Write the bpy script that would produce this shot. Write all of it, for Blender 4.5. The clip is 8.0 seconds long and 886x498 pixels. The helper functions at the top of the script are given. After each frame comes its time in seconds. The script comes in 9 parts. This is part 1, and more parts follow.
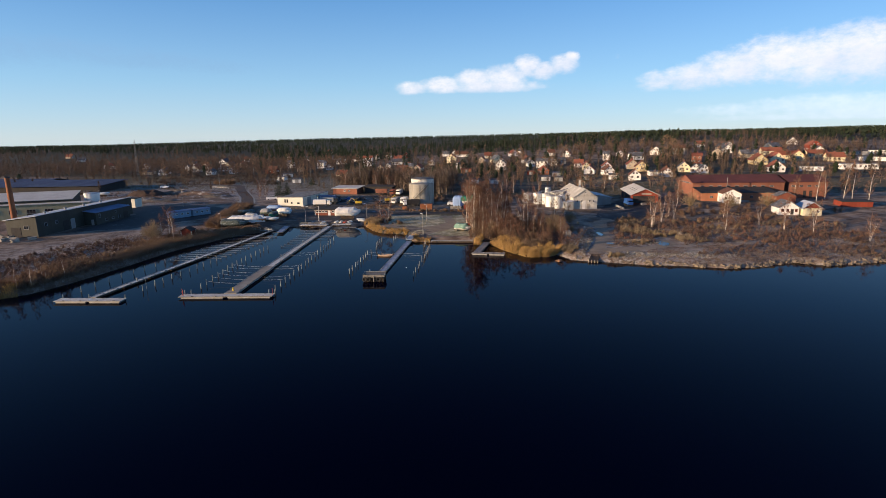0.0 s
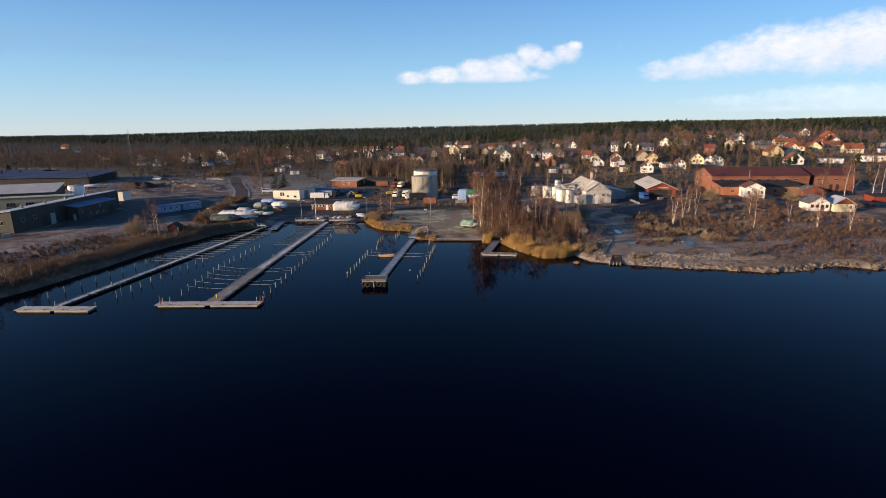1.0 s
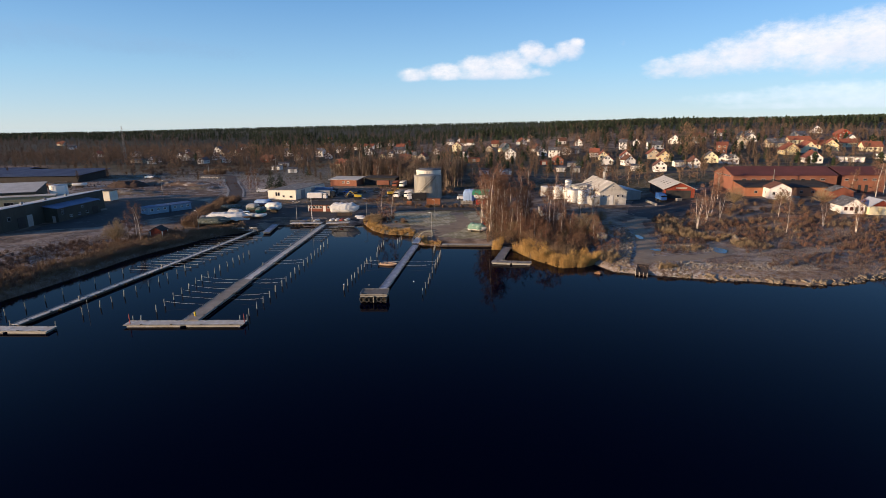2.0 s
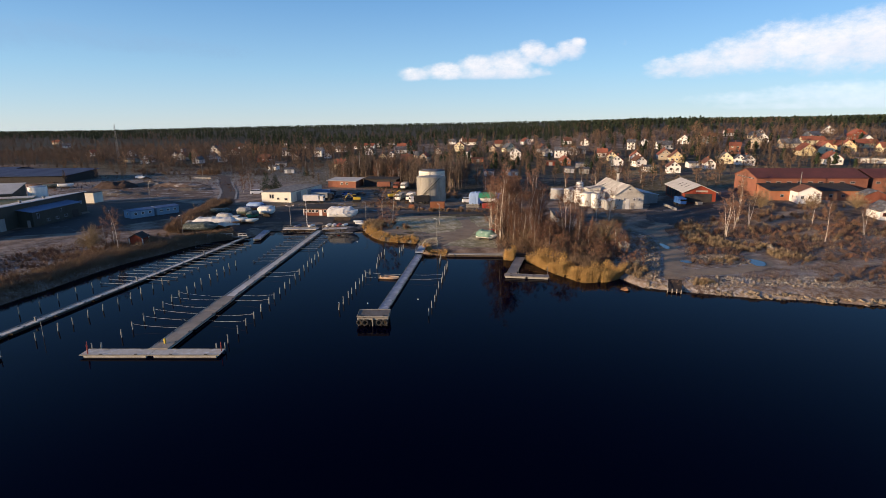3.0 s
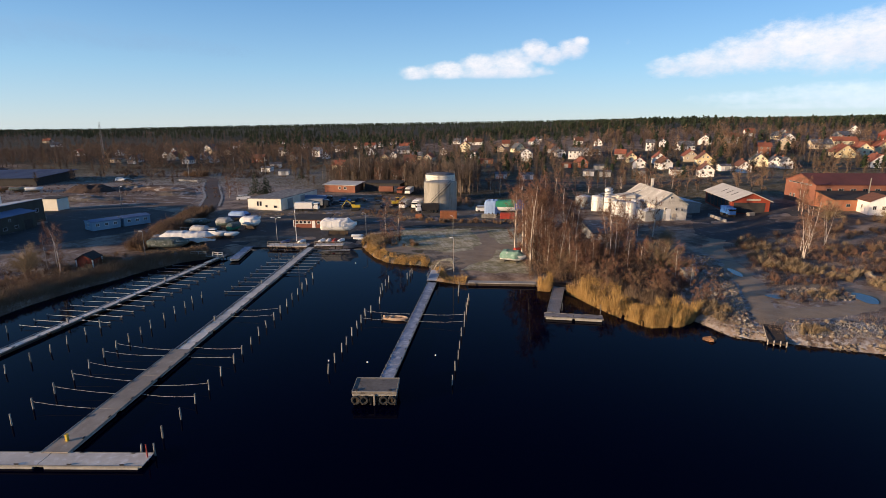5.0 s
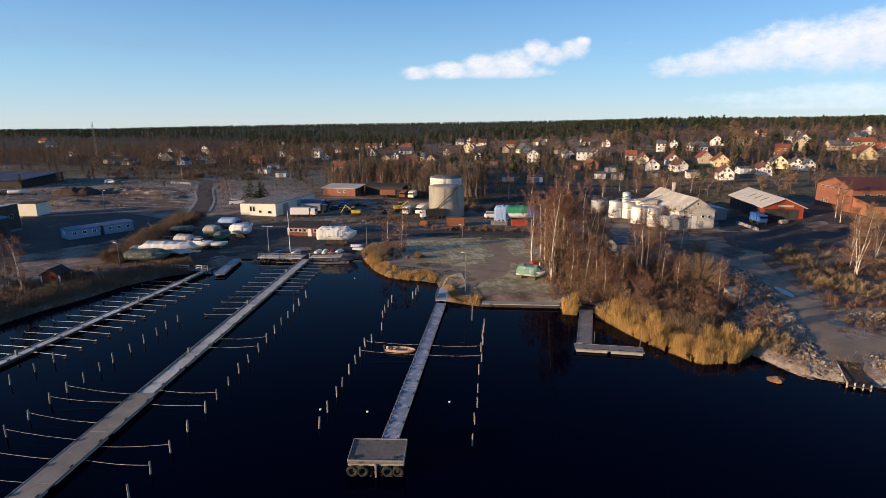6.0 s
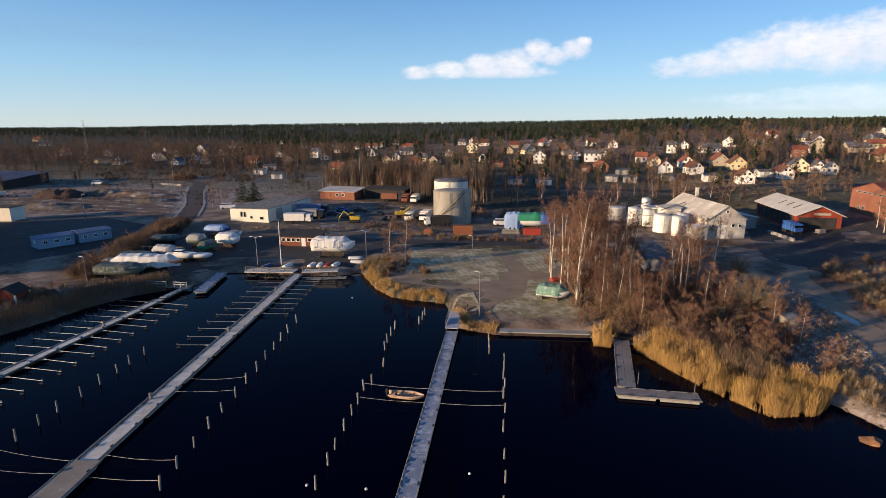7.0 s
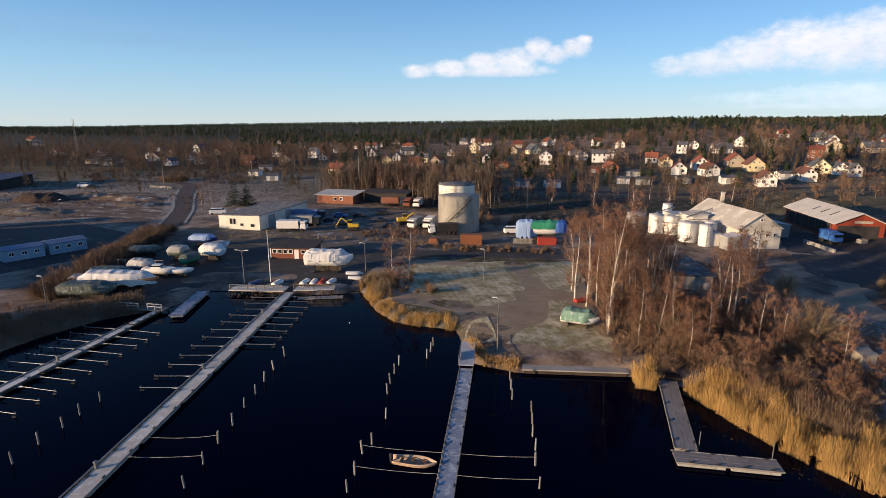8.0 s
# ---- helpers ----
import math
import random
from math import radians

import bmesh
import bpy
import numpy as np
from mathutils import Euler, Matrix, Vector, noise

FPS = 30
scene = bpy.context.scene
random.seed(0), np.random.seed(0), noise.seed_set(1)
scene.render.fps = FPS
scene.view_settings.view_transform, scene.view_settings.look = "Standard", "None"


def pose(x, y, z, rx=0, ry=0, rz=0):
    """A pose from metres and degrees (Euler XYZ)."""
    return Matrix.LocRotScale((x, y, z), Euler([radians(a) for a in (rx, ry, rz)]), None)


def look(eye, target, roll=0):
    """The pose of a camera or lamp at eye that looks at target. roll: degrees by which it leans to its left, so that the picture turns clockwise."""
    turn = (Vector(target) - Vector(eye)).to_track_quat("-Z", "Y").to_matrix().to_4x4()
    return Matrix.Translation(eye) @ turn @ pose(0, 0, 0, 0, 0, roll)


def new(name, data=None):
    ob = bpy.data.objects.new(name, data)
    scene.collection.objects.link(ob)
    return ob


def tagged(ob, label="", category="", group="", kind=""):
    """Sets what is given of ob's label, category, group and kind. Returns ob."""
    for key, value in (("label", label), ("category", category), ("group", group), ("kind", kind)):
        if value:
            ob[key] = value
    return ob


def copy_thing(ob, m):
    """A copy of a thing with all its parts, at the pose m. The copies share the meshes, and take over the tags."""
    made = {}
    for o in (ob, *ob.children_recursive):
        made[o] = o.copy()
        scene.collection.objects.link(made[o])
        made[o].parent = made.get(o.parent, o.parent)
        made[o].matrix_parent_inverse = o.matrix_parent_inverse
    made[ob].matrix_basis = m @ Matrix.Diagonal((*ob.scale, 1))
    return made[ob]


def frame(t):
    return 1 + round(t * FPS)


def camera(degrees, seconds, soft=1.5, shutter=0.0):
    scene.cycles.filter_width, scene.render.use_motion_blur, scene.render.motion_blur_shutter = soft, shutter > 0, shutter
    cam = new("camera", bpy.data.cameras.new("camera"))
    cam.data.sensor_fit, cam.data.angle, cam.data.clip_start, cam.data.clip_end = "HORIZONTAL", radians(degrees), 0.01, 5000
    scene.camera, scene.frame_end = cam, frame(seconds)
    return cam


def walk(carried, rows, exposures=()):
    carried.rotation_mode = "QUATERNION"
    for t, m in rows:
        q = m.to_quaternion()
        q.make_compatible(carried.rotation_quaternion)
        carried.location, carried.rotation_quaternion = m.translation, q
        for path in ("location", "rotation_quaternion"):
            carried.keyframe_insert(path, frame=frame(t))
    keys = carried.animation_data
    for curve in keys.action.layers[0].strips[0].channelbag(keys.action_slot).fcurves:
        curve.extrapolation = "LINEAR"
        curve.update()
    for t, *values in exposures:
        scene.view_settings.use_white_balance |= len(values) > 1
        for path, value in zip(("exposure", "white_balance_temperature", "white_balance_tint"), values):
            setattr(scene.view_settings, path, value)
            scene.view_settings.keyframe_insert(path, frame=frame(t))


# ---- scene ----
cam = camera(79.8, 8.0, soft=0.5)
PATH = [
    (0, (1.26, -0.436, 32.524), (1.054, 1.508, 32.102), -0.7),
    (0.5, (-0.155, 5.579, 32.328), (-0.361, 7.518, 31.884), -0.6),
    (1, (-1.442, 11.648, 32.151), (-1.651, 13.584, 31.696), -0.6),
    (1.5, (-2.786, 17.692, 31.965), (-2.997, 19.627, 31.503), -0.6),
    (3, (-6.953, 36.35, 31.292), (-7.166, 38.284, 30.826), -0.4),
    (3.5, (-8.546, 42.528, 31.175), (-8.758, 44.461, 30.708), -0.5),
    (4, (-10.119, 48.761, 30.92), (-10.33, 50.694, 30.453), -0.4),
    (4.5, (-11.635, 54.979, 30.77), (-11.848, 56.912, 30.302), -0.3),
    (6, (-16.135, 73.393, 30.472), (-16.354, 75.325, 30.005), -0.2),
    (6.5, (-17.679, 79.576, 30.405), (-17.899, 81.508, 29.938), -0.1),
    (7, (-19.246, 85.679, 30.404), (-19.464, 87.611, 29.936), -0.0),
    (7.5, (-20.747, 91.589, 30.494), (-20.961, 93.521, 30.025), -0.0),
    (8, (-22.188, 97.457, 30.574), (-22.405, 99.388, 30.102), -0.0),
]
walk(cam, [(t, look(eye, target, roll)) for t, eye, target, roll in PATH], exposures=[(0.0, 0.55, 6540, 15), (3.0, 0.55, 6700, 15), (8.0, 0.55, 6700, 15)])

# world, sun
SUN_AZ = math.atan2(-0.86, -0.51)      # the sun stands behind and to the left, over the lake
SUN_EL = radians(8.2)
world = bpy.data.worlds.new("sky")
scene.world = world
world.use_nodes = True
wn = world.node_tree.nodes
sky = wn.new("ShaderNodeTexSky")
sky.sky_type = "NISHITA"
sky.sun_disc = False
sky.sun_elevation = SUN_EL
sky.sun_rotation = SUN_AZ
sky.air_density, sky.dust_density, sky.ozone_density = 0.8, 0.0, 4.2
wn["Background"].inputs["Strength"].default_value = 0.123
clear_air = wn.new("ShaderNodeMix")           # crisp winter air: a little less green than the model's
clear_air.data_type, clear_air.blend_type = "RGBA", "MULTIPLY"
clear_air.inputs[0].default_value = 1.0
clear_air.inputs[7].default_value = (1.03, 0.99, 0.97, 1)
world.node_tree.links.new(sky.outputs["Color"], clear_air.inputs[6])
height = wn.new("ShaderNodeSeparateXYZ")      # winter haze: palest at the horizon, gone overhead
world.node_tree.links.new(wn.new("ShaderNodeTexCoord").outputs["Generated"], height.inputs[0])
haze = wn.new("ShaderNodeMix")
haze.data_type = "RGBA"


def by_height(stops):
    r = wn.new("ShaderNodeValToRGB")
    while len(r.color_ramp.elements) < len(stops):
        r.color_ramp.elements.new(0.5)
    for e, (p, c) in zip(r.color_ramp.elements, stops):
        e.position, e.color = p, (*c, 1)
    world.node_tree.links.new(height.outputs["Z"], r.inputs["Fac"])
    return r.outputs["Color"]


world.node_tree.links.new(by_height([(0.0, (0.70, 0.70, 0.70)), (0.10, (0.56, 0.56, 0.56)), (0.26, (0.40, 0.40, 0.40)), (0.6, (0, 0, 0))]), haze.inputs[0])
world.node_tree.links.new(by_height([(0.0, (3.55, 4.45, 4.9)), (0.035, (3.05, 4.35, 5.25)), (0.09, (2.35, 4.15, 5.5)), (0.26, (0.78, 2.6, 5.3)), (0.6, (0.5, 1.6, 4.0))]), haze.inputs[7])
world.node_tree.links.new(clear_air.outputs[2], haze.inputs[6])
world.node_tree.links.new(haze.outputs[2], wn["Background"].inputs["Color"])
sun = new("sun", bpy.data.lights.new("sun", "SUN"))
sun.data.energy, sun.data.angle, sun.data.color = 5.0, radians(0.6), (1.0, 0.74, 0.46)
sun.matrix_world = look((-860, -510, 1000 * math.tan(SUN_EL)), (0, 0, 0))

# ---------------------------------------------------------------- materials
def ramp_nodes(nt, fac, stops):
    r = nt.nodes.new("ShaderNodeValToRGB")
    el = r.color_ramp.elements
    while len(el) < len(stops):
        el.new(0.5)
    for e, (p, c) in zip(el, stops):
        e.position, e.color = p, (*c, 1)
    nt.links.new(fac, r.inputs["Fac"])
    return r.outputs["Color"]


def mix_nodes(nt, fac, a, b):
    m = nt.nodes.new("ShaderNodeMix")
    m.data_type = "RGBA"
    for sock, v in ((m.inputs[0], fac), (m.inputs[6], a), (m.inputs[7], b)):
        if isinstance(v, bpy.types.NodeSocket):
            nt.links.new(v, sock)
        elif isinstance(v, (int, float)):
            sock.default_value = v
        else:
            sock.default_value = (*v, 1)
    return m.outputs[2]


def noise_node(nt, vec, scale, detail=5.0, rough=0.6):
    n = nt.nodes.new("ShaderNodeTexNoise")
    n.inputs["Scale"].default_value = scale
    n.inputs["Detail"].default_value = detail
    n.inputs["Roughness"].default_value = rough
    nt.links.new(vec, n.inputs["Vector"])
    return n.outputs["Fac"]


def material(name, dark, light, big=0.4, fine=6.0, rough=0.8, bump=0.3, dist=0.02, vary=0.0, stretch=(1, 1, 1), stain=None, stain_at=(0.55, 0.7), metal=0.0, spec=0.4):
    """A rough surface: two colours over coarse and fine noise, an optional stain or frost on top, a fine relief.
    vary: how much single objects differ in brightness."""
    m = bpy.data.materials.new(name)
    m.use_nodes = True
    nt = m.node_tree
    b = nt.nodes["Principled BSDF"]
    tc = nt.nodes.new("ShaderNodeTexCoord")
    mp = nt.nodes.new("ShaderNodeMapping")
    mp.inputs["Scale"].default_value = stretch
    nt.links.new(tc.outputs["Object"], mp.inputs["Vector"])
    v = mp.outputs["Vector"]
    info = nt.nodes.new("ShaderNodeObjectInfo")
    if vary:
        off = nt.nodes.new("ShaderNodeVectorMath")
        off.operation = "MULTIPLY_ADD"
        nt.links.new(info.outputs["Random"], off.inputs[0])
        off.inputs[1].default_value = (37, 53, 71)
        nt.links.new(v, off.inputs[2])
        v = off.outputs["Vector"]
    n1, n2 = noise_node(nt, v, big), noise_node(nt, v, fine, 6, 0.7)
    ad = nt.nodes.new("ShaderNodeMath")
    ad.operation = "MULTIPLY_ADD"
    nt.links.new(n1, ad.inputs[0])
    ad.inputs[1].default_value = 0.6
    hf = nt.nodes.new("ShaderNodeMath")
    hf.operation = "MULTIPLY"
    hf.inputs[1].default_value = 0.4
    nt.links.new(n2, hf.inputs[0])
    nt.links.new(hf.outputs[0], ad.inputs[2])
    col = ramp_nodes(nt, ad.outputs[0], [(0.32, dark), (0.68, light)])
    if stain:
        n3 = noise_node(nt, v, big * 2.3 + 0.01, 8, 0.72)
        f = ramp_nodes(nt, n3, [(stain_at[0], (0, 0, 0)), (stain_at[1], (1, 1, 1))])
        col = mix_nodes(nt, f, col, stain)
    if vary:
        hs = nt.nodes.new("ShaderNodeHueSaturation")
        mr = nt.nodes.new("ShaderNodeMapRange")
        mr.inputs["To Min"].default_value, mr.inputs["To Max"].default_value = 1 - vary, 1 + vary
        nt.links.new(info.outputs["Random"], mr.inputs["Value"])
        nt.links.new(mr.outputs["Result"], hs.inputs["Value"])
        nt.links.new(col, hs.inputs["Color"])
        col = hs.outputs["Color"]
    nt.links.new(col, b.inputs["Base Color"])
    b.inputs["Roughness"].default_value = rough
    b.inputs["Metallic"].default_value = metal
    b.inputs["Specular IOR Level"].default_value = spec
    if bump:
        bp = nt.nodes.new("ShaderNodeBump")
        bp.inputs["Strength"].default_value, bp.inputs["Distance"].default_value = bump, dist
        nt.links.new(n2, bp.inputs["Height"])
        nt.links.new(bp.outputs["Normal"], b.inputs["Normal"])
    return m


def water_material():
    m = bpy.data.materials.new("lake_water")
    m.use_nodes = True
    nt = m.node_tree
    b = nt.nodes["Principled BSDF"]
    b.inputs["Base Color"].default_value = (0.00005, 0.0004, 0.0070, 1)
    b.inputs["Roughness"].default_value = 0.04
    b.inputs["IOR"].default_value = 1.092
    b.inputs["Specular Tint"].default_value = (0.3, 0.55, 1.0, 1)
    tc = nt.nodes.new("ShaderNodeTexCoord")
    mp = nt.nodes.new("ShaderNodeMapping")
    mp.inputs["Scale"].default_value = (1, 0.6, 1)
    nt.links.new(tc.outputs["Object"], mp.inputs["Vector"])
    n = noise_node(nt, mp.outputs["Vector"], 0.35, 4, 0.6)
    bp = nt.nodes.new("ShaderNodeBump")
    bp.inputs["Strength"].default_value, bp.inputs["Distance"].default_value = 0.12, 0.02
    nt.links.new(n, bp.inputs["Height"])
    nt.links.new(bp.outputs["Normal"], b.inputs["Normal"])
    return m


def ground_material():
    """Withered grass and heath with frost; the attributes say where it is lush, sandy or frosted."""
    m = bpy.data.materials.new("winter_ground")
    m.use_nodes = True
    nt = m.node_tree
    b = nt.nodes["Principled BSDF"]
    tc = nt.nodes.new("ShaderNodeTexCoord")
    v = tc.outputs["Object"]
    n0, n1, n2 = noise_node(nt, v, 0.025, 6, 0.6), noise_node(nt, v, 0.14, 7, 0.65), noise_node(nt, v, 1.1, 7, 0.75)
    heath = ramp_nodes(nt, n1, [(0.30, (0.055, 0.037, 0.028)), (0.45, (0.14, 0.097, 0.072)), (0.56, (0.27, 0.200, 0.152)), (0.72, (0.40, 0.325, 0.26))])
    grass = ramp_nodes(nt, n1, [(0.35, (0.060, 0.050, 0.026)), (0.6, (0.13, 0.105, 0.055)), (0.8, (0.17, 0.145, 0.085))])
    sand = ramp_nodes(nt, n2, [(0.3, (0.10, 0.080, 0.062)), (0.7, (0.21, 0.175, 0.14))])
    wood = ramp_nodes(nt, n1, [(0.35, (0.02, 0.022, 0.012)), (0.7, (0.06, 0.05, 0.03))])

    def attr(name):
        a = nt.nodes.new("ShaderNodeAttribute")
        a.attribute_name = name
        return a.outputs["Fac"]

    def edge(mask, lo=0.42, hi=0.58, k=0.5):
        """A ragged edge where the mask passes one half."""
        s = nt.nodes.new("ShaderNodeMath")
        s.operation = "MULTIPLY_ADD"
        nt.links.new(n2, s.inputs[0])
        s.inputs[1].default_value = k
        nt.links.new(mask, s.inputs[2])
        t = nt.nodes.new("ShaderNodeMapRange")
        t.inputs["From Min"].default_value, t.inputs["From Max"].default_value = lo + k / 2, hi + k / 2
        nt.links.new(s.outputs[0], t.inputs["Value"])
        return t.outputs["Result"]

    col = mix_nodes(nt, edge(attr("lush")), heath, grass)
    col = mix_nodes(nt, edge(attr("sandy")), col, sand)
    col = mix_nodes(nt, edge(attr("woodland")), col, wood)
    fm = nt.nodes.new("ShaderNodeMath")
    fm.operation = "MULTIPLY"
    fr = ramp_nodes(nt, noise_node(nt, v, 0.5, 9, 0.8), [(0.50, (0, 0, 0)), (0.68, (0.8, 0.8, 0.8))])
    nt.links.new(fr, fm.inputs[0])
    nt.links.new(attr("frost"), fm.inputs[1])
    col = mix_nodes(nt, fm.outputs[0], col, (0.50, 0.48, 0.46))
    rm = nt.nodes.new("ShaderNodeMath")           # hoar frost lying in small white specks on the tussocks
    rm.operation = "MULTIPLY"
    nt.links.new(ramp_nodes(nt, noise_node(nt, v, 1.1, 6, 0.72), [(0.46, (0, 0, 0)), (0.58, (1, 1, 1))]), rm.inputs[0])
    nt.links.new(attr("rime"), rm.inputs[1])
    col = mix_nodes(nt, rm.outputs[0], col, (0.46, 0.43, 0.41))
    nt.links.new(col, b.inputs["Base Color"])
    b.inputs["Roughness"].default_value = 0.92
    b.inputs["Specular IOR Level"].default_value = 0.2
    bp = nt.nodes.new("ShaderNodeBump")
    bp.inputs["Strength"].default_value, bp.inputs["Distance"].default_value = 0.8, 0.12
    nt.links.new(n2, bp.inputs["Height"])
    nt.links.new(bp.outputs["Normal"], b.inputs["Normal"])
    return m


def glass_material():
    m = bpy.data.materials.new("window_glass")
    m.use_nodes = True
    b = m.node_tree.nodes["Principled BSDF"]
    b.inputs["Base Color"].default_value = (0.012, 0.015, 0.02, 1)
    b.inputs["Roughness"].default_value = 0.06
    b.inputs["IOR"].default_value = 1.5
    return m


def mown(m):
    """Gives a lawn the curved pale and dark stripes left by wheels."""
    nt = m.node_tree
    b = nt.nodes["Principled BSDF"]
    old = b.inputs["Base Color"].links[0].from_socket
    tc = nt.nodes.new("ShaderNodeTexCoord")
    mp = nt.nodes.new("ShaderNodeMapping")
    mp.inputs["Rotation"].default_value = (0, 0, radians(-18))
    nt.links.new(tc.outputs["Object"], mp.inputs["Vector"])
    wv = nt.nodes.new("ShaderNodeTexWave")
    wv.inputs["Scale"].default_value = 0.26
    wv.inputs["Distortion"].default_value = 16.0
    wv.inputs["Detail"].default_value = 3.0
    wv.inputs["Detail Scale"].default_value = 0.07
    nt.links.new(mp.outputs["Vector"], wv.inputs["Vector"])
    f = ramp_nodes(nt, wv.outputs["Fac"], [(0.62, (0, 0, 0)), (0.95, (0.2, 0.2, 0.2))])
    nt.links.new(mix_nodes(nt, f, old, (0.12, 0.095, 0.055)), b.inputs["Base Color"])
    return m


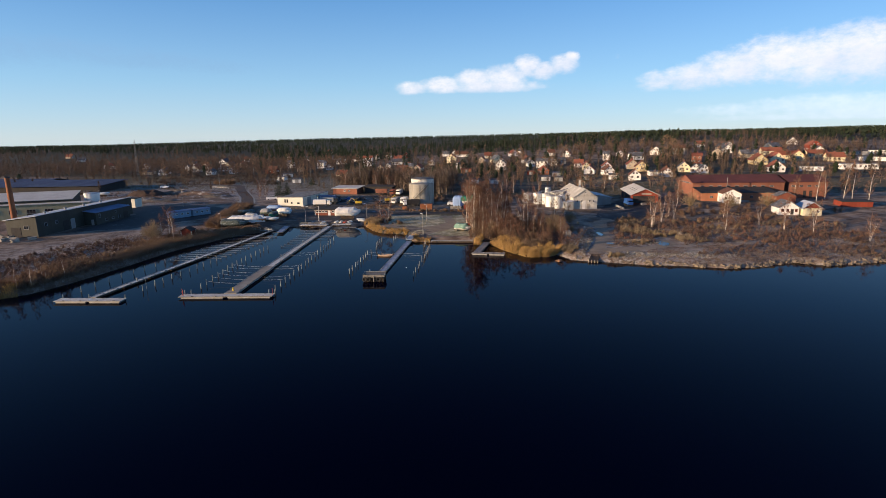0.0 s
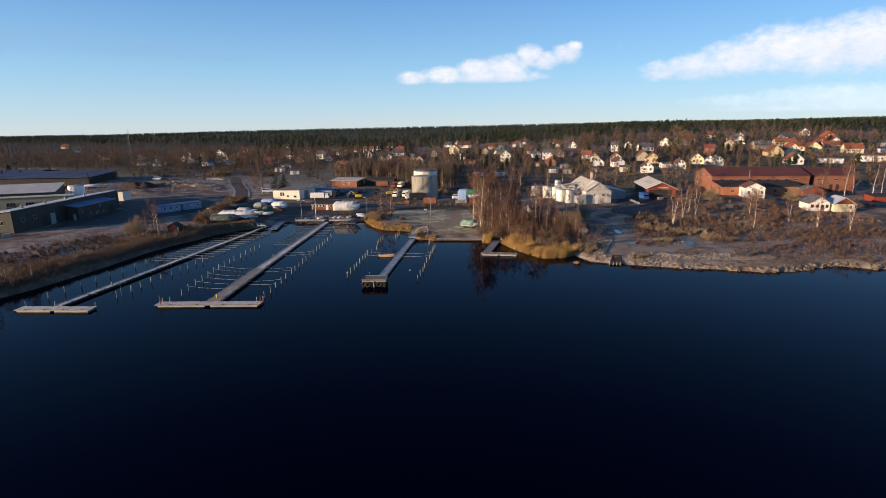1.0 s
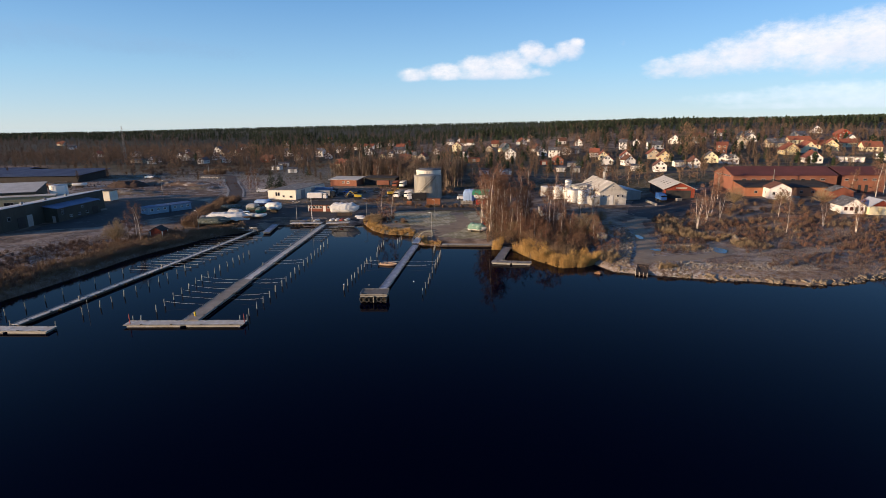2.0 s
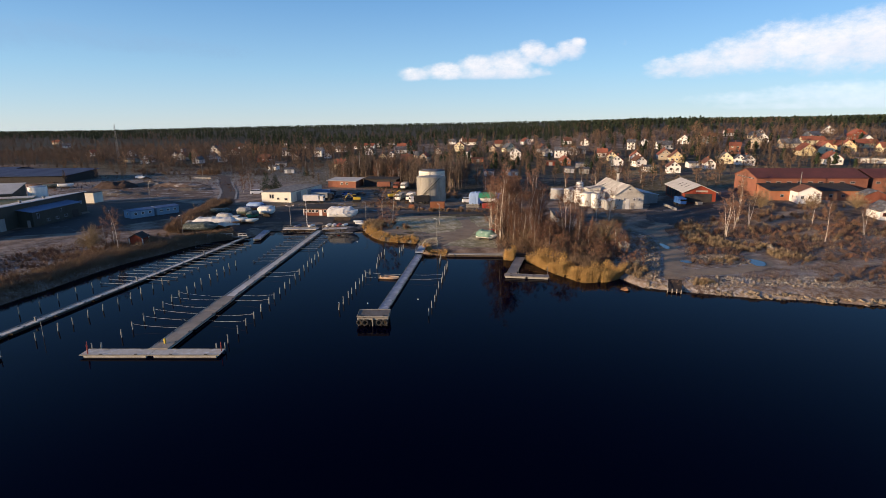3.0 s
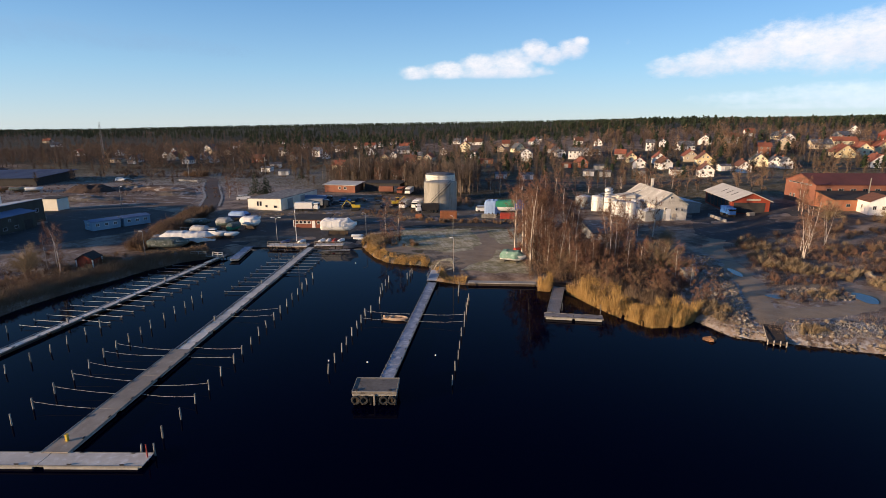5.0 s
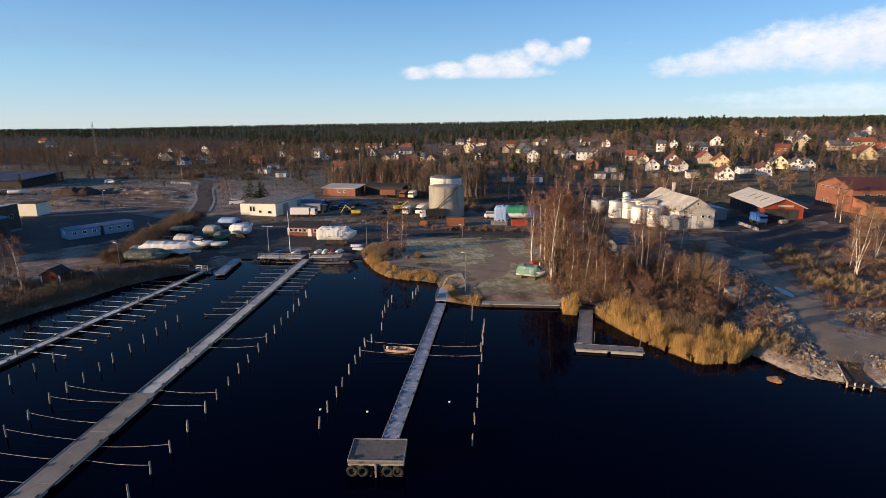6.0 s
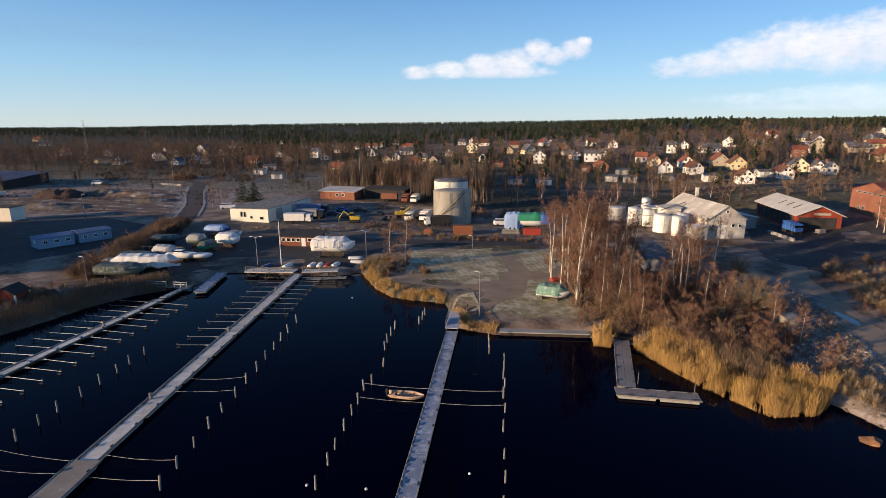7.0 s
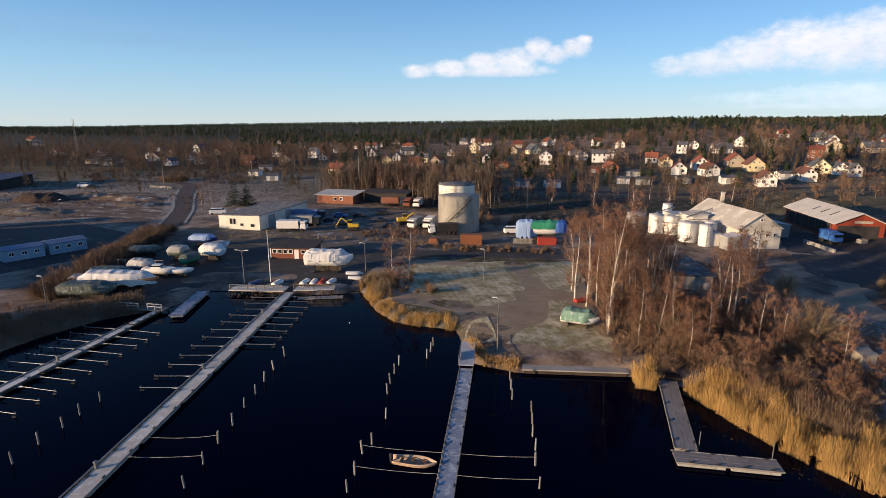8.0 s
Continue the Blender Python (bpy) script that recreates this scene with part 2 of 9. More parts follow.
M = {
    "water": water_material(), "ground": ground_material(), "glass": glass_material(),
    "asphalt": material("worn_asphalt", (0.024, 0.023, 0.024), (0.055, 0.052, 0.052), 0.15, 8, 0.85, 0.3, stain=(0.15, 0.148, 0.152), stain_at=(0.56, 0.72)),
    "red_asphalt": material("reddish_road", (0.05, 0.035, 0.031), (0.09, 0.063, 0.054), 0.2, 8, 0.85, 0.3),
    "gravel": material("frozen_gravel", (0.07, 0.058, 0.047), (0.15, 0.125, 0.10), 0.12, 5, 0.92, 0.6, 0.05, stain=(0.34, 0.34, 0.36), stain_at=(0.54, 0.68)),
    "lawn": mown(material("frosted_lawn", (0.17, 0.15, 0.075), (0.34, 0.30, 0.165), 0.16, 3.0, 0.95, 0.9, 0.12, stain=(0.56, 0.50, 0.36), stain_at=(0.44, 0.60))),
    "deck": material("frosted_deck_boards", (0.46, 0.425, 0.375), (0.70, 0.655, 0.585), 0.5, 9, 0.85, 0.3, 0.01, vary=0.18, stain=(0.76, 0.75, 0.73), stain_at=(0.50, 0.66)),
    "stagedeck": material("worn_stage_concrete", (0.10, 0.088, 0.075), (0.25, 0.225, 0.20), 0.45, 5, 0.9, 0.5, 0.03, stain=(0.055, 0.045, 0.038), stain_at=(0.54, 0.66)),
    "brownboards": material("brown_worn_deck_boards", (0.22, 0.185, 0.15), (0.40, 0.35, 0.295), 0.5, 9, 0.85, 0.3, 0.01, vary=0.12, stain=(0.50, 0.47, 0.43), stain_at=(0.58, 0.74)),
    "jettydeck": material("grey_jetty_boards", (0.17, 0.155, 0.15), (0.33, 0.305, 0.295), 0.5, 9, 0.85, 0.4, 0.015, vary=0.25, stain=(0.42, 0.41, 0.41), stain_at=(0.58, 0.74)),
    "palewood": material("pale_pinkish_wood", (0.42, 0.27, 0.17), (0.62, 0.44, 0.31), 0.8, 6, 0.55, 0.2),
    # frosted grating with the walkway's blue shade mixed into its colour
    "shadebluedeck": material("frosted_grating_shade_blue", (0.16, 0.195, 0.265), (0.31, 0.36, 0.45), 0.5, 9, 0.8, 0.3, 0.01, vary=0.12, stain=(0.55, 0.58, 0.64), stain_at=(0.50, 0.66)),
    "darkwood": material("dark_tarred_timber", (0.025, 0.018, 0.013), (0.07, 0.05, 0.036), 0.8, 7, 0.8, 0.5, 0.02, vary=0.15),
    "greywood": material("weathered_grey_timber", (0.15, 0.14, 0.12), (0.34, 0.32, 0.28), 0.9, 8, 0.85, 0.5, 0.015, vary=0.25, stretch=(1, 1, 0.25)),
    "galv": material("galvanised_steel", (0.13, 0.135, 0.14), (0.26, 0.26, 0.26), 0.7, 8, 0.5, 0.1, vary=0.1, metal=0.5),
    "concrete": material("grey_concrete", (0.24, 0.23, 0.21), (0.42, 0.40, 0.37), 0.35, 6, 0.9, 0.4, 0.02, stain=(0.16, 0.15, 0.13), stain_at=(0.56, 0.72)),
    "tyre": material("black_rubber", (0.012, 0.012, 0.012), (0.03, 0.03, 0.03), 1, 8, 0.8),
    "red": material("falu_red_boards", (0.17, 0.030, 0.016), (0.30, 0.055, 0.028), 0.5, 5, 0.85, 0.4, vary=0.15, stretch=(2, 2, 0.3)),
    "dullred": material("faded_red_boards", (0.14, 0.045, 0.028), (0.26, 0.085, 0.05), 0.3, 5, 0.85, 0.4, vary=0.1, stretch=(2, 2, 0.3)),
    "white": material("white_paint", (0.68, 0.66, 0.62), (0.84, 0.82, 0.78), 0.4, 6, 0.6, 0.15, vary=0.06),
    "cream": material("cream_panels", (0.60, 0.57, 0.48), (0.76, 0.73, 0.64), 0.25, 5, 0.6, 0.1, vary=0.05),
    "yellow": material("yellow_boards", (0.56, 0.455, 0.245), (0.73, 0.62, 0.37), 0.4, 6, 0.75, 0.2, vary=0.08),
    "paleyellow": material("pale_yellow_render", (0.64, 0.56, 0.36), (0.80, 0.72, 0.50), 0.4, 6, 0.75, 0.2, vary=0.08),
    "olivepanel": material("olive_cream_panels", (0.20, 0.20, 0.13), (0.33, 0.32, 0.22), 0.3, 5, 0.7, 0.15, stretch=(2, 2, 0.4), vary=0.06),
    "beige": material("beige_render", (0.36, 0.30, 0.21), (0.52, 0.44, 0.33), 0.4, 6, 0.8, 0.2, vary=0.1),
    "grey": material("grey_boards", (0.22, 0.22, 0.22), (0.36, 0.36, 0.35), 0.4, 6, 0.8, 0.2, vary=0.12),
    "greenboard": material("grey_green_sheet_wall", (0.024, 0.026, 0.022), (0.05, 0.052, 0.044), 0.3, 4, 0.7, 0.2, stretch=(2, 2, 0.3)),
    "orangebrick": material("orange_brick_wall", (0.30, 0.115, 0.062), (0.46, 0.195, 0.105), 0.25, 6, 0.9, 0.4, vary=0.08),
    "brick": material("brown_red_brick_wall", (0.18, 0.070, 0.045), (0.32, 0.13, 0.08), 0.25, 6, 0.9, 0.4, vary=0.08),
    "silverboard": material("bleached_timber_boards", (0.30, 0.26, 0.21), (0.48, 0.42, 0.35), 0.3, 5, 0.9, 0.4, stretch=(2, 2, 0.25)),
    "render": material("dirty_grey_render", (0.42, 0.385, 0.33), (0.64, 0.60, 0.53), 0.2, 4, 0.9, 0.3, stain=(0.22, 0.195, 0.16), stain_at=(0.53, 0.72)),
    "tilered": material("red_roof_tiles", (0.18, 0.060, 0.038), (0.32, 0.108, 0.062), 0.5, 5, 0.85, 0.4, vary=0.2, stretch=(1, 3, 3)),
    "tilebrown": material("brown_roof_tiles", (0.10, 0.045, 0.028), (0.19, 0.085, 0.055), 0.5, 5, 0.85, 0.4, vary=0.2, stretch=(1, 3, 3)),
    "tilegrey": material("dark_grey_roofing", (0.05, 0.052, 0.058), (0.12, 0.12, 0.13), 0.4, 5, 0.8, 0.3, vary=0.2, stain=(0.40, 0.41, 0.44), stain_at=(0.52, 0.70)),
    "feltroof": material("frosted_felt_roof", (0.10, 0.10, 0.10), (0.20, 0.195, 0.19), 0.3, 5, 0.9, 0.3, stain=(0.36, 0.35, 0.34), stain_at=(0.50, 0.68)),
    "tussock": material("rimed_tussock", (0.085, 0.062, 0.042), (0.27, 0.22, 0.165), 0.9, 5, 0.95, 0.6, 0.05, stain=(0.52, 0.50, 0.48), stain_at=(0.53, 0.64)),
    # felt roofing; also the painted shade of open fronts and bays
    "darkroof_and_shade": material("dark_felt_and_shaded_openings", (0.022, 0.020, 0.020), (0.05, 0.046, 0.045), 0.4, 5, 0.9, 0.3),
    "redroof": material("rusty_red_sheet_roof", (0.085, 0.028, 0.022), (0.16, 0.05, 0.04), 0.15, 4, 0.75, 0.3),
    "barnroof": material("weathered_light_sheet_roof", (0.33, 0.31, 0.27), (0.52, 0.49, 0.44), 0.18, 3, 0.8, 0.3, stain=(0.64, 0.62, 0.57), stain_at=(0.50, 0.66)),
    "paletrunk": material("pale_slim_trunks", (0.20, 0.155, 0.11), (0.44, 0.37, 0.29), 0.1, 1.5, 0.9, 0),
    "dulltrunk": material("dull_slim_trunks", (0.10, 0.075, 0.058), (0.23, 0.18, 0.14), 0.1, 1.5, 0.9, 0),
    "frosttuft": material("frosted_tussocks", (0.22, 0.205, 0.18), (0.52, 0.50, 0.47), 0.5, 2, 0.95, 0),
    "drygrass": material("dry_straw_grass", (0.20, 0.142, 0.082), (0.36, 0.27, 0.165), 0.2, 2, 0.9, 0),
    "frostroof": material("frosted_light_roof", (0.42, 0.405, 0.375), (0.62, 0.60, 0.56), 0.25, 4, 0.8, 0.3, stain=(0.25, 0.24, 0.22), stain_at=(0.60, 0.78)),
    "tin": material("frosted_tin_roof", (0.34, 0.36, 0.40), (0.52, 0.54, 0.58), 0.2, 4, 0.55, 0.2),
    "blueroof": material("blue_grey_sheet_roof", (0.085, 0.135, 0.25), (0.17, 0.24, 0.38), 0.2, 4, 0.6, 0.2, vary=0.1),
    "deepblueroof": material("deep_blue_sheet_roof", (0.035, 0.055, 0.115), (0.085, 0.12, 0.20), 0.15, 4, 0.9, 0.2, stain=(0.16, 0.20, 0.29), stain_at=(0.58, 0.70), stretch=(1, 0.25, 1), spec=0.1),
    "darksoil": material("dark_heaped_soil", (0.03, 0.018, 0.014), (0.085, 0.052, 0.038), 0.3, 3, 0.95, 0.9, 0.15),
    # cabin blue, deepened so that the colour holds the hall's shade
    "shadebluewall": material("shade_blue_cabin_wall", (0.17, 0.28, 0.38), (0.27, 0.40, 0.50), 0.4, 5, 0.7, 0.2),
    "tankmetal": material("streaked_tank_plate", (0.20, 0.19, 0.165), (0.40, 0.38, 0.33), 0.16, 4, 0.6, 0.2, stretch=(1, 1, 0.18), stain=(0.15, 0.12, 0.085), stain_at=(0.52, 0.70)),
    "whitetank": material("white_tank_plate", (0.60, 0.60, 0.58), (0.78, 0.78, 0.75), 0.3, 4, 0.5, 0.15, stretch=(1, 1, 0.2), stain=(0.36, 0.30, 0.23), stain_at=(0.54, 0.74), vary=0.05),
    "rust": material("rusty_orange_steel", (0.20, 0.075, 0.035), (0.34, 0.13, 0.06), 0.4, 5, 0.85, 0.4, vary=0.1),
    "tarpwhite": material("white_tarpaulin", (0.56, 0.56, 0.56), (0.80, 0.80, 0.78), 0.6, 4, 0.5, 0.4, 0.04, vary=0.08, stain=(0.44, 0.44, 0.43), stain_at=(0.58, 0.74)),
    "tarpgrey": material("grey_canvas_cover", (0.26, 0.26, 0.255), (0.46, 0.46, 0.45), 0.5, 4, 0.6, 0.6, 0.08, vary=0.15, stain=(0.60, 0.60, 0.59), stain_at=(0.55, 0.7)),
    "tarpblue": material("blue_tarpaulin", (0.22, 0.34, 0.56), (0.34, 0.47, 0.70), 0.5, 4, 0.5, 0.5, 0.06),
    "tarpdeep": material("deep_blue_tarpaulin", (0.02, 0.07, 0.30), (0.05, 0.14, 0.46), 0.5, 4, 0.5, 0.5, 0.06),
    "tarpgreen": material("green_tarpaulin", (0.02, 0.20, 0.11), (0.05, 0.32, 0.18), 0.5, 4, 0.5, 0.5, 0.06),
    "tarppale": material("frosted_green_tarpaulin", (0.10, 0.22, 0.17), (0.22, 0.36, 0.29), 0.6, 4, 0.6, 0.6, 0.08, stain=(0.55, 0.58, 0.57), stain_at=(0.55, 0.72)),
    "tarpdark": material("dark_green_tarpaulin", (0.035, 0.05, 0.045), (0.09, 0.12, 0.11), 0.6, 4, 0.6, 0.6, 0.08, vary=0.2, stain=(0.34, 0.37, 0.38), stain_at=(0.52, 0.7)),
    "hull": material("white_glass_fibre", (0.66, 0.66, 0.63), (0.80, 0.80, 0.78), 0.5, 5, 0.3, 0.05),
    "hullwood": material("varnished_wood", (0.16, 0.075, 0.03), (0.30, 0.15, 0.065), 0.8, 6, 0.5, 0.2),
    "hullblue": material("dark_blue_gelcoat", (0.015, 0.03, 0.10), (0.03, 0.055, 0.17), 0.5, 5, 0.3, 0.05),
    "hullred": material("red_bottom_paint", (0.30, 0.035, 0.025), (0.45, 0.07, 0.045), 0.5, 5, 0.7, 0.1),
    "carwhite": material("white_car_paint", (0.68, 0.68, 0.68), (0.8, 0.8, 0.8), 0.5, 5, 0.3, 0.0),
    "cardark": material("dark_car_paint", (0.012, 0.016, 0.024), (0.035, 0.042, 0.055), 0.5, 5, 0.3, 0.0, vary=0.5),
    "caryellow": material("yellow_machine_paint", (0.50, 0.34, 0.03), (0.66, 0.46, 0.06), 0.5, 5, 0.5, 0.1),
    "carblue": material("blue_machine_paint", (0.03, 0.12, 0.38), (0.07, 0.20, 0.52), 0.5, 5, 0.4, 0.1),
    "steeldark": material("dark_steel", (0.03, 0.03, 0.032), (0.07, 0.07, 0.075), 0.5, 6, 0.6, 0.1, metal=0.4),
    "rope": material("pale_mooring_rope", (0.42, 0.40, 0.36), (0.62, 0.6, 0.55), 1.0, 8, 0.9, 0.2),
    "rock": material("shore_rock", (0.085, 0.066, 0.048), (0.30, 0.24, 0.175), 0.5, 4, 0.9, 0.6, 0.05, vary=0.35, stain=(0.36, 0.32, 0.27), stain_at=(0.58, 0.74)),
    "boulder": material("brown_boulder", (0.16, 0.075, 0.035), (0.32, 0.17, 0.09), 0.8, 5, 0.9, 0.5, 0.03),
    "ice": material("puddle_ice", (0.02, 0.02, 0.02), (0.05, 0.048, 0.044), 0.3, 3, 0.08, 0.03, spec=0.3),
    "birchbark": material("white_birch_bark", (0.40, 0.345, 0.285), (0.70, 0.63, 0.55), 1.2, 6, 0.85, 0.4, stain=(0.06, 0.05, 0.045), stain_at=(0.60, 0.68), stretch=(1, 1, 0.5)),
    "bark": material("brown_bark", (0.075, 0.052, 0.038), (0.17, 0.12, 0.085), 1.2, 6, 0.9, 0.5),
    "pinebark": material("orange_pine_bark", (0.10, 0.052, 0.03), (0.22, 0.11, 0.06), 1.0, 6, 0.9, 0.5),
    "twigred": material("reddish_birch_twigs", (0.13, 0.066, 0.042), (0.25, 0.135, 0.085), 0.5, 3, 0.9, 0, vary=0.2),
    "twigbrown": material("brown_bare_twigs", (0.13, 0.080, 0.050), (0.27, 0.172, 0.106), 0.5, 3, 0.9, 0, vary=0.25),
    "twigolive": material("straw_olive_twigs", (0.20, 0.145, 0.085), (0.34, 0.26, 0.16), 0.5, 3, 0.9, 0, vary=0.15),
    "needles": material("dark_conifer_needles", (0.012, 0.022, 0.010), (0.040, 0.058, 0.022), 0.4, 2, 0.9, 0, vary=0.3),
    "farneedles": material("far_conifer_needles", (0.016, 0.028, 0.014), (0.050, 0.068, 0.030), 0.05, 1, 0.95, 0),
    "fartwigs": material("far_bare_crowns", (0.070, 0.050, 0.037), (0.155, 0.110, 0.080), 0.05, 1, 0.95, 0),
    "beltwigs": material("brown_birch_belt", (0.085, 0.056, 0.040), (0.19, 0.125, 0.085), 0.02, 0.6, 0.95, 0),
    "reed": material("golden_reed", (0.26, 0.150, 0.047), (0.58, 0.370, 0.135), 0.5, 3, 0.85, 0),
    "lawnblade": material("frosted_grass_blades", (0.21, 0.175, 0.09), (0.41, 0.355, 0.235), 0.15, 1.5, 0.95, 0),
    "reedbrown": material("brown_reed", (0.11, 0.074, 0.048), (0.25, 0.172, 0.112), 0.2, 2, 0.9, 0),
    "heather": material("dark_heath_scrub", (0.088, 0.053, 0.040), (0.20, 0.127, 0.093), 0.15, 2, 0.9, 0, vary=0.25),
    "track": material("worn_brown_track", (0.205, 0.152, 0.105), (0.37, 0.285, 0.200), 0.3, 3, 0.95, 0.6, 0.06, stain=(0.26, 0.25, 0.23), stain_at=(0.55, 0.7)),
    "soil": material("dug_soil", (0.055, 0.035, 0.027), (0.19, 0.130, 0.098), 0.13, 3, 0.95, 0.9, 0.2, stain=(0.44, 0.41, 0.39), stain_at=(0.53, 0.63), stretch=(0.5, 1.4, 1)),
}


# ---------------------------------------------------------------- mesh tools
def mesh_of(bm, mat, name="mesh"):
    me = bpy.data.meshes.new(name)
    bm.to_mesh(me)
    bm.free()
    me.materials.append(M[mat])
    return me


def raw_mesh(verts, faces, mat, name="mesh"):
    me = bpy.data.meshes.new(name)
    me.from_pydata(verts, [], faces)
    me.materials.append(M[mat])
    return me


def thing(name, at=(0, 0, 0), rz=0.0, label="", category="", group="", kind=""):
    ob = new(name)
    ob.empty_display_size = 0.3
    ob.matrix_basis = pose(*at, 0, 0, rz)
    return tagged(ob, label, category, group, kind)


def part(name, bm, mat, parent=None, label=""):
    """One mesh object, from a bmesh or a mesh, under a thing or a part."""
    ob = new(name, bm if isinstance(bm, bpy.types.Mesh) else mesh_of(bm, mat, name))
    if parent is not None:
        ob.parent = parent
    return tagged(ob, label)


def box(bm, c, s, rz=0.0, bevel=0.0, taper=1.0):
    """A box round c with sides s, turned by rz degrees; its top may be narrower."""
    hx, hy, hz = s[0] / 2, s[1] / 2, s[2] / 2
    m = pose(*c, 0, 0, rz)
    vs = [bm.verts.new(m @ Vector((a * hx * (taper if k > 0 else 1), b * hy * (taper if k > 0 else 1), k * hz))) for k in (-1, 1) for a, b in ((-1, -1), (1, -1), (1, 1), (-1, 1))]
    fs = [bm.faces.new([vs[i] for i in f]) for f in ((3, 2, 1, 0), (4, 5, 6, 7), (0, 1, 5, 4), (1, 2, 6, 5), (2, 3, 7, 6), (3, 0, 4, 7))]
    if bevel:
        bmesh.ops.bevel(bm, geom=list({e for f in fs for e in f.edges}), offset=bevel, segments=1, affect="EDGES")
    return bm


def beam(bm, p, q, r, r2=None, n=6, cap=True):
    """A round bar from p to q, of radius r, tapering to r2."""
    p, q = Vector(p), Vector(q)
    r2 = r if r2 is None else r2
    rot = (q - p).to_track_quat("Z", "Y").to_matrix()
    rings = []
    for c, rad in ((p, r), (q, r2)):
        rings.append([bm.verts.new(c + rot @ Vector((rad * math.cos(2 * math.pi * i / n), rad * math.sin(2 * math.pi * i / n), 0))) for i in range(n)])
    for i in range(n):
        bm.faces.new((rings[0][i], rings[0][(i + 1) % n], rings[1][(i + 1) % n], rings[1][i]))
    if cap:
        bm.faces.new(rings[0][::-1])
        bm.faces.new(rings[1])
    return bm


def lathe(bm, profile, n=32, c=(0, 0)):
    """Turns a profile of (radius, height) round the upright axis at c."""
    rings = []
    for r, z in profile:
        if r < 1e-4:
            rings.append([bm.verts.new((c[0], c[1], z))])
        else:
            rings.append([bm.verts.new((c[0] + r * math.cos(2 * math.pi * i / n), c[1] + r * math.sin(2 * math.pi * i / n), z)) for i in range(n)])
    for a, b in zip(rings, rings[1:]):
        for i in range(n):
            j = (i + 1) % n
            if len(a) == 1 and len(b) == 1:
                continue
            if len(b) == 1:
                bm.faces.new((a[i], a[j], b[0]))
            elif len(a) == 1:
                bm.faces.new((a[0], b[j], b[i]))
            else:
                bm.faces.new((a[i], a[j], b[j], b[i]))
    return bm


def prism(bm, outline, z0, z1):
    """An upright prism over an outline that runs anticlockwise."""
    lo = [bm.verts.new((x, y, z0)) for x, y in outline]
    hi = [bm.verts.new((x, y, z1)) for x, y in outline]
    n = len(lo)
    bm.faces.new(lo[::-1])
    bm.faces.new(hi)
    for i in range(n):
        bm.faces.new((lo[i], lo[(i + 1) % n], hi[(i + 1) % n], hi[i]))
    return bm


def slab(bm, pts, t):
    """A flat panel over the given corners, t thick downwards."""
    a, b, c = (Vector(p) for p in pts[:3])
    n = (b - a).cross(c - a).normalized()
    if n.z < 0:
        n = -n
    hi = [bm.verts.new(p) for p in pts]
    lo = [bm.verts.new(Vector(p) - n * t) for p in pts]
    k = len(pts)
    fs = [bm.faces.new(hi), bm.faces.new(lo[::-1])] + [bm.faces.new((lo[i], lo[(i + 1) % k], hi[(i + 1) % k], hi[i])) for i in range(k)]
    bmesh.ops.recalc_face_normals(bm, faces=fs)
    return bm


def smooth(me):
    me.polygons.foreach_set("use_smooth", [True] * len(me.polygons))
    return me


def B():
    return bmesh.new()


# ---------------------------------------------------------------- land and lake
SHORE = [(-4600, -700), (-900, -60), (-320, 30), (-200, 62), (-140, 82), (-112, 91), (-104, 94), (-99, 99), (-97, 106), (-96, 113), (-95, 122), (-94.5, 131),
         (-94, 140), (-92.5, 148), (-90, 155), (-88, 163), (-84.5, 169.5), (-80, 173.5), (-76.8, 177), (-75.8, 185.3), (-71, 185.8), (-57, 184.8), (-50.1, 186.4),
         (-48.5, 189), (-46.8, 187), (-45.3, 183.8), (-42.1, 177.9), (-38.1, 173.8), (-32.6, 172.3), (-28.5, 171.5), (-27, 166), (-26, 161), (-23.3, 159.8),
         (-19.8, 158.7), (-6.3, 159.2), (-4, 158), (0, 157), (5, 151), (10, 146), (14, 145), (16.5, 144.5), (18, 142.5), (20.5, 137.5), (26.5, 135.8), (32, 134.5),
         (38.5, 133), (46, 132.5), (57, 130.4), (64.5, 132.5), (75, 137.5), (82, 134.5), (99, 140), (130, 147), (200, 150), (420, 140), (4600, -700)]


RING = SHORE + [(4600, 9000), (-4600, 9000)]
SIDE = np.array([(ax, ay, bx, by) for (ax, ay), (bx, by) in zip(RING, RING[1:] + RING[:1])])


def inland(px, py):
    """How far a place lies inland of the water's edge; below zero on the lake."""
    px, py = np.asarray(px, float), np.asarray(py, float)
    best, inside = np.full(px.shape, 1e9), np.zeros(px.shape, bool)
    if px.size < 40:
        x, y = px.reshape(-1, 1), py.reshape(-1, 1)
        ax, ay, bx, by = SIDE.T
        dx, dy = bx - ax, by - ay
        u = np.clip(((x - ax) * dx + (y - ay) * dy) / (dx * dx + dy * dy), 0, 1)
        d = np.hypot(x - ax - u * dx, y - ay - u * dy)
        d[:, (ay >= 8000) & (by >= 8000)] = 1e9
        cross = ((ay > y) != (by > y)) & (x < dx * (y - ay) / np.where(dy == 0, 1e-9, dy) + ax)
        return np.where(cross.sum(1) % 2 == 1, d.min(1), -d.min(1)).reshape(px.shape)
    for ax, ay, bx, by in SIDE:
        dx, dy = bx - ax, by - ay
        if ay < 8000 or by < 8000:
            u = np.clip(((px - ax) * dx + (py - ay) * dy) / (dx * dx + dy * dy), 0, 1)
            best = np.minimum(best, np.hypot(px - ax - u * dx, py - ay - u * dy))
        inside ^= ((ay > py) != (by > py)) & (px < dx * (py - ay) / (dy if dy else 1e-9) + ax)
    return np.where(inside, best, -best)


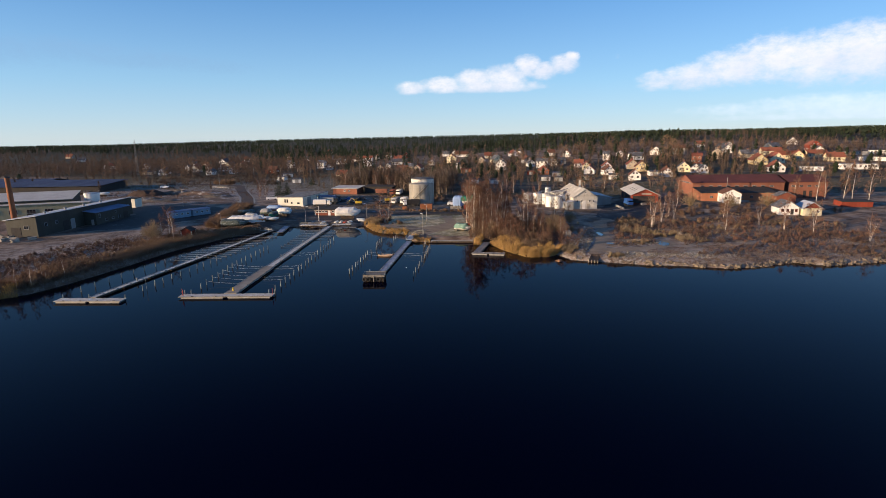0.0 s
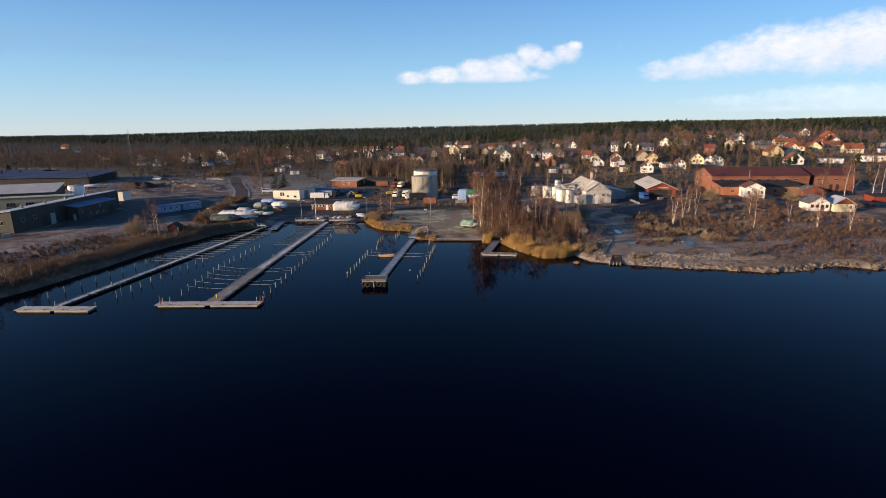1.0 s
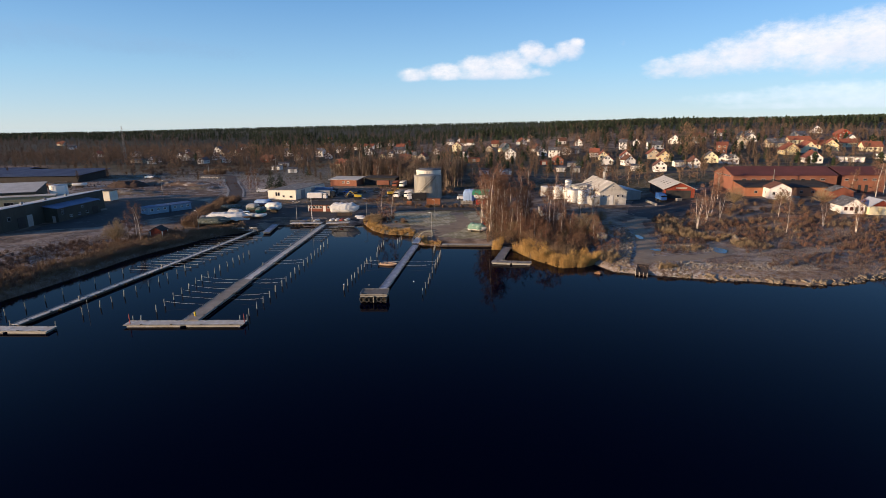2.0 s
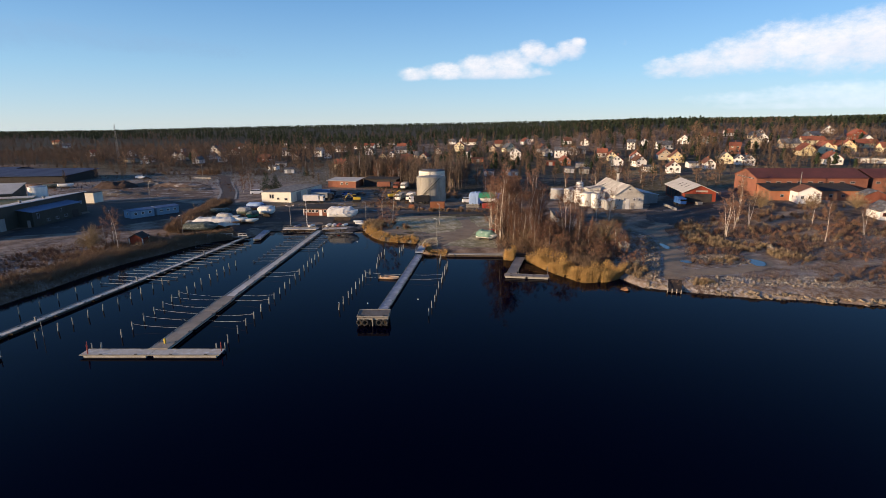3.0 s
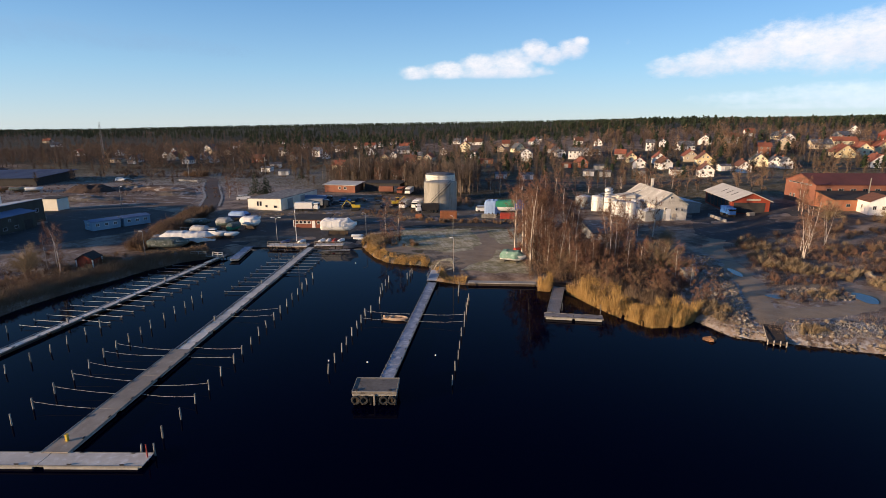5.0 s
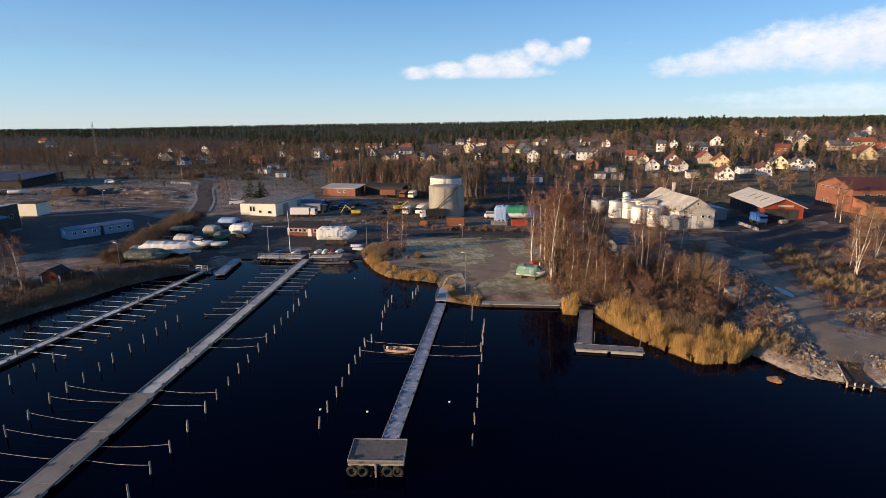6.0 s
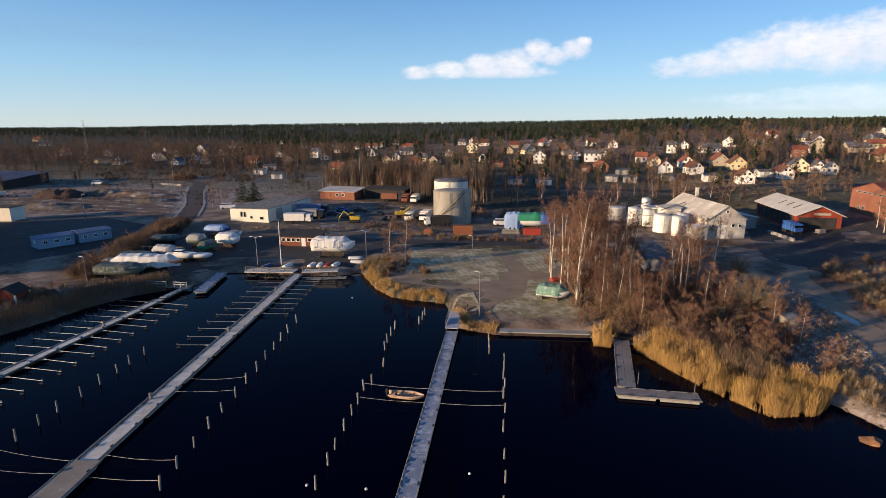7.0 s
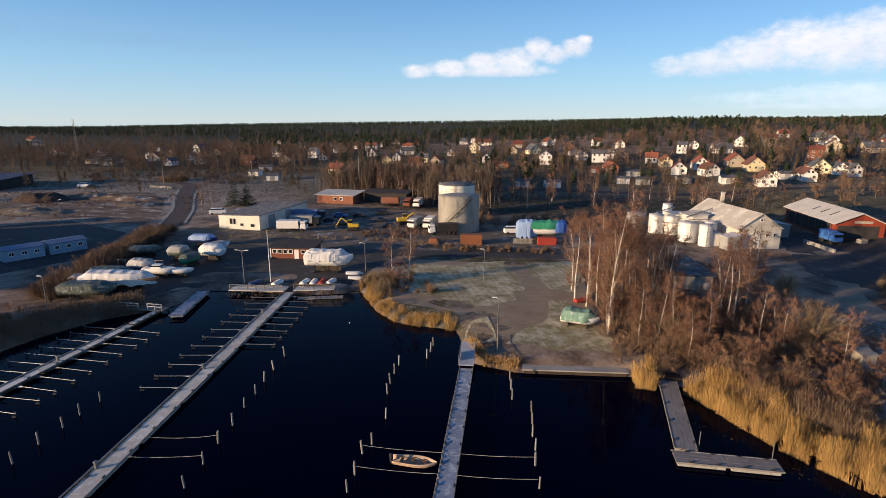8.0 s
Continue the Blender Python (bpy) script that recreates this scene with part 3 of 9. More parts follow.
def ease(a, b, x):
    u = np.clip((x - a) / (b - a), 0, 1)
    return u * u * (3 - 2 * u)


# the skyline: heading and height of the wooded rim, in degrees
RIM_AZ = (-60, -46, -38, -29, -17.5, -5.4, 6.6, 17.5, 27, 33.5, 60)
RIM_EL = (-0.5, -0.5, -0.5, -0.35, -0.2, -0.08, 0.08, 0.24, 0.27, 0.38, 0.4)


def land(px, py):
    """The lie of the land away from the shore: flat by the harbour, rising under the town to the right, with a wooded rim."""
    r, az = np.hypot(px + 20, py - 60), np.degrees(np.arctan2(px + 20, py - 60))
    rim = np.interp(az, RIM_AZ, RIM_EL)
    far = 20 + r * np.tan(np.radians(rim))
    near = (1.3 + 3 * ease(45, 85, px) * ease(150, 235, py) + 0.045 * np.clip(py - 260, 0, 450) * ease(-250, 250, px))
    k = ease(650, 1400, r) * (np.asarray(py) > 150)
    return near * (1 - k) + far * k


def lie(px, py):
    s = inland(px, py)
    up = land(px, py) * (1 - np.exp(-np.maximum(s, 0) / 1.6))
    return np.where(s > 0, up, np.maximum(-2.5, 0.45 * s - 0.05))


def gz(x, y):
    return float(lie(np.array([x]), np.array([y]))[0])


def steps(lo, a, b, hi, fine, grow=1.25):
    """Even steps between a and b, growing ones out to lo and hi."""
    out = list(np.arange(a, b + fine / 2, fine))
    d, v = fine, b
    while v < hi:
        d = min(d * grow, 260)
        v += d
        out.append(min(v, hi))
    d, v = fine, a
    while v > lo:
        d = min(d * grow, 260)
        v -= d
        out.insert(0, max(v, lo))
    return np.array(out)


def blob(X, Y, cx, cy, rx, ry, rz=0.0):
    """A soft patch: 1 in the middle, one half on its outline."""
    c, s = math.cos(radians(rz)), math.sin(radians(rz))
    u, v = ((X - cx) * c + (Y - cy) * s) / rx, (-(X - cx) * s + (Y - cy) * c) / ry
    return np.clip(1.5 - np.hypot(u, v), 0, 1)


def build_ground():
    xs, ys = steps(-4500, -140, 130, 4500, 1.0), steps(-4500, 88, 240, 4500, 1.0)
    X, Y = np.meshgrid(xs, ys)
    S = inland(X, Y)
    Z = lie(X, Y)
    bumps = np.array([noise.noise((x * 0.11, y * 0.11, 0)) + 0.5 * noise.noise((x * 0.35, y * 0.35, 3)) for x, y in zip(X.ravel(), Y.ravel())]).reshape(X.shape)
    right = ease(15, 35, X)
    Z += np.where(S > 3, bumps * 0.12 * right, 0)
    nx, ny = len(xs), len(ys)
    idx = np.arange(nx * ny).reshape(ny, nx)
    faces = np.stack([idx[:-1, :-1], idx[:-1, 1:], idx[1:, 1:], idx[1:, :-1]], -1).reshape(-1, 4)
    me = raw_mesh(np.stack([X, Y, Z], -1).reshape(-1, 3).tolist(), faces.tolist(), "ground", "ground")
    frost = 0.25 + 0.75 * np.maximum.reduce([blob(X, Y, -35, 190, 22, 20), blob(X, Y, 60, 150, 60, 26), 1.6 * blob(X, Y, 25, 155, 7, 15), 1.4 * blob(X, Y, 40, 138, 22, 5), blob(X, Y, -115, 125, 22, 50), blob(X, Y, -170, 300, 90, 60), 0.35 * blob(X, Y, 60, 340, 140, 90)])
    rime = np.maximum.reduce([1.3 * blob(X, Y, 25, 153, 6, 17), 1.2 * blob(X, Y, 40, 138, 24, 5), 1.2 * blob(X, Y, 42, 155, 7, 4), 0.35 * blob(X, Y, 66, 141, 30, 9), 0.8 * blob(X, Y, 31, 173, 3, 11),
                              0.7 * blob(X, Y, -116, 128, 18, 34), 0.3 * blob(X, Y, 85, 165, 30, 22), 0.7 * blob(X, Y, -165, 290, 60, 45), 0.5 * blob(X, Y, -170, 350, 90, 30), 0.25 * blob(X, Y, 70, 315, 120, 14)])
    masks = {"frost": frost, "rime": np.clip(rime, 0, 1),
             "lush": np.maximum.reduce([blob(X, Y, -22, 190, 24, 22), blob(X, Y, 90, 330, 240, 70), blob(X, Y, -150, 420, 200, 120)]),
             "sandy": np.maximum.reduce([0.9 * blob(X, Y, -23, 178, 7, 12, 20)]),
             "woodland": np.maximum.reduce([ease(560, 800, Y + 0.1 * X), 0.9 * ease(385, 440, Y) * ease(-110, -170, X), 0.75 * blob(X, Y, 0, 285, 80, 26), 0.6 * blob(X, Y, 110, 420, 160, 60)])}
    for key, value in masks.items():
        at = me.attributes.new(key, "FLOAT", "POINT")
        at.data.foreach_set("value", np.asarray(value, np.float32).ravel())
    smooth(me)
    tagged(new("ground", me), "withered winter heath and grass with patches of frost", "ground", kind="structure")
    bm = B()
    bm.faces.new([bm.verts.new(p) for p in ((-4500, -4500, 0), (4500, -4500, 0), (4500, 215, 0), (-4500, 215, 0))])
    tagged(part("water", bm, "water"), "calm dark blue lake, smooth as a mirror", "lake", kind="structure")


build_ground()


def ribbon(name, line, widths, mat, label, category, lift=0.05):
    """A strip of road along a line of points, lying on the land."""
    pts = []
    for (a, b), (wa, wb) in zip(zip(line, line[1:]), zip(widths, widths[1:])):
        n = max(2, int(math.dist(a, b) / (0.9 if mat == "track" else 3)))
        pts += [(a[0] + (b[0] - a[0]) * i / n, a[1] + (b[1] - a[1]) * i / n, wa + (wb - wa) * i / n) for i in range(n)]
    pts.append((*line[-1], widths[-1]))
    for _ in range(30 if mat == "track" else 6):
        pts = [pts[0]] + [tuple((p[k] + 2 * q[k] + r[k]) / 4 for k in range(3)) for p, q, r in zip(pts, pts[1:], pts[2:])] + [pts[-1]]
    vs, fs, k = [], [], 5
    for i, (x, y, w) in enumerate(pts):
        a, b = pts[max(0, i - 1)], pts[min(len(pts) - 1, i + 1)]
        d = Vector((b[0] - a[0], b[1] - a[1])).normalized()
        w *= 1 + 0.06 * noise.noise((x * 0.2, y * 0.2, 7))
        for j in range(k):
            o = (j / (k - 1) - 0.5) * w
            rim = j in (0, k - 1) and mat == "track"      # a worn track has no kerb: its rim frays into the ground
            if rim:
                o += math.copysign(0.3 + 0.9 * noise.noise((x * 0.7, y * 0.7, j * 3.0)), o)
            u, v = x - d.y * o, y + d.x * o
            vs.append((u, v, gz(u, v) + (-0.06 if rim else lift)))
    for i in range(len(pts) - 1):
        for j in range(k - 1):
            a = i * k + j
            fs.append((a, a + k, a + k + 1, a + 1))
    me = raw_mesh(vs, [f[::-1] for f in fs], mat, name)
    smooth(me)
    return tagged(new(name, me), label, category, kind="structure")


def field(name, outline, mat, label, category, lift=0.04, ragged=0.7, step=1.5):
    """A piece of yard or lawn with a slightly uneven outline, lying on the land."""
    pts = []
    for a, b in zip(outline, outline[1:] + outline[:1]):
        n = max(1, int(math.dist(a, b) / step))
        pts += [(a[0] + (b[0] - a[0]) * i / n, a[1] + (b[1] - a[1]) * i / n) for i in range(n)]
    pts = [(x + ragged * noise.noise((x * 0.3, y * 0.3, 1)), y + ragged * noise.noise((x * 0.3, y * 0.3, 9))) for x, y in pts]
    bm = B()
    vs = [bm.verts.new((x, y, 0)) for x, y in pts]
    f = bm.faces.new(vs)
    f.normal_update()
    if f.normal.z < 0:
        f.normal_flip()
    bmesh.ops.triangulate(bm, faces=[f])
    for _ in range(2):
        long = [e for e in bm.edges if e.calc_length() > 6]
        if long:
            bmesh.ops.subdivide_edges(bm, edges=long, cuts=1)
            bmesh.ops.triangulate(bm, faces=bm.faces[:])
    for v in bm.verts:
        v.co.z = gz(v.co.x, v.co.y) + lift
    return tagged(part(name, bm, mat), label, category, kind="structure")

# ---------------------------------------------------------------- roads and yards
ribbon("road", [(-100, 205), (-108, 216), (-117, 238), (-129, 264), (-146, 292), (-158, 314), (-164, 328), (-180, 338), (-230, 345)], [5, 5.2, 5.4, 5.4, 5.4, 5.2, 5, 4.6, 4.2],
       "red_asphalt", "worn reddish brown asphalt road curving inland", "road", 0.07)
ribbon("pavement_1", [(-120.6, 238), (-133.0, 264), (-149.6, 290.5), (-161, 312)], [0.9] * 4, "concrete", "pale frosted gravel verge beside the road", "verge", 0.10)
ribbon("pavement_2", [(-114.6, 241), (-124.8, 262.5), (-134, 278), (-146, 299)], [0.8] * 4, "concrete", "pale frosted gravel verge beside the road", "verge", 0.10)
field("yard_1", [(-145, 165), (-128, 172), (-112, 200), (-122, 226), (-150, 240), (-170, 226), (-150, 205)], "asphalt", "shaded worn asphalt yard beside the long hall", "yard")
field("diggings", [(-212, 262), (-190, 240), (-150, 243), (-124, 236), (-133, 258), (-150, 284), (-166, 302), (-196, 300)], "soil", "dug-over dark brown building ground", "building ground", 0.05, 2.0, 3)
field("yard_2", [(-100, 176), (-80, 178), (-76.5, 187), (-50, 189), (-48, 198), (-44, 214), (-100, 214), (-106, 200)], "asphalt", "dark boat yard of worn asphalt", "yard")
field("yard_3", [(-104, 219), (-70, 216), (-30, 214), (-4, 216), (-6, 232), (-30, 243), (-44, 262), (-90, 262), (-82, 236), (-104, 234)], "gravel", "frozen gravel depot yard with wheel tracks", "yard")
ribbon("road_2", [(-100, 216), (-70, 212), (-40, 212.5), (-18, 213.2), (6, 214)], [5.5] * 5, "asphalt", "narrow dark asphalt lane", "road", 0.09)
field("bare_ground", [(-43, 181), (-36, 178), (-29, 176), (-24, 168), (-14, 163), (-6, 163), (-6, 176), (-7, 204), (-40, 207), (-45, 196)], "track", "bare brown trodden earth round the lawns", "bare ground", 0.025)
field("lawn_1", [(-42, 193), (-40, 204), (-31.2, 202.6), (-25.4, 206.9), (-21.3, 207.4), (-20.1, 200.0), (-18.4, 192.3), (-17.9, 186.6), (-19.4, 182.3), (-22.3, 180.1), (-25.4, 178.8), (-29.4, 181.2), (-34.2, 182.7), (-39, 185)], "lawn", "frosted lawn with curved wheel marks", "lawn", 0.052, 1.3)
field("lawn_2", [(-17.2, 206.8), (-9.9, 208), (-6, 208), (-6, 196), (-9.5, 187.3), (-13.4, 189.4), (-14.7, 195.2), (-16.9, 203.2)], "lawn", "frosted strip of lawn beside the birches", "lawn", 0.052, 1.3)
field("lawn_3", [(-27.2, 168.0), (-26.6, 172.6), (-24.0, 174.5), (-23.2, 171.4), (-22.3, 165.2), (-26.4, 164.6)], "lawn", "small frosted lawn by the gangway", "lawn", 0.052, 0.3)
field("lawn_4", [(-21.3, 164.6), (-18.5, 169.6), (-15.6, 172.2), (-13.9, 182.9), (-11.5, 183.2), (-9.0, 175), (-6.4, 171), (-6.8, 163.4), (-14, 163.4)], "lawn", "frosted lawn above the bathing quay", "lawn", 0.052, 1.3)
field("yard_4", [(38, 205), (46, 190), (52, 200), (66, 208), (78, 218), (88, 232), (80, 246), (50, 243), (44, 226)], "asphalt", "shaded asphalt yard between barn and shed", "yard")
ribbon("road_3", [(42, 199), (38.4, 193), (36.2, 188), (35.6, 179.5), (34.8, 171), (31.9, 157), (28.8, 146), (26.8, 139.4)], [5, 5.4, 5.4, 4.8, 4.6, 5.2, 5.2, 3.4], "track", "rutted frozen gravel track down to the shore", "track", 0.06)
ribbon("road_4", [(28.6, 144.2), (36, 146), (43.2, 147.5), (48.4, 150.5), (50.8, 155), (50.4, 159.5), (46, 161), (40, 159.6), (35, 156)], [5, 5.4, 5.6, 4.8, 4.2, 3.4, 3, 2.6, 2.6], "track", "muddy frozen turning loop by the shore", "track", 0.07)
for k, (px, py, rx, ry) in enumerate(((33.7, 152.6, 1.6, 1.2), (47.8, 153.0, 1.7, 3.2), (33.0, 167.4, 0.8, 3.2))):
    field(f"puddle_{k + 1}", [(px + rx * math.cos(a) * (1 + 0.2 * math.sin(3 * a + k)), py + ry * math.sin(a)) for a in np.linspace(0, 6.28, 15)[:-1]], "ice", "still puddle of dark water on the track", "puddle", 0.16, 0.3)
ribbon("street_1", [(-60, 330), (0, 318), (60, 306), (140, 312), (220, 322)], [6] * 5, "asphalt", "dark residential street", "street", 0.1)
ribbon("street_2", [(-40, 392), (30, 372), (90, 352), (150, 340), (240, 350)], [5] * 5, "asphalt", "dark residential street", "street", 0.1)

# ---------------------------------------------------------------- clouds, far behind everything
def cloud_material(name, light, shade, power, soft):
    m = bpy.data.materials.new(name)
    m.use_nodes = True
    nt = m.node_tree
    nt.nodes.clear()
    out, mix, tr, em = (nt.nodes.new(k) for k in ("ShaderNodeOutputMaterial", "ShaderNodeMixShader", "ShaderNodeBsdfTransparent", "ShaderNodeEmission"))
    den, low = nt.nodes.new("ShaderNodeAttribute"), nt.nodes.new("ShaderNodeAttribute")
    den.attribute_name, low.attribute_name = "cloud_cover", "cloud_shade"
    tc = nt.nodes.new("ShaderNodeTexCoord")
    mp = nt.nodes.new("ShaderNodeMapping")
    mp.inputs["Scale"].default_value = (1, 1, 1.7)
    nt.links.new(tc.outputs["Object"], mp.inputs["Vector"])
    n = noise_node(nt, mp.outputs["Vector"], 0.012, 9, 0.64)
    s = nt.nodes.new("ShaderNodeMath")
    s.operation = "MULTIPLY_ADD"
    nt.links.new(n, s.inputs[0])
    s.inputs[1].default_value = 0.75
    nt.links.new(den.outputs["Fac"], s.inputs[2])
    r = nt.nodes.new("ShaderNodeMapRange")
    r.interpolation_type = "SMOOTHSTEP"
    r.inputs["From Min"].default_value, r.inputs["From Max"].default_value = 0.78, 0.78 + soft
    r.inputs["To Max"].default_value = power
    nt.links.new(s.outputs[0], r.inputs["Value"])
    n2 = noise_node(nt, mp.outputs["Vector"], 0.004, 6, 0.6)
    t = nt.nodes.new("ShaderNodeMath")
    t.operation = "MULTIPLY_ADD"
    nt.links.new(n2, t.inputs[0])
    t.inputs[1].default_value = 0.9
    nt.links.new(low.outputs["Fac"], t.inputs[2])
    col = ramp_nodes(nt, t.outputs[0], [(0.45, light), (1.0, shade)])
    nt.links.new(col, em.inputs["Color"])
    for a, b in ((r.outputs["Result"], mix.inputs[0]), (tr.outputs[0], mix.inputs[1]), (em.outputs[0], mix.inputs[2]), (mix.outputs[0], out.inputs["Surface"])):
        nt.links.new(a, b)
    return m


def cloud(blobs, mat, label, n=90, k=36, far=4300.0):
    """A sheet of cloud on the far sky; blobs are heading, height, half width, half height in degrees, and thickness."""
    az0, az1 = min(b[0] - 1.5 * b[2] for b in blobs), max(b[0] + 1.5 * b[2] for b in blobs)
    el0, el1 = max(0.25, min(b[1] - 1.6 * b[3] for b in blobs)), max(b[1] + 1.6 * b[3] for b in blobs)
    vs, fs, den, low = [], [], [], []
    for j in range(k + 1):
        for i in range(n + 1):
            a, e = az0 + (az1 - az0) * i / n, el0 + (el1 - el0) * j / k
            vs.append((-12 + far * math.sin(radians(a)), 55 + far * math.cos(radians(a)), 31 + far * math.tan(radians(e))))
            d, c, w = 0.0, 0.0, 1e-6
            for ba, be, ra, re, p in blobs:
                q = ((a - ba) / ra) ** 2 + ((e - be) / re) ** 2
                v = p * max(0.0, 1 - q * 0.62)
                d = max(d, v)
                c += v * (be - e) / re
                w += v
            edge = min(1, 8 * i / n, 8 * (n - i) / n, 5 * j / k, 5 * (k - j) / k)
            den.append(d * edge)
            low.append(0.25 + 0.38 * c / w)
    for j in range(k):
        for i in range(n):
            a = j * (n + 1) + i
            fs.append((a, a + 1, a + n + 2, a + n + 1))
    me = bpy.data.meshes.new("cloud")
    me.from_pydata(vs, [], fs)
    me.materials.append(mat)
    for key, value in (("cloud_cover", den), ("cloud_shade", low)):
        me.attributes.new(key, "FLOAT", "POINT").data.foreach_set("value", np.array(value, np.float32))
    tagged(new("backdrop", me), label, "cloud", kind="structure")


WHITE_CLOUD = cloud_material("cumulus_cloud", (0.75, 0.735, 0.725), (0.53, 0.58, 0.66), 0.88, 0.70)
THIN_CLOUD = cloud_material("thin_cloud", (0.66, 0.74, 0.80), (0.56, 0.66, 0.76), 0.6, 0.7)
GREY_CLOUD = cloud_material("grey_cloud_streak", (0.19, 0.33, 0.50), (0.18, 0.31, 0.47), 0.45, 0.9)
cloud([(-9.34, 4.72, 2.45, 0.92, 1.00), (-5.84, 5.04, 2.75, 1.10, 1.00), (-2.37, 5.55, 2.75, 1.35, 1.00), (0.79, 5.73, 3.06, 1.59, 1.00), (3.02, 6.86, 1.71, 1.35, 1.00), (4.72, 6.28, 1.83, 1.10, 1.00),
       (6.62, 6.86, 1.83, 1.22, 1.00), (7.41, 7.51, 0.98, 0.73, 1.00), (-0.63, 4.88, 6.73, 0.86, 1.00), (12.18, 7.31, 1.53, 0.61, 0.55)], WHITE_CLOUD, "small white cumulus cloud over the horizon", 140, 50)
cloud([(15.67, 4.87, 3.67, 1.22, 0.85), (19.04, 5.13, 4.28, 1.53, 0.95), (22.62, 5.76, 4.89, 1.96, 1.00), (25.54, 6.26, 4.89, 2.45, 1.00), (28.75, 6.01, 5.50, 2.75, 1.00), (31.66, 6.20, 6.11, 3.06, 1.00),
       (34.35, 6.15, 7.34, 3.0, 1.00), (37.49, 5.9, 8.56, 3.3, 1.00)], WHITE_CLOUD, "broad bank of white cumulus cloud", 140, 50)
cloud([(23.96, 1.95, 7.95, 0.86, 0.8), (30.08, 2.2, 7.95, 1.22, 0.95), (34.50, 1.6, 12.23, 1.53, 0.95), (28.28, 1.2, 11.01, 0.61, 0.8)], THIN_CLOUD, "thin pale layers of cloud low over the horizon")
cloud([(-42.01, 7.57, 12.23, 1.35, 0.9), (-34.35, 7.02, 9.78, 1.10, 0.9), (-28.31, 6.59, 5.50, 0.86, 0.8), (-49.08, 7.28, 12.23, 1.83, 1.00)], GREY_CLOUD, "thin grey streak of cloud")

# ---------------------------------------------------------------- piers, posts, ropes
def along(a, b):
    """Length and heading (degrees from +x) of the way from a to b."""
    return math.dist(a, b), math.degrees(math.atan2(b[1] - a[1], b[0] - a[0]))


def pontoon(name, a, b, width, top, mat, label, section=8.0, duct=False, strips=1, blocks=False):
    """A floating pier from a to b: deck sections with seams, edge timbers, floats below, cleats; strips: boards side by side; blocks: fender blocks along its left edge."""
    n, rz = along(a, b)
    pier = thing(name, (a[0], a[1], 0), rz, label, "pier", "floating piers")
    count = max(1, round(n / section))
    ln = n / count
    bm = B()
    wide = (width - 0.16) / strips
    for k in range(strips):
        box(bm, (ln / 2, (k - (strips - 1) / 2) * wide, 0), (ln - 0.06, wide - (0.04 if strips > 1 else 0), 0.07), bevel=0.012)
    deck = mesh_of(bm, mat, "deck_section")
    bm = B()
    box(bm, (ln / 2, 0, 0), (ln - 0.02, 0.09, 0.16), bevel=0.015)
    edge = mesh_of(bm, "greywood", "edge_timber")
    bm = B()
    box(bm, (ln / 2, 0, 0), (ln * 0.9, width * 0.86, 0.34), bevel=0.05)
    flt = mesh_of(bm, "concrete" if width > 1.7 else "darkwood", "float")
    bm = B()
    box(bm, (0, 0, 0.02), (0.34, 0.10, 0.05), bevel=0.01)
    box(bm, (0, 0, 0.08), (0.46, 0.08, 0.05), bevel=0.01)
    cleat = mesh_of(bm, "steeldark", "cleat")
    for i in range(count):
        x = i * ln
        part("deck_section", deck, mat, pier).location = (x, 0, top - 0.035)
        for s in (-1, 1):
            part("edge_timber", edge, "greywood", pier).location = (x, s * (width / 2 - 0.045), top - 0.05)
            for f in (0.3, 0.8):
                part("cleat", cleat, "steeldark", pier).location = (x + ln * f, s * (width / 2 - 0.16), top)
        part("float", flt, "concrete", pier).location = (x, 0, top - 0.33)
    if blocks:
        bm = B()
        box(bm, (0, 0, 0.02), (0.30, 0.18, 0.07), bevel=0.015)
        fender = mesh_of(bm, "greywood", "fender_block")
        for k in range(int(n / 0.95)):
            part("fender_block", fender, "greywood", pier).location = (0.6 + k * 0.95, width / 2 - 0.13, top)
    if duct:
        bm = B()
        box(bm, (n / 2, width / 2 + 0.34, top - 0.06), (n - 0.4, 0.2, 0.1), bevel=0.01)
        for k in range(int(n / 2.5)):
            box(bm, (k * 2.5 + 1, width / 2 + 0.16, top - 0.12), (0.08, 0.5, 0.05))
        part("cable_duct", bm, "galv", pier, "thin grey duct along the pier's edge")
    return pier


STAGE_Y = 114.9
A0, A1 = (-82.0, 96.6), (-77.6, 167.0)
B0, B1, B2 = (-54.4, 100.8), (-56.0, 124.0), (-59.8, 184.6)
C0, C1 = (-26.5, STAGE_Y + 1.6), (-26.1, 158.2)
pontoon("cross_pier", (-88.4, 94.6), (-74.5, 95.6), 2.2, 0.45, "deck", "pale frosted wooden cross-piece at the end of a floating pier", 7)
pontoon("floating_pier", A0, A1, 1.3, 0.5, "deck", "long narrow floating pier with frosted deck", 8, True)
pontoon("cross_pier", (-64.4, 99.1), (-45.0, 100.9), 2.1, 0.45, "deck", "pale frosted wooden cross-piece at the end of a floating pier", 9.8)
pontoon("floating_pier", B0, B1, 2.7, 0.6, "brownboards", "broad outer length of floating pier with frosted boards", 8)
pontoon("floating_pier", B1, B2, 1.75, 0.5, "deck", "long floating pier with frosted deck leading to the quay", 8, True)
pontoon("walkway", C0, C1, 1.75, 0.5, "shadebluedeck", "straight walkway pier, frosted deck tinted blue for shade", 6, blocks=True)
pontoon("jetty", (-2.1, 157.6), (-4.4, 143.6), 2.1, 0.55, "jettydeck", "short jetty running out through the reeds", 7, strips=2)
pontoon("jetty", (-5.9, 142.5), (3.2, 142.0), 1.9, 0.55, "jettydeck", "cross-piece of the bathing jetty, worn grey boards", 4.6, strips=3)
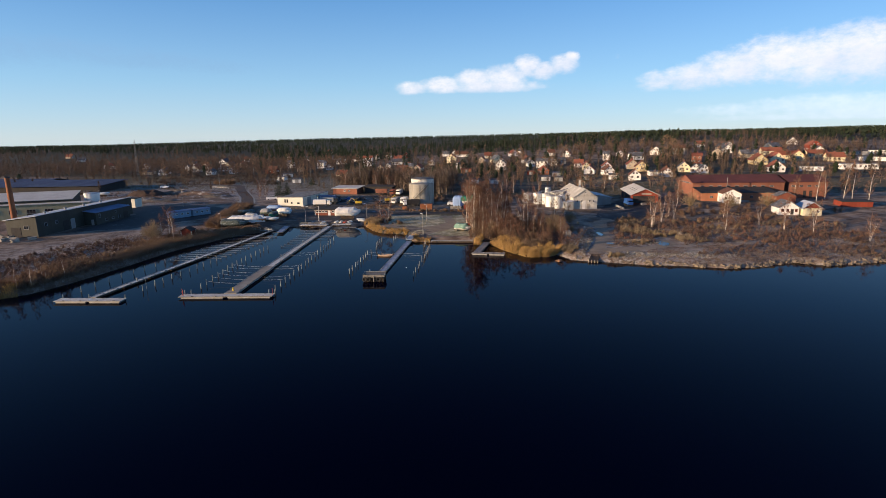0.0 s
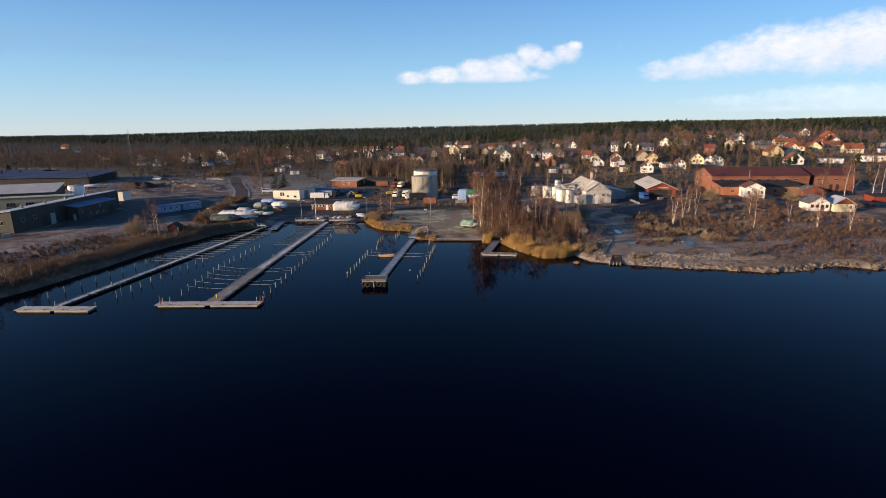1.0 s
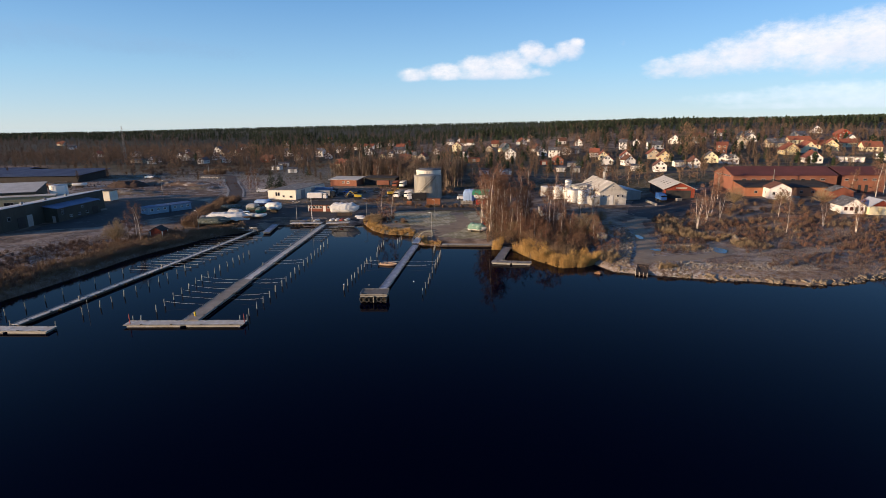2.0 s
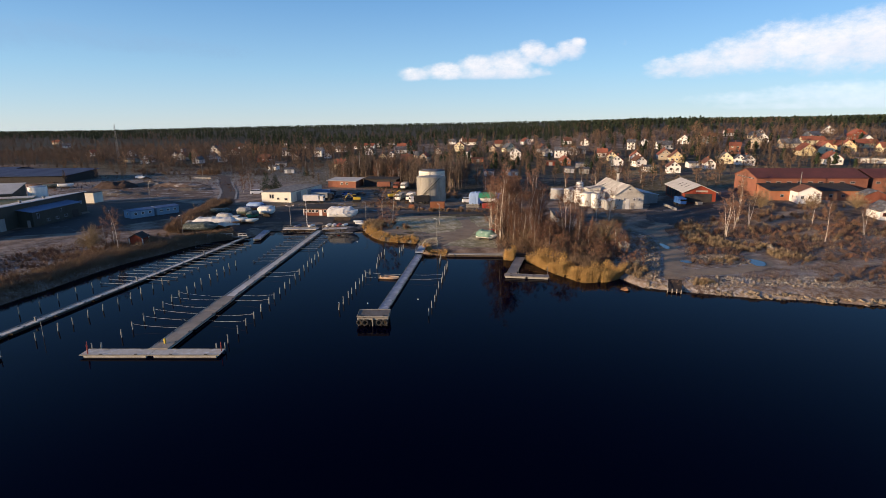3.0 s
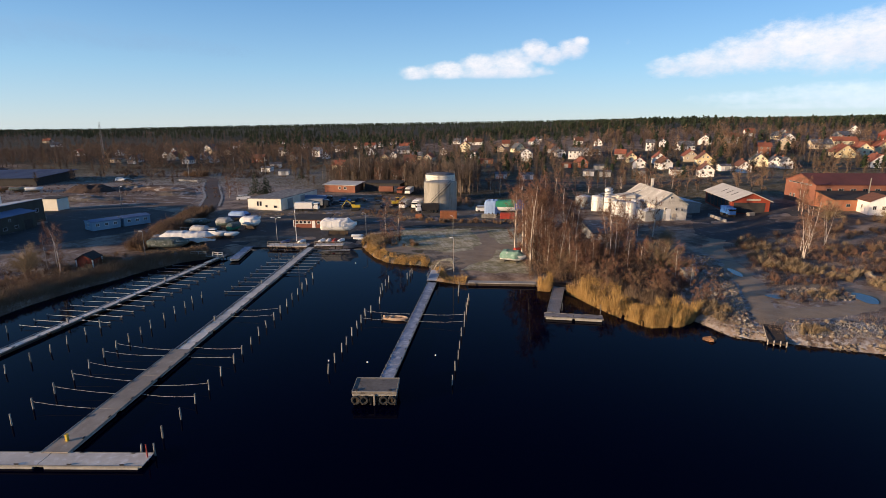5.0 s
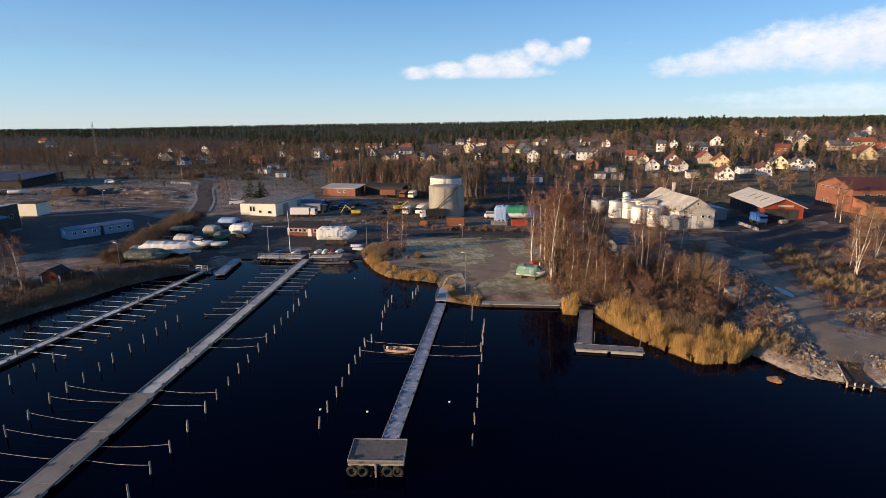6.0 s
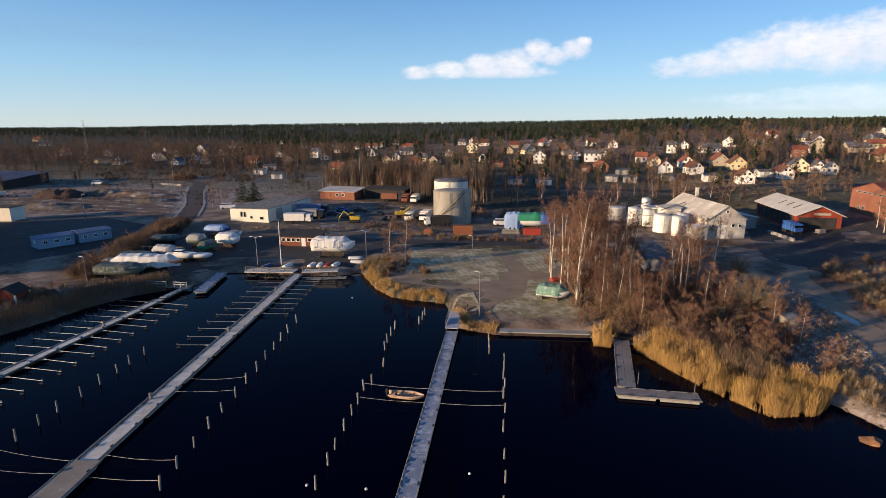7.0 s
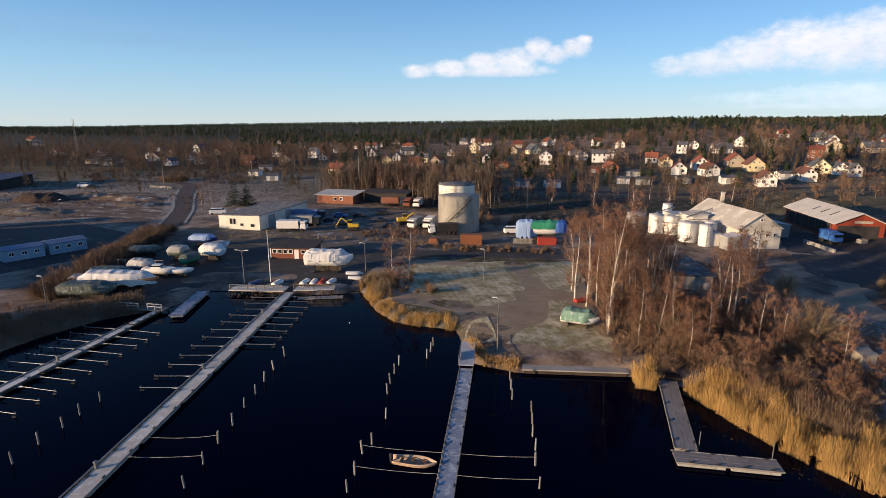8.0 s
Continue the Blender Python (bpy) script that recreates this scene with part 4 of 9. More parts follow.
pontoon("boat_dock", (-72.9, 171.0), (-75.3, 183.2), 2.2, 0.7, "shadebluedeck", "small floating dock with frosted deck in the basin", 6)


def tyre_mesh():
    bm = B()
    n, k, R, r = 14, 6, 0.40, 0.15
    v = [[bm.verts.new(((R + r * math.cos(2 * math.pi * j / k)) * math.cos(2 * math.pi * i / n), r * math.sin(2 * math.pi * j / k), (R + r * math.cos(2 * math.pi * j / k)) * math.sin(2 * math.pi * i / n))) for j in range(k)] for i in range(n)]
    for i in range(n):
        for j in range(k):
            bm.faces.new((v[i][j], v[i][(j + 1) % k], v[(i + 1) % n][(j + 1) % k], v[(i + 1) % n][j]))
    return mesh_of(bm, "tyre", "tyre")


def landing_stage():
    """The block at the end of the walkway: a timber crib with a concrete deck and tyres."""
    st = thing("landing_stage", (-26.8, STAGE_Y, 0.34), 5, "square landing stage with concrete deck on tarred piles hung with tyres", "landing stage")
    bm = B()
    box(bm, (0, 0, 1.12), (5.0, 3.3, 0.28), bevel=0.04)
    part("deck", bm, "stagedeck", st)
    for x, y, sx, sy in ((0, -1.62, 5.02, 0.14), (0, 1.62, 5.02, 0.10), (-2.47, 0, 0.10, 3.1), (2.47, 0, 0.10, 3.1)):
        part("kerb", box(B(), (x, y, 1.28), (sx, sy, 0.10), bevel=0.02), "greywood", st)
    bm = B()
    for s in (-1, 1):
        box(bm, (0, s * 1.58, 0.86), (4.9, 0.16, 0.22), bevel=0.02)
        box(bm, (s * 2.4, 0, 0.86), (0.16, 3.0, 0.22), bevel=0.02)
    part("waling", bm, "greywood", st)
    pm = mesh_of(beam(B(), (0, 0, -2.4), (0, 0, 0.98), 0.16, 0.15, 8), "darkwood", "pile")
    for i in range(6):
        for y in (-1.5, 0, 1.5):
            part("pile", pm, "darkwood", st).location = (-2.25 + i * 0.9, y, 0)
    part("fill", box(B(), (0, 0.25, 0.15), (4.5, 2.6, 1.5)), "darkwood", st)
    ty = tyre_mesh()
    for x in (-2.05, -1.15, 1.05, 1.95):
        part("tyre", ty, "tyre", st).location = (x, -1.82, 0.35)
    part("fender_post", box(B(), (0, -1.76, 0.35), (0.2, 0.16, 1.3), bevel=0.03), "greywood", st)
    bm = B()
    box(bm, (-2.1, -1.25, 1.3), (0.5, 0.35, 0.16), bevel=0.03)
    box(bm, (1.7, -1.2, 1.3), (0.3, 0.3, 0.12), bevel=0.03)
    part("bollard", bm, "steeldark", st)


landing_stage()

post_meshes = []
for k in range(5):
    bm = B()
    lean = Vector((random.uniform(-0.09, 0.09), random.uniform(-0.09, 0.09), 0))
    h = random.uniform(1.05, 1.4)
    r = random.uniform(0.085, 0.11)
    beam(bm, Vector((0, 0, -2.2)) - lean, (0, 0, 0.25), r * 1.05, r, 8)
    beam(bm, (0, 0, 0.25), Vector((0, 0, h)) + lean, r, r * 0.92, 8)
    post_meshes.append(mesh_of(bm, "greywood", "mooring_post"))


def posts(x0, y0, x1, y1, along_y, group):
    """Posts on a line between two points, at the given distances along y."""
    for y in along_y:
        f = (y - y0) / (y1 - y0)
        p = new("mooring_post", random.choice(post_meshes))
        p.matrix_basis = pose(x0 + (x1 - x0) * f + random.uniform(-0.1, 0.1), y, 0, 0, 0, random.uniform(0, 360))
        tagged(p, "weathered grey timber mooring post standing in the lake", "mooring post", group)


posts(-46.2, 104.8, -50.6, 160.1, (104.9, 108.3, 111.5, 114.6, 118.1, 121.7, 124.5, 127.7, 130.9, 134.0, 137.2, 140.4, 143.6, 147.0, 150.0, 153.0, 156.0, 160.1), "mooring posts along the middle pier")
posts(-63.0, 102.6, -65.9, 121.7, (105.4, 108.6, 112.0, 115.3, 118.4, 121.7), "mooring posts along the middle pier")
posts(-65.9, 124.2, -66.4, 146.5, (124.2, 126.7, 129.5, 132.0, 135.3, 138.3, 141.2, 143.6, 146.5), "mooring posts along the middle pier")
posts(-75.4, 102.5, -74.0, 131.3, (103.0, 106.8, 109.6, 112.8, 116.0, 119.4, 122.4, 125.2, 128.6, 131.3), "mooring posts along the outer pier")
posts(-88.6, 101.5, -86.5, 128.0, (101.5, 105.2, 109.0, 112.8, 116.6, 120.4, 124.2, 128.0), "mooring posts along the outer pier")
posts(-34.3, 120.1, -34.9, 159.1, (120.1, 123.2, 126.5, 128.9, 132.1, 135.0, 137.3, 140.4, 151.7, 154.1, 156.7, 159.1), "mooring posts along the walkway")
posts(-34.1, 141.9, -33.7, 146.6, (141.9, 146.6), "mooring posts along the walkway")
posts(-31.5, 161.5, -31.2, 165.6, (161.5, 163.6, 165.6), "mooring posts along the walkway")
posts(-18.4, 118.8, -18.5, 149.7, (118.8, 122.6, 125.9, 129.2, 133.7, 137.3, 140.4, 142.7, 145.0, 147.3, 149.7), "mooring posts along the walkway")
posts(-20.4, 152.0, -20.6, 156.6, (152.0, 154.2, 156.6), "mooring posts along the walkway")


def finger_template(length):
    f = thing("finger_pontoon", (0, 0, 0), 0, "thin galvanised mooring boom floating between the berths", "mooring boom", "mooring booms")
    bm = B()
    beam(bm, (0, 0, 0.42), (length, 0, 0.36), 0.042, 0.04, 6)
    beam(bm, (0, 0.32, 0.40), (1.1, 0.03, 0.40), 0.035, 0.035, 6)
    beam(bm, (0, -0.32, 0.40), (1.1, -0.03, 0.40), 0.035, 0.035, 6)
    part("boom", bm, "galv", f)
    bm = B()
    beam(bm, (length - 0.55, 0, -0.12), (length - 0.02, 0, -0.12), 0.21, 0.21, 8)
    beam(bm, (length - 0.28, 0, 0.05), (length - 0.28, 0, 0.36), 0.04, 0.04, 6)
    part("float", bm, "tyre", f)
    bm = B()
    box(bm, (length - 0.12, 0, 0.50), (0.09, 0.16, 0.2), bevel=0.02)
    part("mooring_eye", bm, "galv", f)
    return f


def fingers(a, b, f0, f1, count, side, length, off):
    """Booms at even steps of a pier, on one side."""
    n, rz = along(a, b)
    first = None
    for i in range(count):
        f = f0 + (f1 - f0) * i / (count - 1)
        x, y = a[0] + (b[0] - a[0]) * f, a[1] + (b[1] - a[1]) * f
        m = pose(x, y, 0, 0, 0, rz + 90 * side + random.uniform(-2, 2)) @ pose(off, 0, 0)
        if first is None:
            first = finger_template(length)
            first.matrix_basis = m
        else:
            copy_thing(first, m)


fingers(A0, A1, 0.47, 0.975, 16, 1, 5.9, 0.8)
fingers(A0, A1, 0.52, 0.975, 14, -1, 5.6, 0.8)
fingers(B1, B2, 0.425, 0.955, 12, 1, 5.0, 0.95)
fingers(B1, B2, 0.63, 0.965, 9, -1, 4.6, 0.95)


def rope(p, q, sag):
    """A slack line between two points."""
    p, q = Vector(p), Vector(q)
    cu = bpy.data.curves.new("mooring_line", "CURVE")
    cu.dimensions, cu.bevel_depth, cu.bevel_resolution = "3D", 0.015, 1
    sp = cu.splines.new("POLY")
    sp.points.add(12)
    for i in range(13):
        f = i / 12
        c = p.lerp(q, f)
        c.z -= sag * 4 * f * (1 - f)
        sp.points[i].co = (*c, 1)
    cu.materials.append(M["rope"])
    tagged(new("mooring_line", cu), "slack pale mooring line between post and pier", "rope", "mooring lines")


for y, side in ((124.2, -1), (121.7, -1), (118.4, -1), (115.3, -1), (112.0, -1), (108.6, -1), (124.5, 1), (121.7, 1), (114.6, 1), (111.5, 1), (137.2, 1), (140.4, 1)):
    px = -46.2 - (y - 104.8) * 0.0796 if side > 0 else -63.0 - min(y - 102.6, 19.1) * 0.152
    bx = -54.4 - (y - 100.8) * 0.0643 + side * (1.3 if y < 124 else 0.85)
    rope((px, y, 0.9), (bx, y + random.uniform(-0.6, 0.6), 0.5), random.uniform(0.1, 0.25))
for y, x0, x1 in ((137.3, -34.7, -27.1), (140.4, -34.8, -27.1), (137.3, -18.5, -25.4), (140.4, -18.4, -25.4)):
    rope((x0, y, 0.9), (x1, y + 0.2, 0.55), 0.12)


def buoy(x, y, mat="hull"):
    bm = B()
    lathe(bm, [(0, -0.13), (0.1, -0.08), (0.14, 0.04), (0.1, 0.13), (0.04, 0.17), (0, 0.18)], 10)
    b = part("mooring_buoy", bm, mat)
    b.location = (x, y, 0)
    tagged(b, "small white mooring buoy afloat on the lake", "buoy", "mooring buoys")


for x, y in ((-21.5, 126.7), (-30.1, 123.7), (-35.3, 123.6), (-45.2, 172.5)):
    buoy(x, y)


# ---------------------------------------------------------------- boats
def hull_mesh(L, W, H, mat, rake=0.9, flare=0.35, n=14, keel=0.0, inner=False, transom=0.8, name="hull"):
    """A hull, bow towards +x, its keel line at z = 0; open inside if inner is set."""
    bm = B()
    rows = []
    for i in range(n + 1):
        f = i / n
        x = -L / 2 + L * f
        w = W / 2 * (transom + (1 - transom) * min(1, f * 2.2)) * (1 - max(0, (f - 0.55) / 0.45) ** 2.1)
        w = max(w, 0.015)
        sheer = H * (1 + 0.16 * f * f)
        lift = H * 0.75 * max(0, (f - 0.72) / 0.28) ** 2.2
        row = [(0, lift), (w * 0.55, lift + 0.06 * H), (w * (1 - flare * 0.35), lift + (sheer - lift) * 0.42), (w, sheer)]
        if inner:
            row += [(max(w - 0.09, 0.008), sheer), (max(w * 0.75 - 0.05, 0.004), lift + (sheer - lift) * 0.35), (0, lift + (sheer - lift) * 0.25)]
        else:
            row += [(w * 0.5, sheer + 0.05 * H), (0, sheer + 0.07 * H)]
        xx = x + rake * 0.25 * H * f
        rows.append([[bm.verts.new((xx, s * y, z)) for y, z in row] for s in (-1, 1)])
    for s in (0, 1):
        for a, b in zip(rows, rows[1:]):
            for j in range(len(a[s]) - 1):
                q = [a[s][j], b[s][j], b[s][j + 1], a[s][j + 1]]
                bm.faces.new(q if s else q[::-1])
        ends = rows[0][s]
        bm.faces.new(ends if s == 0 else ends[::-1])
    bmesh.ops.remove_doubles(bm, verts=bm.verts[:], dist=0.003)
    bmesh.ops.recalc_face_normals(bm, faces=bm.faces[:])
    return smooth(mesh_of(bm, mat, name))


def tarp_mesh(L, W, H, drop, mat, seed=0, n=30, k=9, ridge=0.35):
    """A sheet hung over a boat: a flat-topped tent on hoops with steep sides, slanted ends and a ragged hem. z = 0 is the boat's rail."""
    bm = B()
    n = max(n, int(L * 5))
    g2 = random.Random(seed * 7 + 3)
    hoops = [1 - ridge * 0.5 * g2.random() for _ in range(max(4, round(L / 1.9)) + 1)]
    hoops[-1] = 1 - ridge
    rows = []
    for i in range(n + 1):
        f = i / n
        x = -L / 2 + L * f
        w = max(0.08, W / 2 * (0.90 + 0.10 * min(1, f * 4)) * (1 - 0.92 * max(0, (f - 0.62) / 0.38) ** 1.6))
        u = f * (len(hoops) - 1)
        q = min(int(u), len(hoops) - 2)
        top = H * (hoops[q] + (hoops[q + 1] - hoops[q]) * (u - q) - 0.07 * math.sin(math.pi * (u - q)))
        top *= min(1, 0.35 + f * 6, 0.30 + (1 - f) * 4)
        row = []
        for j in range(-k, k + 1):
            g = abs(j) / k
            if g < 0.45:
                y, z = w * 0.80 * g / 0.45, top * (1 - 0.20 * (g / 0.45) ** 1.3)
            elif g < 0.67:
                y, z = w * (0.80 + 0.20 * (g - 0.45) / 0.22), top * (0.80 - 0.50 * (g - 0.45) / 0.22)
            else:
                v = (g - 0.67) / 0.33
                y, z = w * (1 + 0.03 * v), 0.30 * top * (1 - v) - drop * v * (1 + 0.45 * noise.noise((f * 9, math.copysign(1, j), seed)))
            fold = (0.16 * noise.noise((f * L * 1.1, seed, math.copysign(2, j))) + 0.14 * noise.noise((f * L * 2.9, seed, math.copysign(5, j)))) * max(0, g - 0.35)
            dent = 0.045 * H * noise.noise((f * L * 0.9, g * 2.5 * math.copysign(1, j), seed + 3))
            row.append(bm.verts.new((x + 0.05 * noise.noise((f * 20, j, seed)), math.copysign(y + fold, j), z + dent)))
        rows.append(row)
    for a, b in zip(rows, rows[1:]):
        for j in range(2 * k):
            bm.faces.new((a[j], b[j], b[j + 1], a[j + 1]))
    for r in (rows[0][::-1], rows[-1]):
        bm.faces.new(r)
    return mesh_of(bm, mat, "cover")


def cradle(parent, L, W, H):
    """Trestles under a boat laid up ashore."""
    for x in (-L * 0.28, L * 0.22):
        bm = B()
        box(bm, (x, 0, 0.10), (0.14, W * 0.95, 0.14), bevel=0.01)
        for s in (-1, 1):
            beam(bm, (x, s * W * 0.42, 0.1), (x, s * W * 0.30, H + 0.35), 0.05, 0.05, 6)
            beam(bm, (x, s * W * 0.1, 0.15), (x, s * W * 0.33, H + 0.05), 0.035, 0.035, 6)
        part("trestle", bm, "steeldark", parent)
    bm = B()
    box(bm, (0, 0, H * 0.5 + 0.05), (L * 0.55, 0.16, H), bevel=0.02)
    part("keel_block", bm, "darkwood", parent)


def laid_up_boat(x, y, rz, L, W, Hh, hull="hull", cover="tarpwhite", top=1.1, drop=0.6, stand=0.7, label="", seed=0, cabin=False):
    b = thing("laid_up_boat", (x, y, gz(x, y) + 0.04), rz, label, "boat", "boats laid up ashore")
    cradle(b, L, W, stand)
    h = part("hull", hull_mesh(L, W, Hh, hull), hull, b)
    h.location.z = stand
    if cover:
        c = part("cover", tarp_mesh(L * 0.97, W * 1.06, top, drop, cover, seed), cover, b, "sagging tarpaulin lashed over the boat")
        c.location.z = stand + Hh * 1.05
    if cabin:
        bm = B()
        box(bm, (-L * 0.05, 0, stand + Hh + 0.35), (L * 0.36, W * 0.62, 0.8), bevel=0.12, taper=0.82)
        part("cabin", bm, "hull", b)
        bm = B()
        box(bm, (-L * 0.05, 0, stand + Hh + 0.48), (L * 0.345, W * 0.60, 0.28), taper=0.93)
        box(bm, (L * 0.115, 0, stand + Hh + 0.5), (0.06, W * 0.5, 0.25))
        part("cabin_window", bm, "glass", b)
        bm = B()
        for s in (-1, 1):
            beam(bm, (L * 0.2, s * W * 0.3, stand + Hh + 0.1), (L * 0.45, s * W * 0.08, stand + Hh * 1.2 + 0.5), 0.02, 0.02, 5)
        part("rail", bm, "galv", b)
    return b


laid_up_boat(-89.0, 180.3, 5, 13.6, 3.4, 1.3, "hullwood", "tarpwhite", 1.55, 0.95, 0.9, "long boat laid up under a white tarpaulin", 1)
laid_up_boat(-91.0, 175.2, 10, 9.0, 3.0, 1.5, "tarpdark", "tarpdark", 0.8, 0.35, 0.8, "open boat laid up under a frosted dark green cover", 2)
laid_up_boat(-95.6, 186.2, 12, 8.5, 2.8, 1.1, "tarpdark", "tarpdark", 0.8, 0.5, 0.6, "low boat laid up under a dark green cover", 3)
laid_up_boat(-91.6, 190.2, -2, 5.4, 2.6, 1.1, "hullblue", "tarpgrey", 1.3, 0.3, 0.8, "boat with blue hull under a pale crumpled cover", 4)
laid_up_boat(-87.0, 188.4, 2, 6.2, 2.4, 1.1, "hull", None, 0, 0, 0.7, "white cabin boat laid up uncovered", 16, True)
laid_up_boat(-96.6, 181.0, 8, 4.6, 2.2, 1.0, "hull", "tarpgrey", 0.6, 0.3, 0.8, "small white boat beside the long covered one", 14)
laid_up_boat(-83.9, 189.2, 8, 6.0, 2.2, 0.9, "hull", None, 0.55, 0.1, 0.6, "slim white boat laid up uncovered with a pointed bow", 5)
laid_up_boat(-90.6, 200.8, 3, 4.6, 2.7, 1.2, "tarpdark", "tarpgrey", 1.2, 0.2, 1.0, "short dark boat laid up under a pale frosted cover", 6)
laid_up_boat(-85.8, 207.0, 60, 6.0, 2.6, 1.2, "hull", "tarpgrey", 0.8, 0.3, 0.9, "white boat laid up among the covered ones", 15)
laid_up_boat(-86.0, 197.4, 80, 5.0, 2.2, 1.1, "tarpgreen", "tarpdark", 0.9, 0.3, 0.7, "boat laid up under a frosted green cover", 7)
laid_up_boat(-99.8, 202.6, 12, 7.0, 2.5, 1.0, "tarpdark", "tarpdark", 0.7, 0.3, 0.9, "boat laid up under a frosted grey-green cover", 8)
laid_up_boat(-83.4, 201.6, -4, 5.4, 2.8, 1.5, "hull", "tarpwhite", 1.2, 0.9, 1.0, "boat laid up under a bright white tarpaulin", 9)
laid_up_boat(-92.6, 213.5, 2, 6.4, 2.7, 1.2, "hullblue", "tarpblue", 1.0, 0.4, 0.9, "boat laid up under a pale blue cover", 10)
laid_up_boat(-56.2, 196.0, 3, 9.2, 3.1, 2.0, "hull", "tarpwhite", 1.5, 0.9, 1.2, "large boat on a stand wrapped in white tarpaulin", 11)
laid_up_boat(-10.5, 172.2, -14, 5.2, 2.6, 1.0, "hull", "tarppale", 1.3, 0.5, 0.4, "white boat on the lawn under a frosted green cover", 12)
laid_up_boat(-12.0, 229.5, 2, 11.4, 3.3, 1.7, "hull", "tarpgreen", 2.0, 0.25, 1.5, "big white boat under green and blue tarpaulins", 13)


def tarp_piece(x, y, z, rz, L, W, H, drop, mat, label, seed):
    t = part("tarpaulin", tarp_mesh(L, W, H, drop, mat, seed, 16, 7, 0.25), mat)
    t.matrix_basis = pose(x, y, z, 0, 0, rz)
    tagged(t, label, "tarpaulin")


tarp_piece(-15.9, 229.4, 4.75, 2, 5.2, 3.7, 2.0, 2.6, "tarpblue", "pale blue tarpaulin hung over the stern of a boat", 21)
tarp_piece(-7.4, 229.7, 4.75, 2, 3.0, 3.4, 1.8, 1.2, "tarpdeep", "deep blue tarpaulin over the bow of a boat", 22)


def rowing_boat():
    b = thing("rowing_boat", (-29.6, 139.4, -0.14), -4, "open pale wooden rowing boat with thwarts moored at the walkway", "boat")
    part("hull", hull_mesh(4.1, 1.5, 0.55, "palewood", inner=True, transom=0.72), "palewood", b)
    for x in (-1.1, -0.1, 0.9):
        bm = B()
        box(bm, (x, 0, 0.42), (0.28, 1.25 - max(0, x) * 0.35, 0.04), bevel=0.01)
        part("thwart", bm, "hullwood", b)
    bm = B()
    box(bm, (-2.15, 0, 0.72), (0.32, 0.28, 0.45), bevel=0.07)
    box(bm, (-2.2, 0, 0.25), (0.14, 0.1, 0.7))
    part("outboard_motor", bm, "steeldark", b)


rowing_boat()


# ---------------------------------------------------------------- quay by the boat yard
def railing(x0, y0, x1, y1, z, label="weathered timber railing along the quay", step=1.7, h=1.0, mat="greywood"):
    n, rz = along((x0, y0), (x1, y1))
    r = thing("railing", (x0, y0, z), rz, label, "railing", "quay railings")
    count = max(2, round(n / step) + 1)
    pm = mesh_of(box(B(), (0, 0, h / 2), (0.1, 0.1, h), bevel=0.01), mat, "post")
    for i in range(count):
        part("post", pm, mat, r).location = (n * i / (count - 1), 0, 0)
    for k in (0.5, 0.95):
        bm = B()
        box(bm, (n / 2, 0.06, h * k), (n + 0.1, 0.04, 0.12), bevel=0.008)
        part("rail", bm, mat, r)
    return r


def quay(name, outline, top, mat, label, low=-2.0, piles=0):
    q = part(name, prism(B(), outline, top - 0.16, top), mat)
    cx, cy = sum(p[0] for p in outline) / len(outline), sum(p[1] for p in outline) / len(outline)
    if piles:
        x0, x1 = min(p[0] for p in outline), max(p[0] for p in outline)
        for i in range(piles):
            x = x0 + 0.3 + (x1 - x0 - 0.6) * i / (piles - 1)
            for y in (cy - 0.8, cy + 0.8):
                part("pile", beam(B(), (x, y, low), (x, y, top - 0.17), 0.11, 0.11, 7), "darkwood", q)
    else:
        part("cribwork", prism(B(), [(cx + (x - cx) * 0.96, cy + (y - cy) * 0.9) for x, y in outline], low, top - 0.17), "darkwood", q)
    return tagged(q, label, "quay", kind="structure")


quay("quay_1", [(-70.6, 183.3), (-60.6, 183.9), (-60.6, 186.6), (-70.6, 186.4)], 0.95, "deck", "frosted timber quay deck by the boat yard", piles=6)
quay("quay_2", [(-59.0, 184.4), (-52.0, 185.9), (-52.3, 188.2), (-59.0, 187.2)], 0.95, "deck", "frosted timber quay deck by the boat yard", piles=5)
quay("quay_3", [(-19.2, 158.4), (-6.2, 158.9), (-6.2, 161.2), (-19.0, 161.0)], 0.62, "concrete", "pale concrete bathing quay at the lawn's edge")
quay("quay_4", [(-3.8, 157.6), (-0.4, 157.6), (-0.4, 161.5), (-3.8, 161.5)], 0.85, "darkwood", "dark timber landing of the jetty among the reeds")
quay("quay_5", [(-84.6, 172.9), (-76.2, 172.7), (-76.2, 174.5), (-84.6, 174.6)], 0.7, "greywood", "low timber landing at the root of the pier", piles=5)
railing(-70.4, 183.5, -60.8, 184.0, 0.95)
railing(-58.9, 184.6, -52.2, 186.0, 0.95)
railing(-84.4, 173.0, -80.6, 173.0, 0.7, "pale railing round the pier's landing", mat="deck")
railing(-79.0, 173.0, -76.4, 172.8, 0.7, "pale railing round the pier's landing", mat="deck")
pontoon("gangway", (-77.6, 167.3), (-77.3, 172.6), 1.2, 0.6, "deck", "short frosted gangway from the pier to its landing", 3.0)
pontoon("slipway_mat", (-57.5, 182.6), (-49.8, 184.4), 1.3, 0.16, "concrete", "low concrete slipway lip awash at the quay", 3.8)


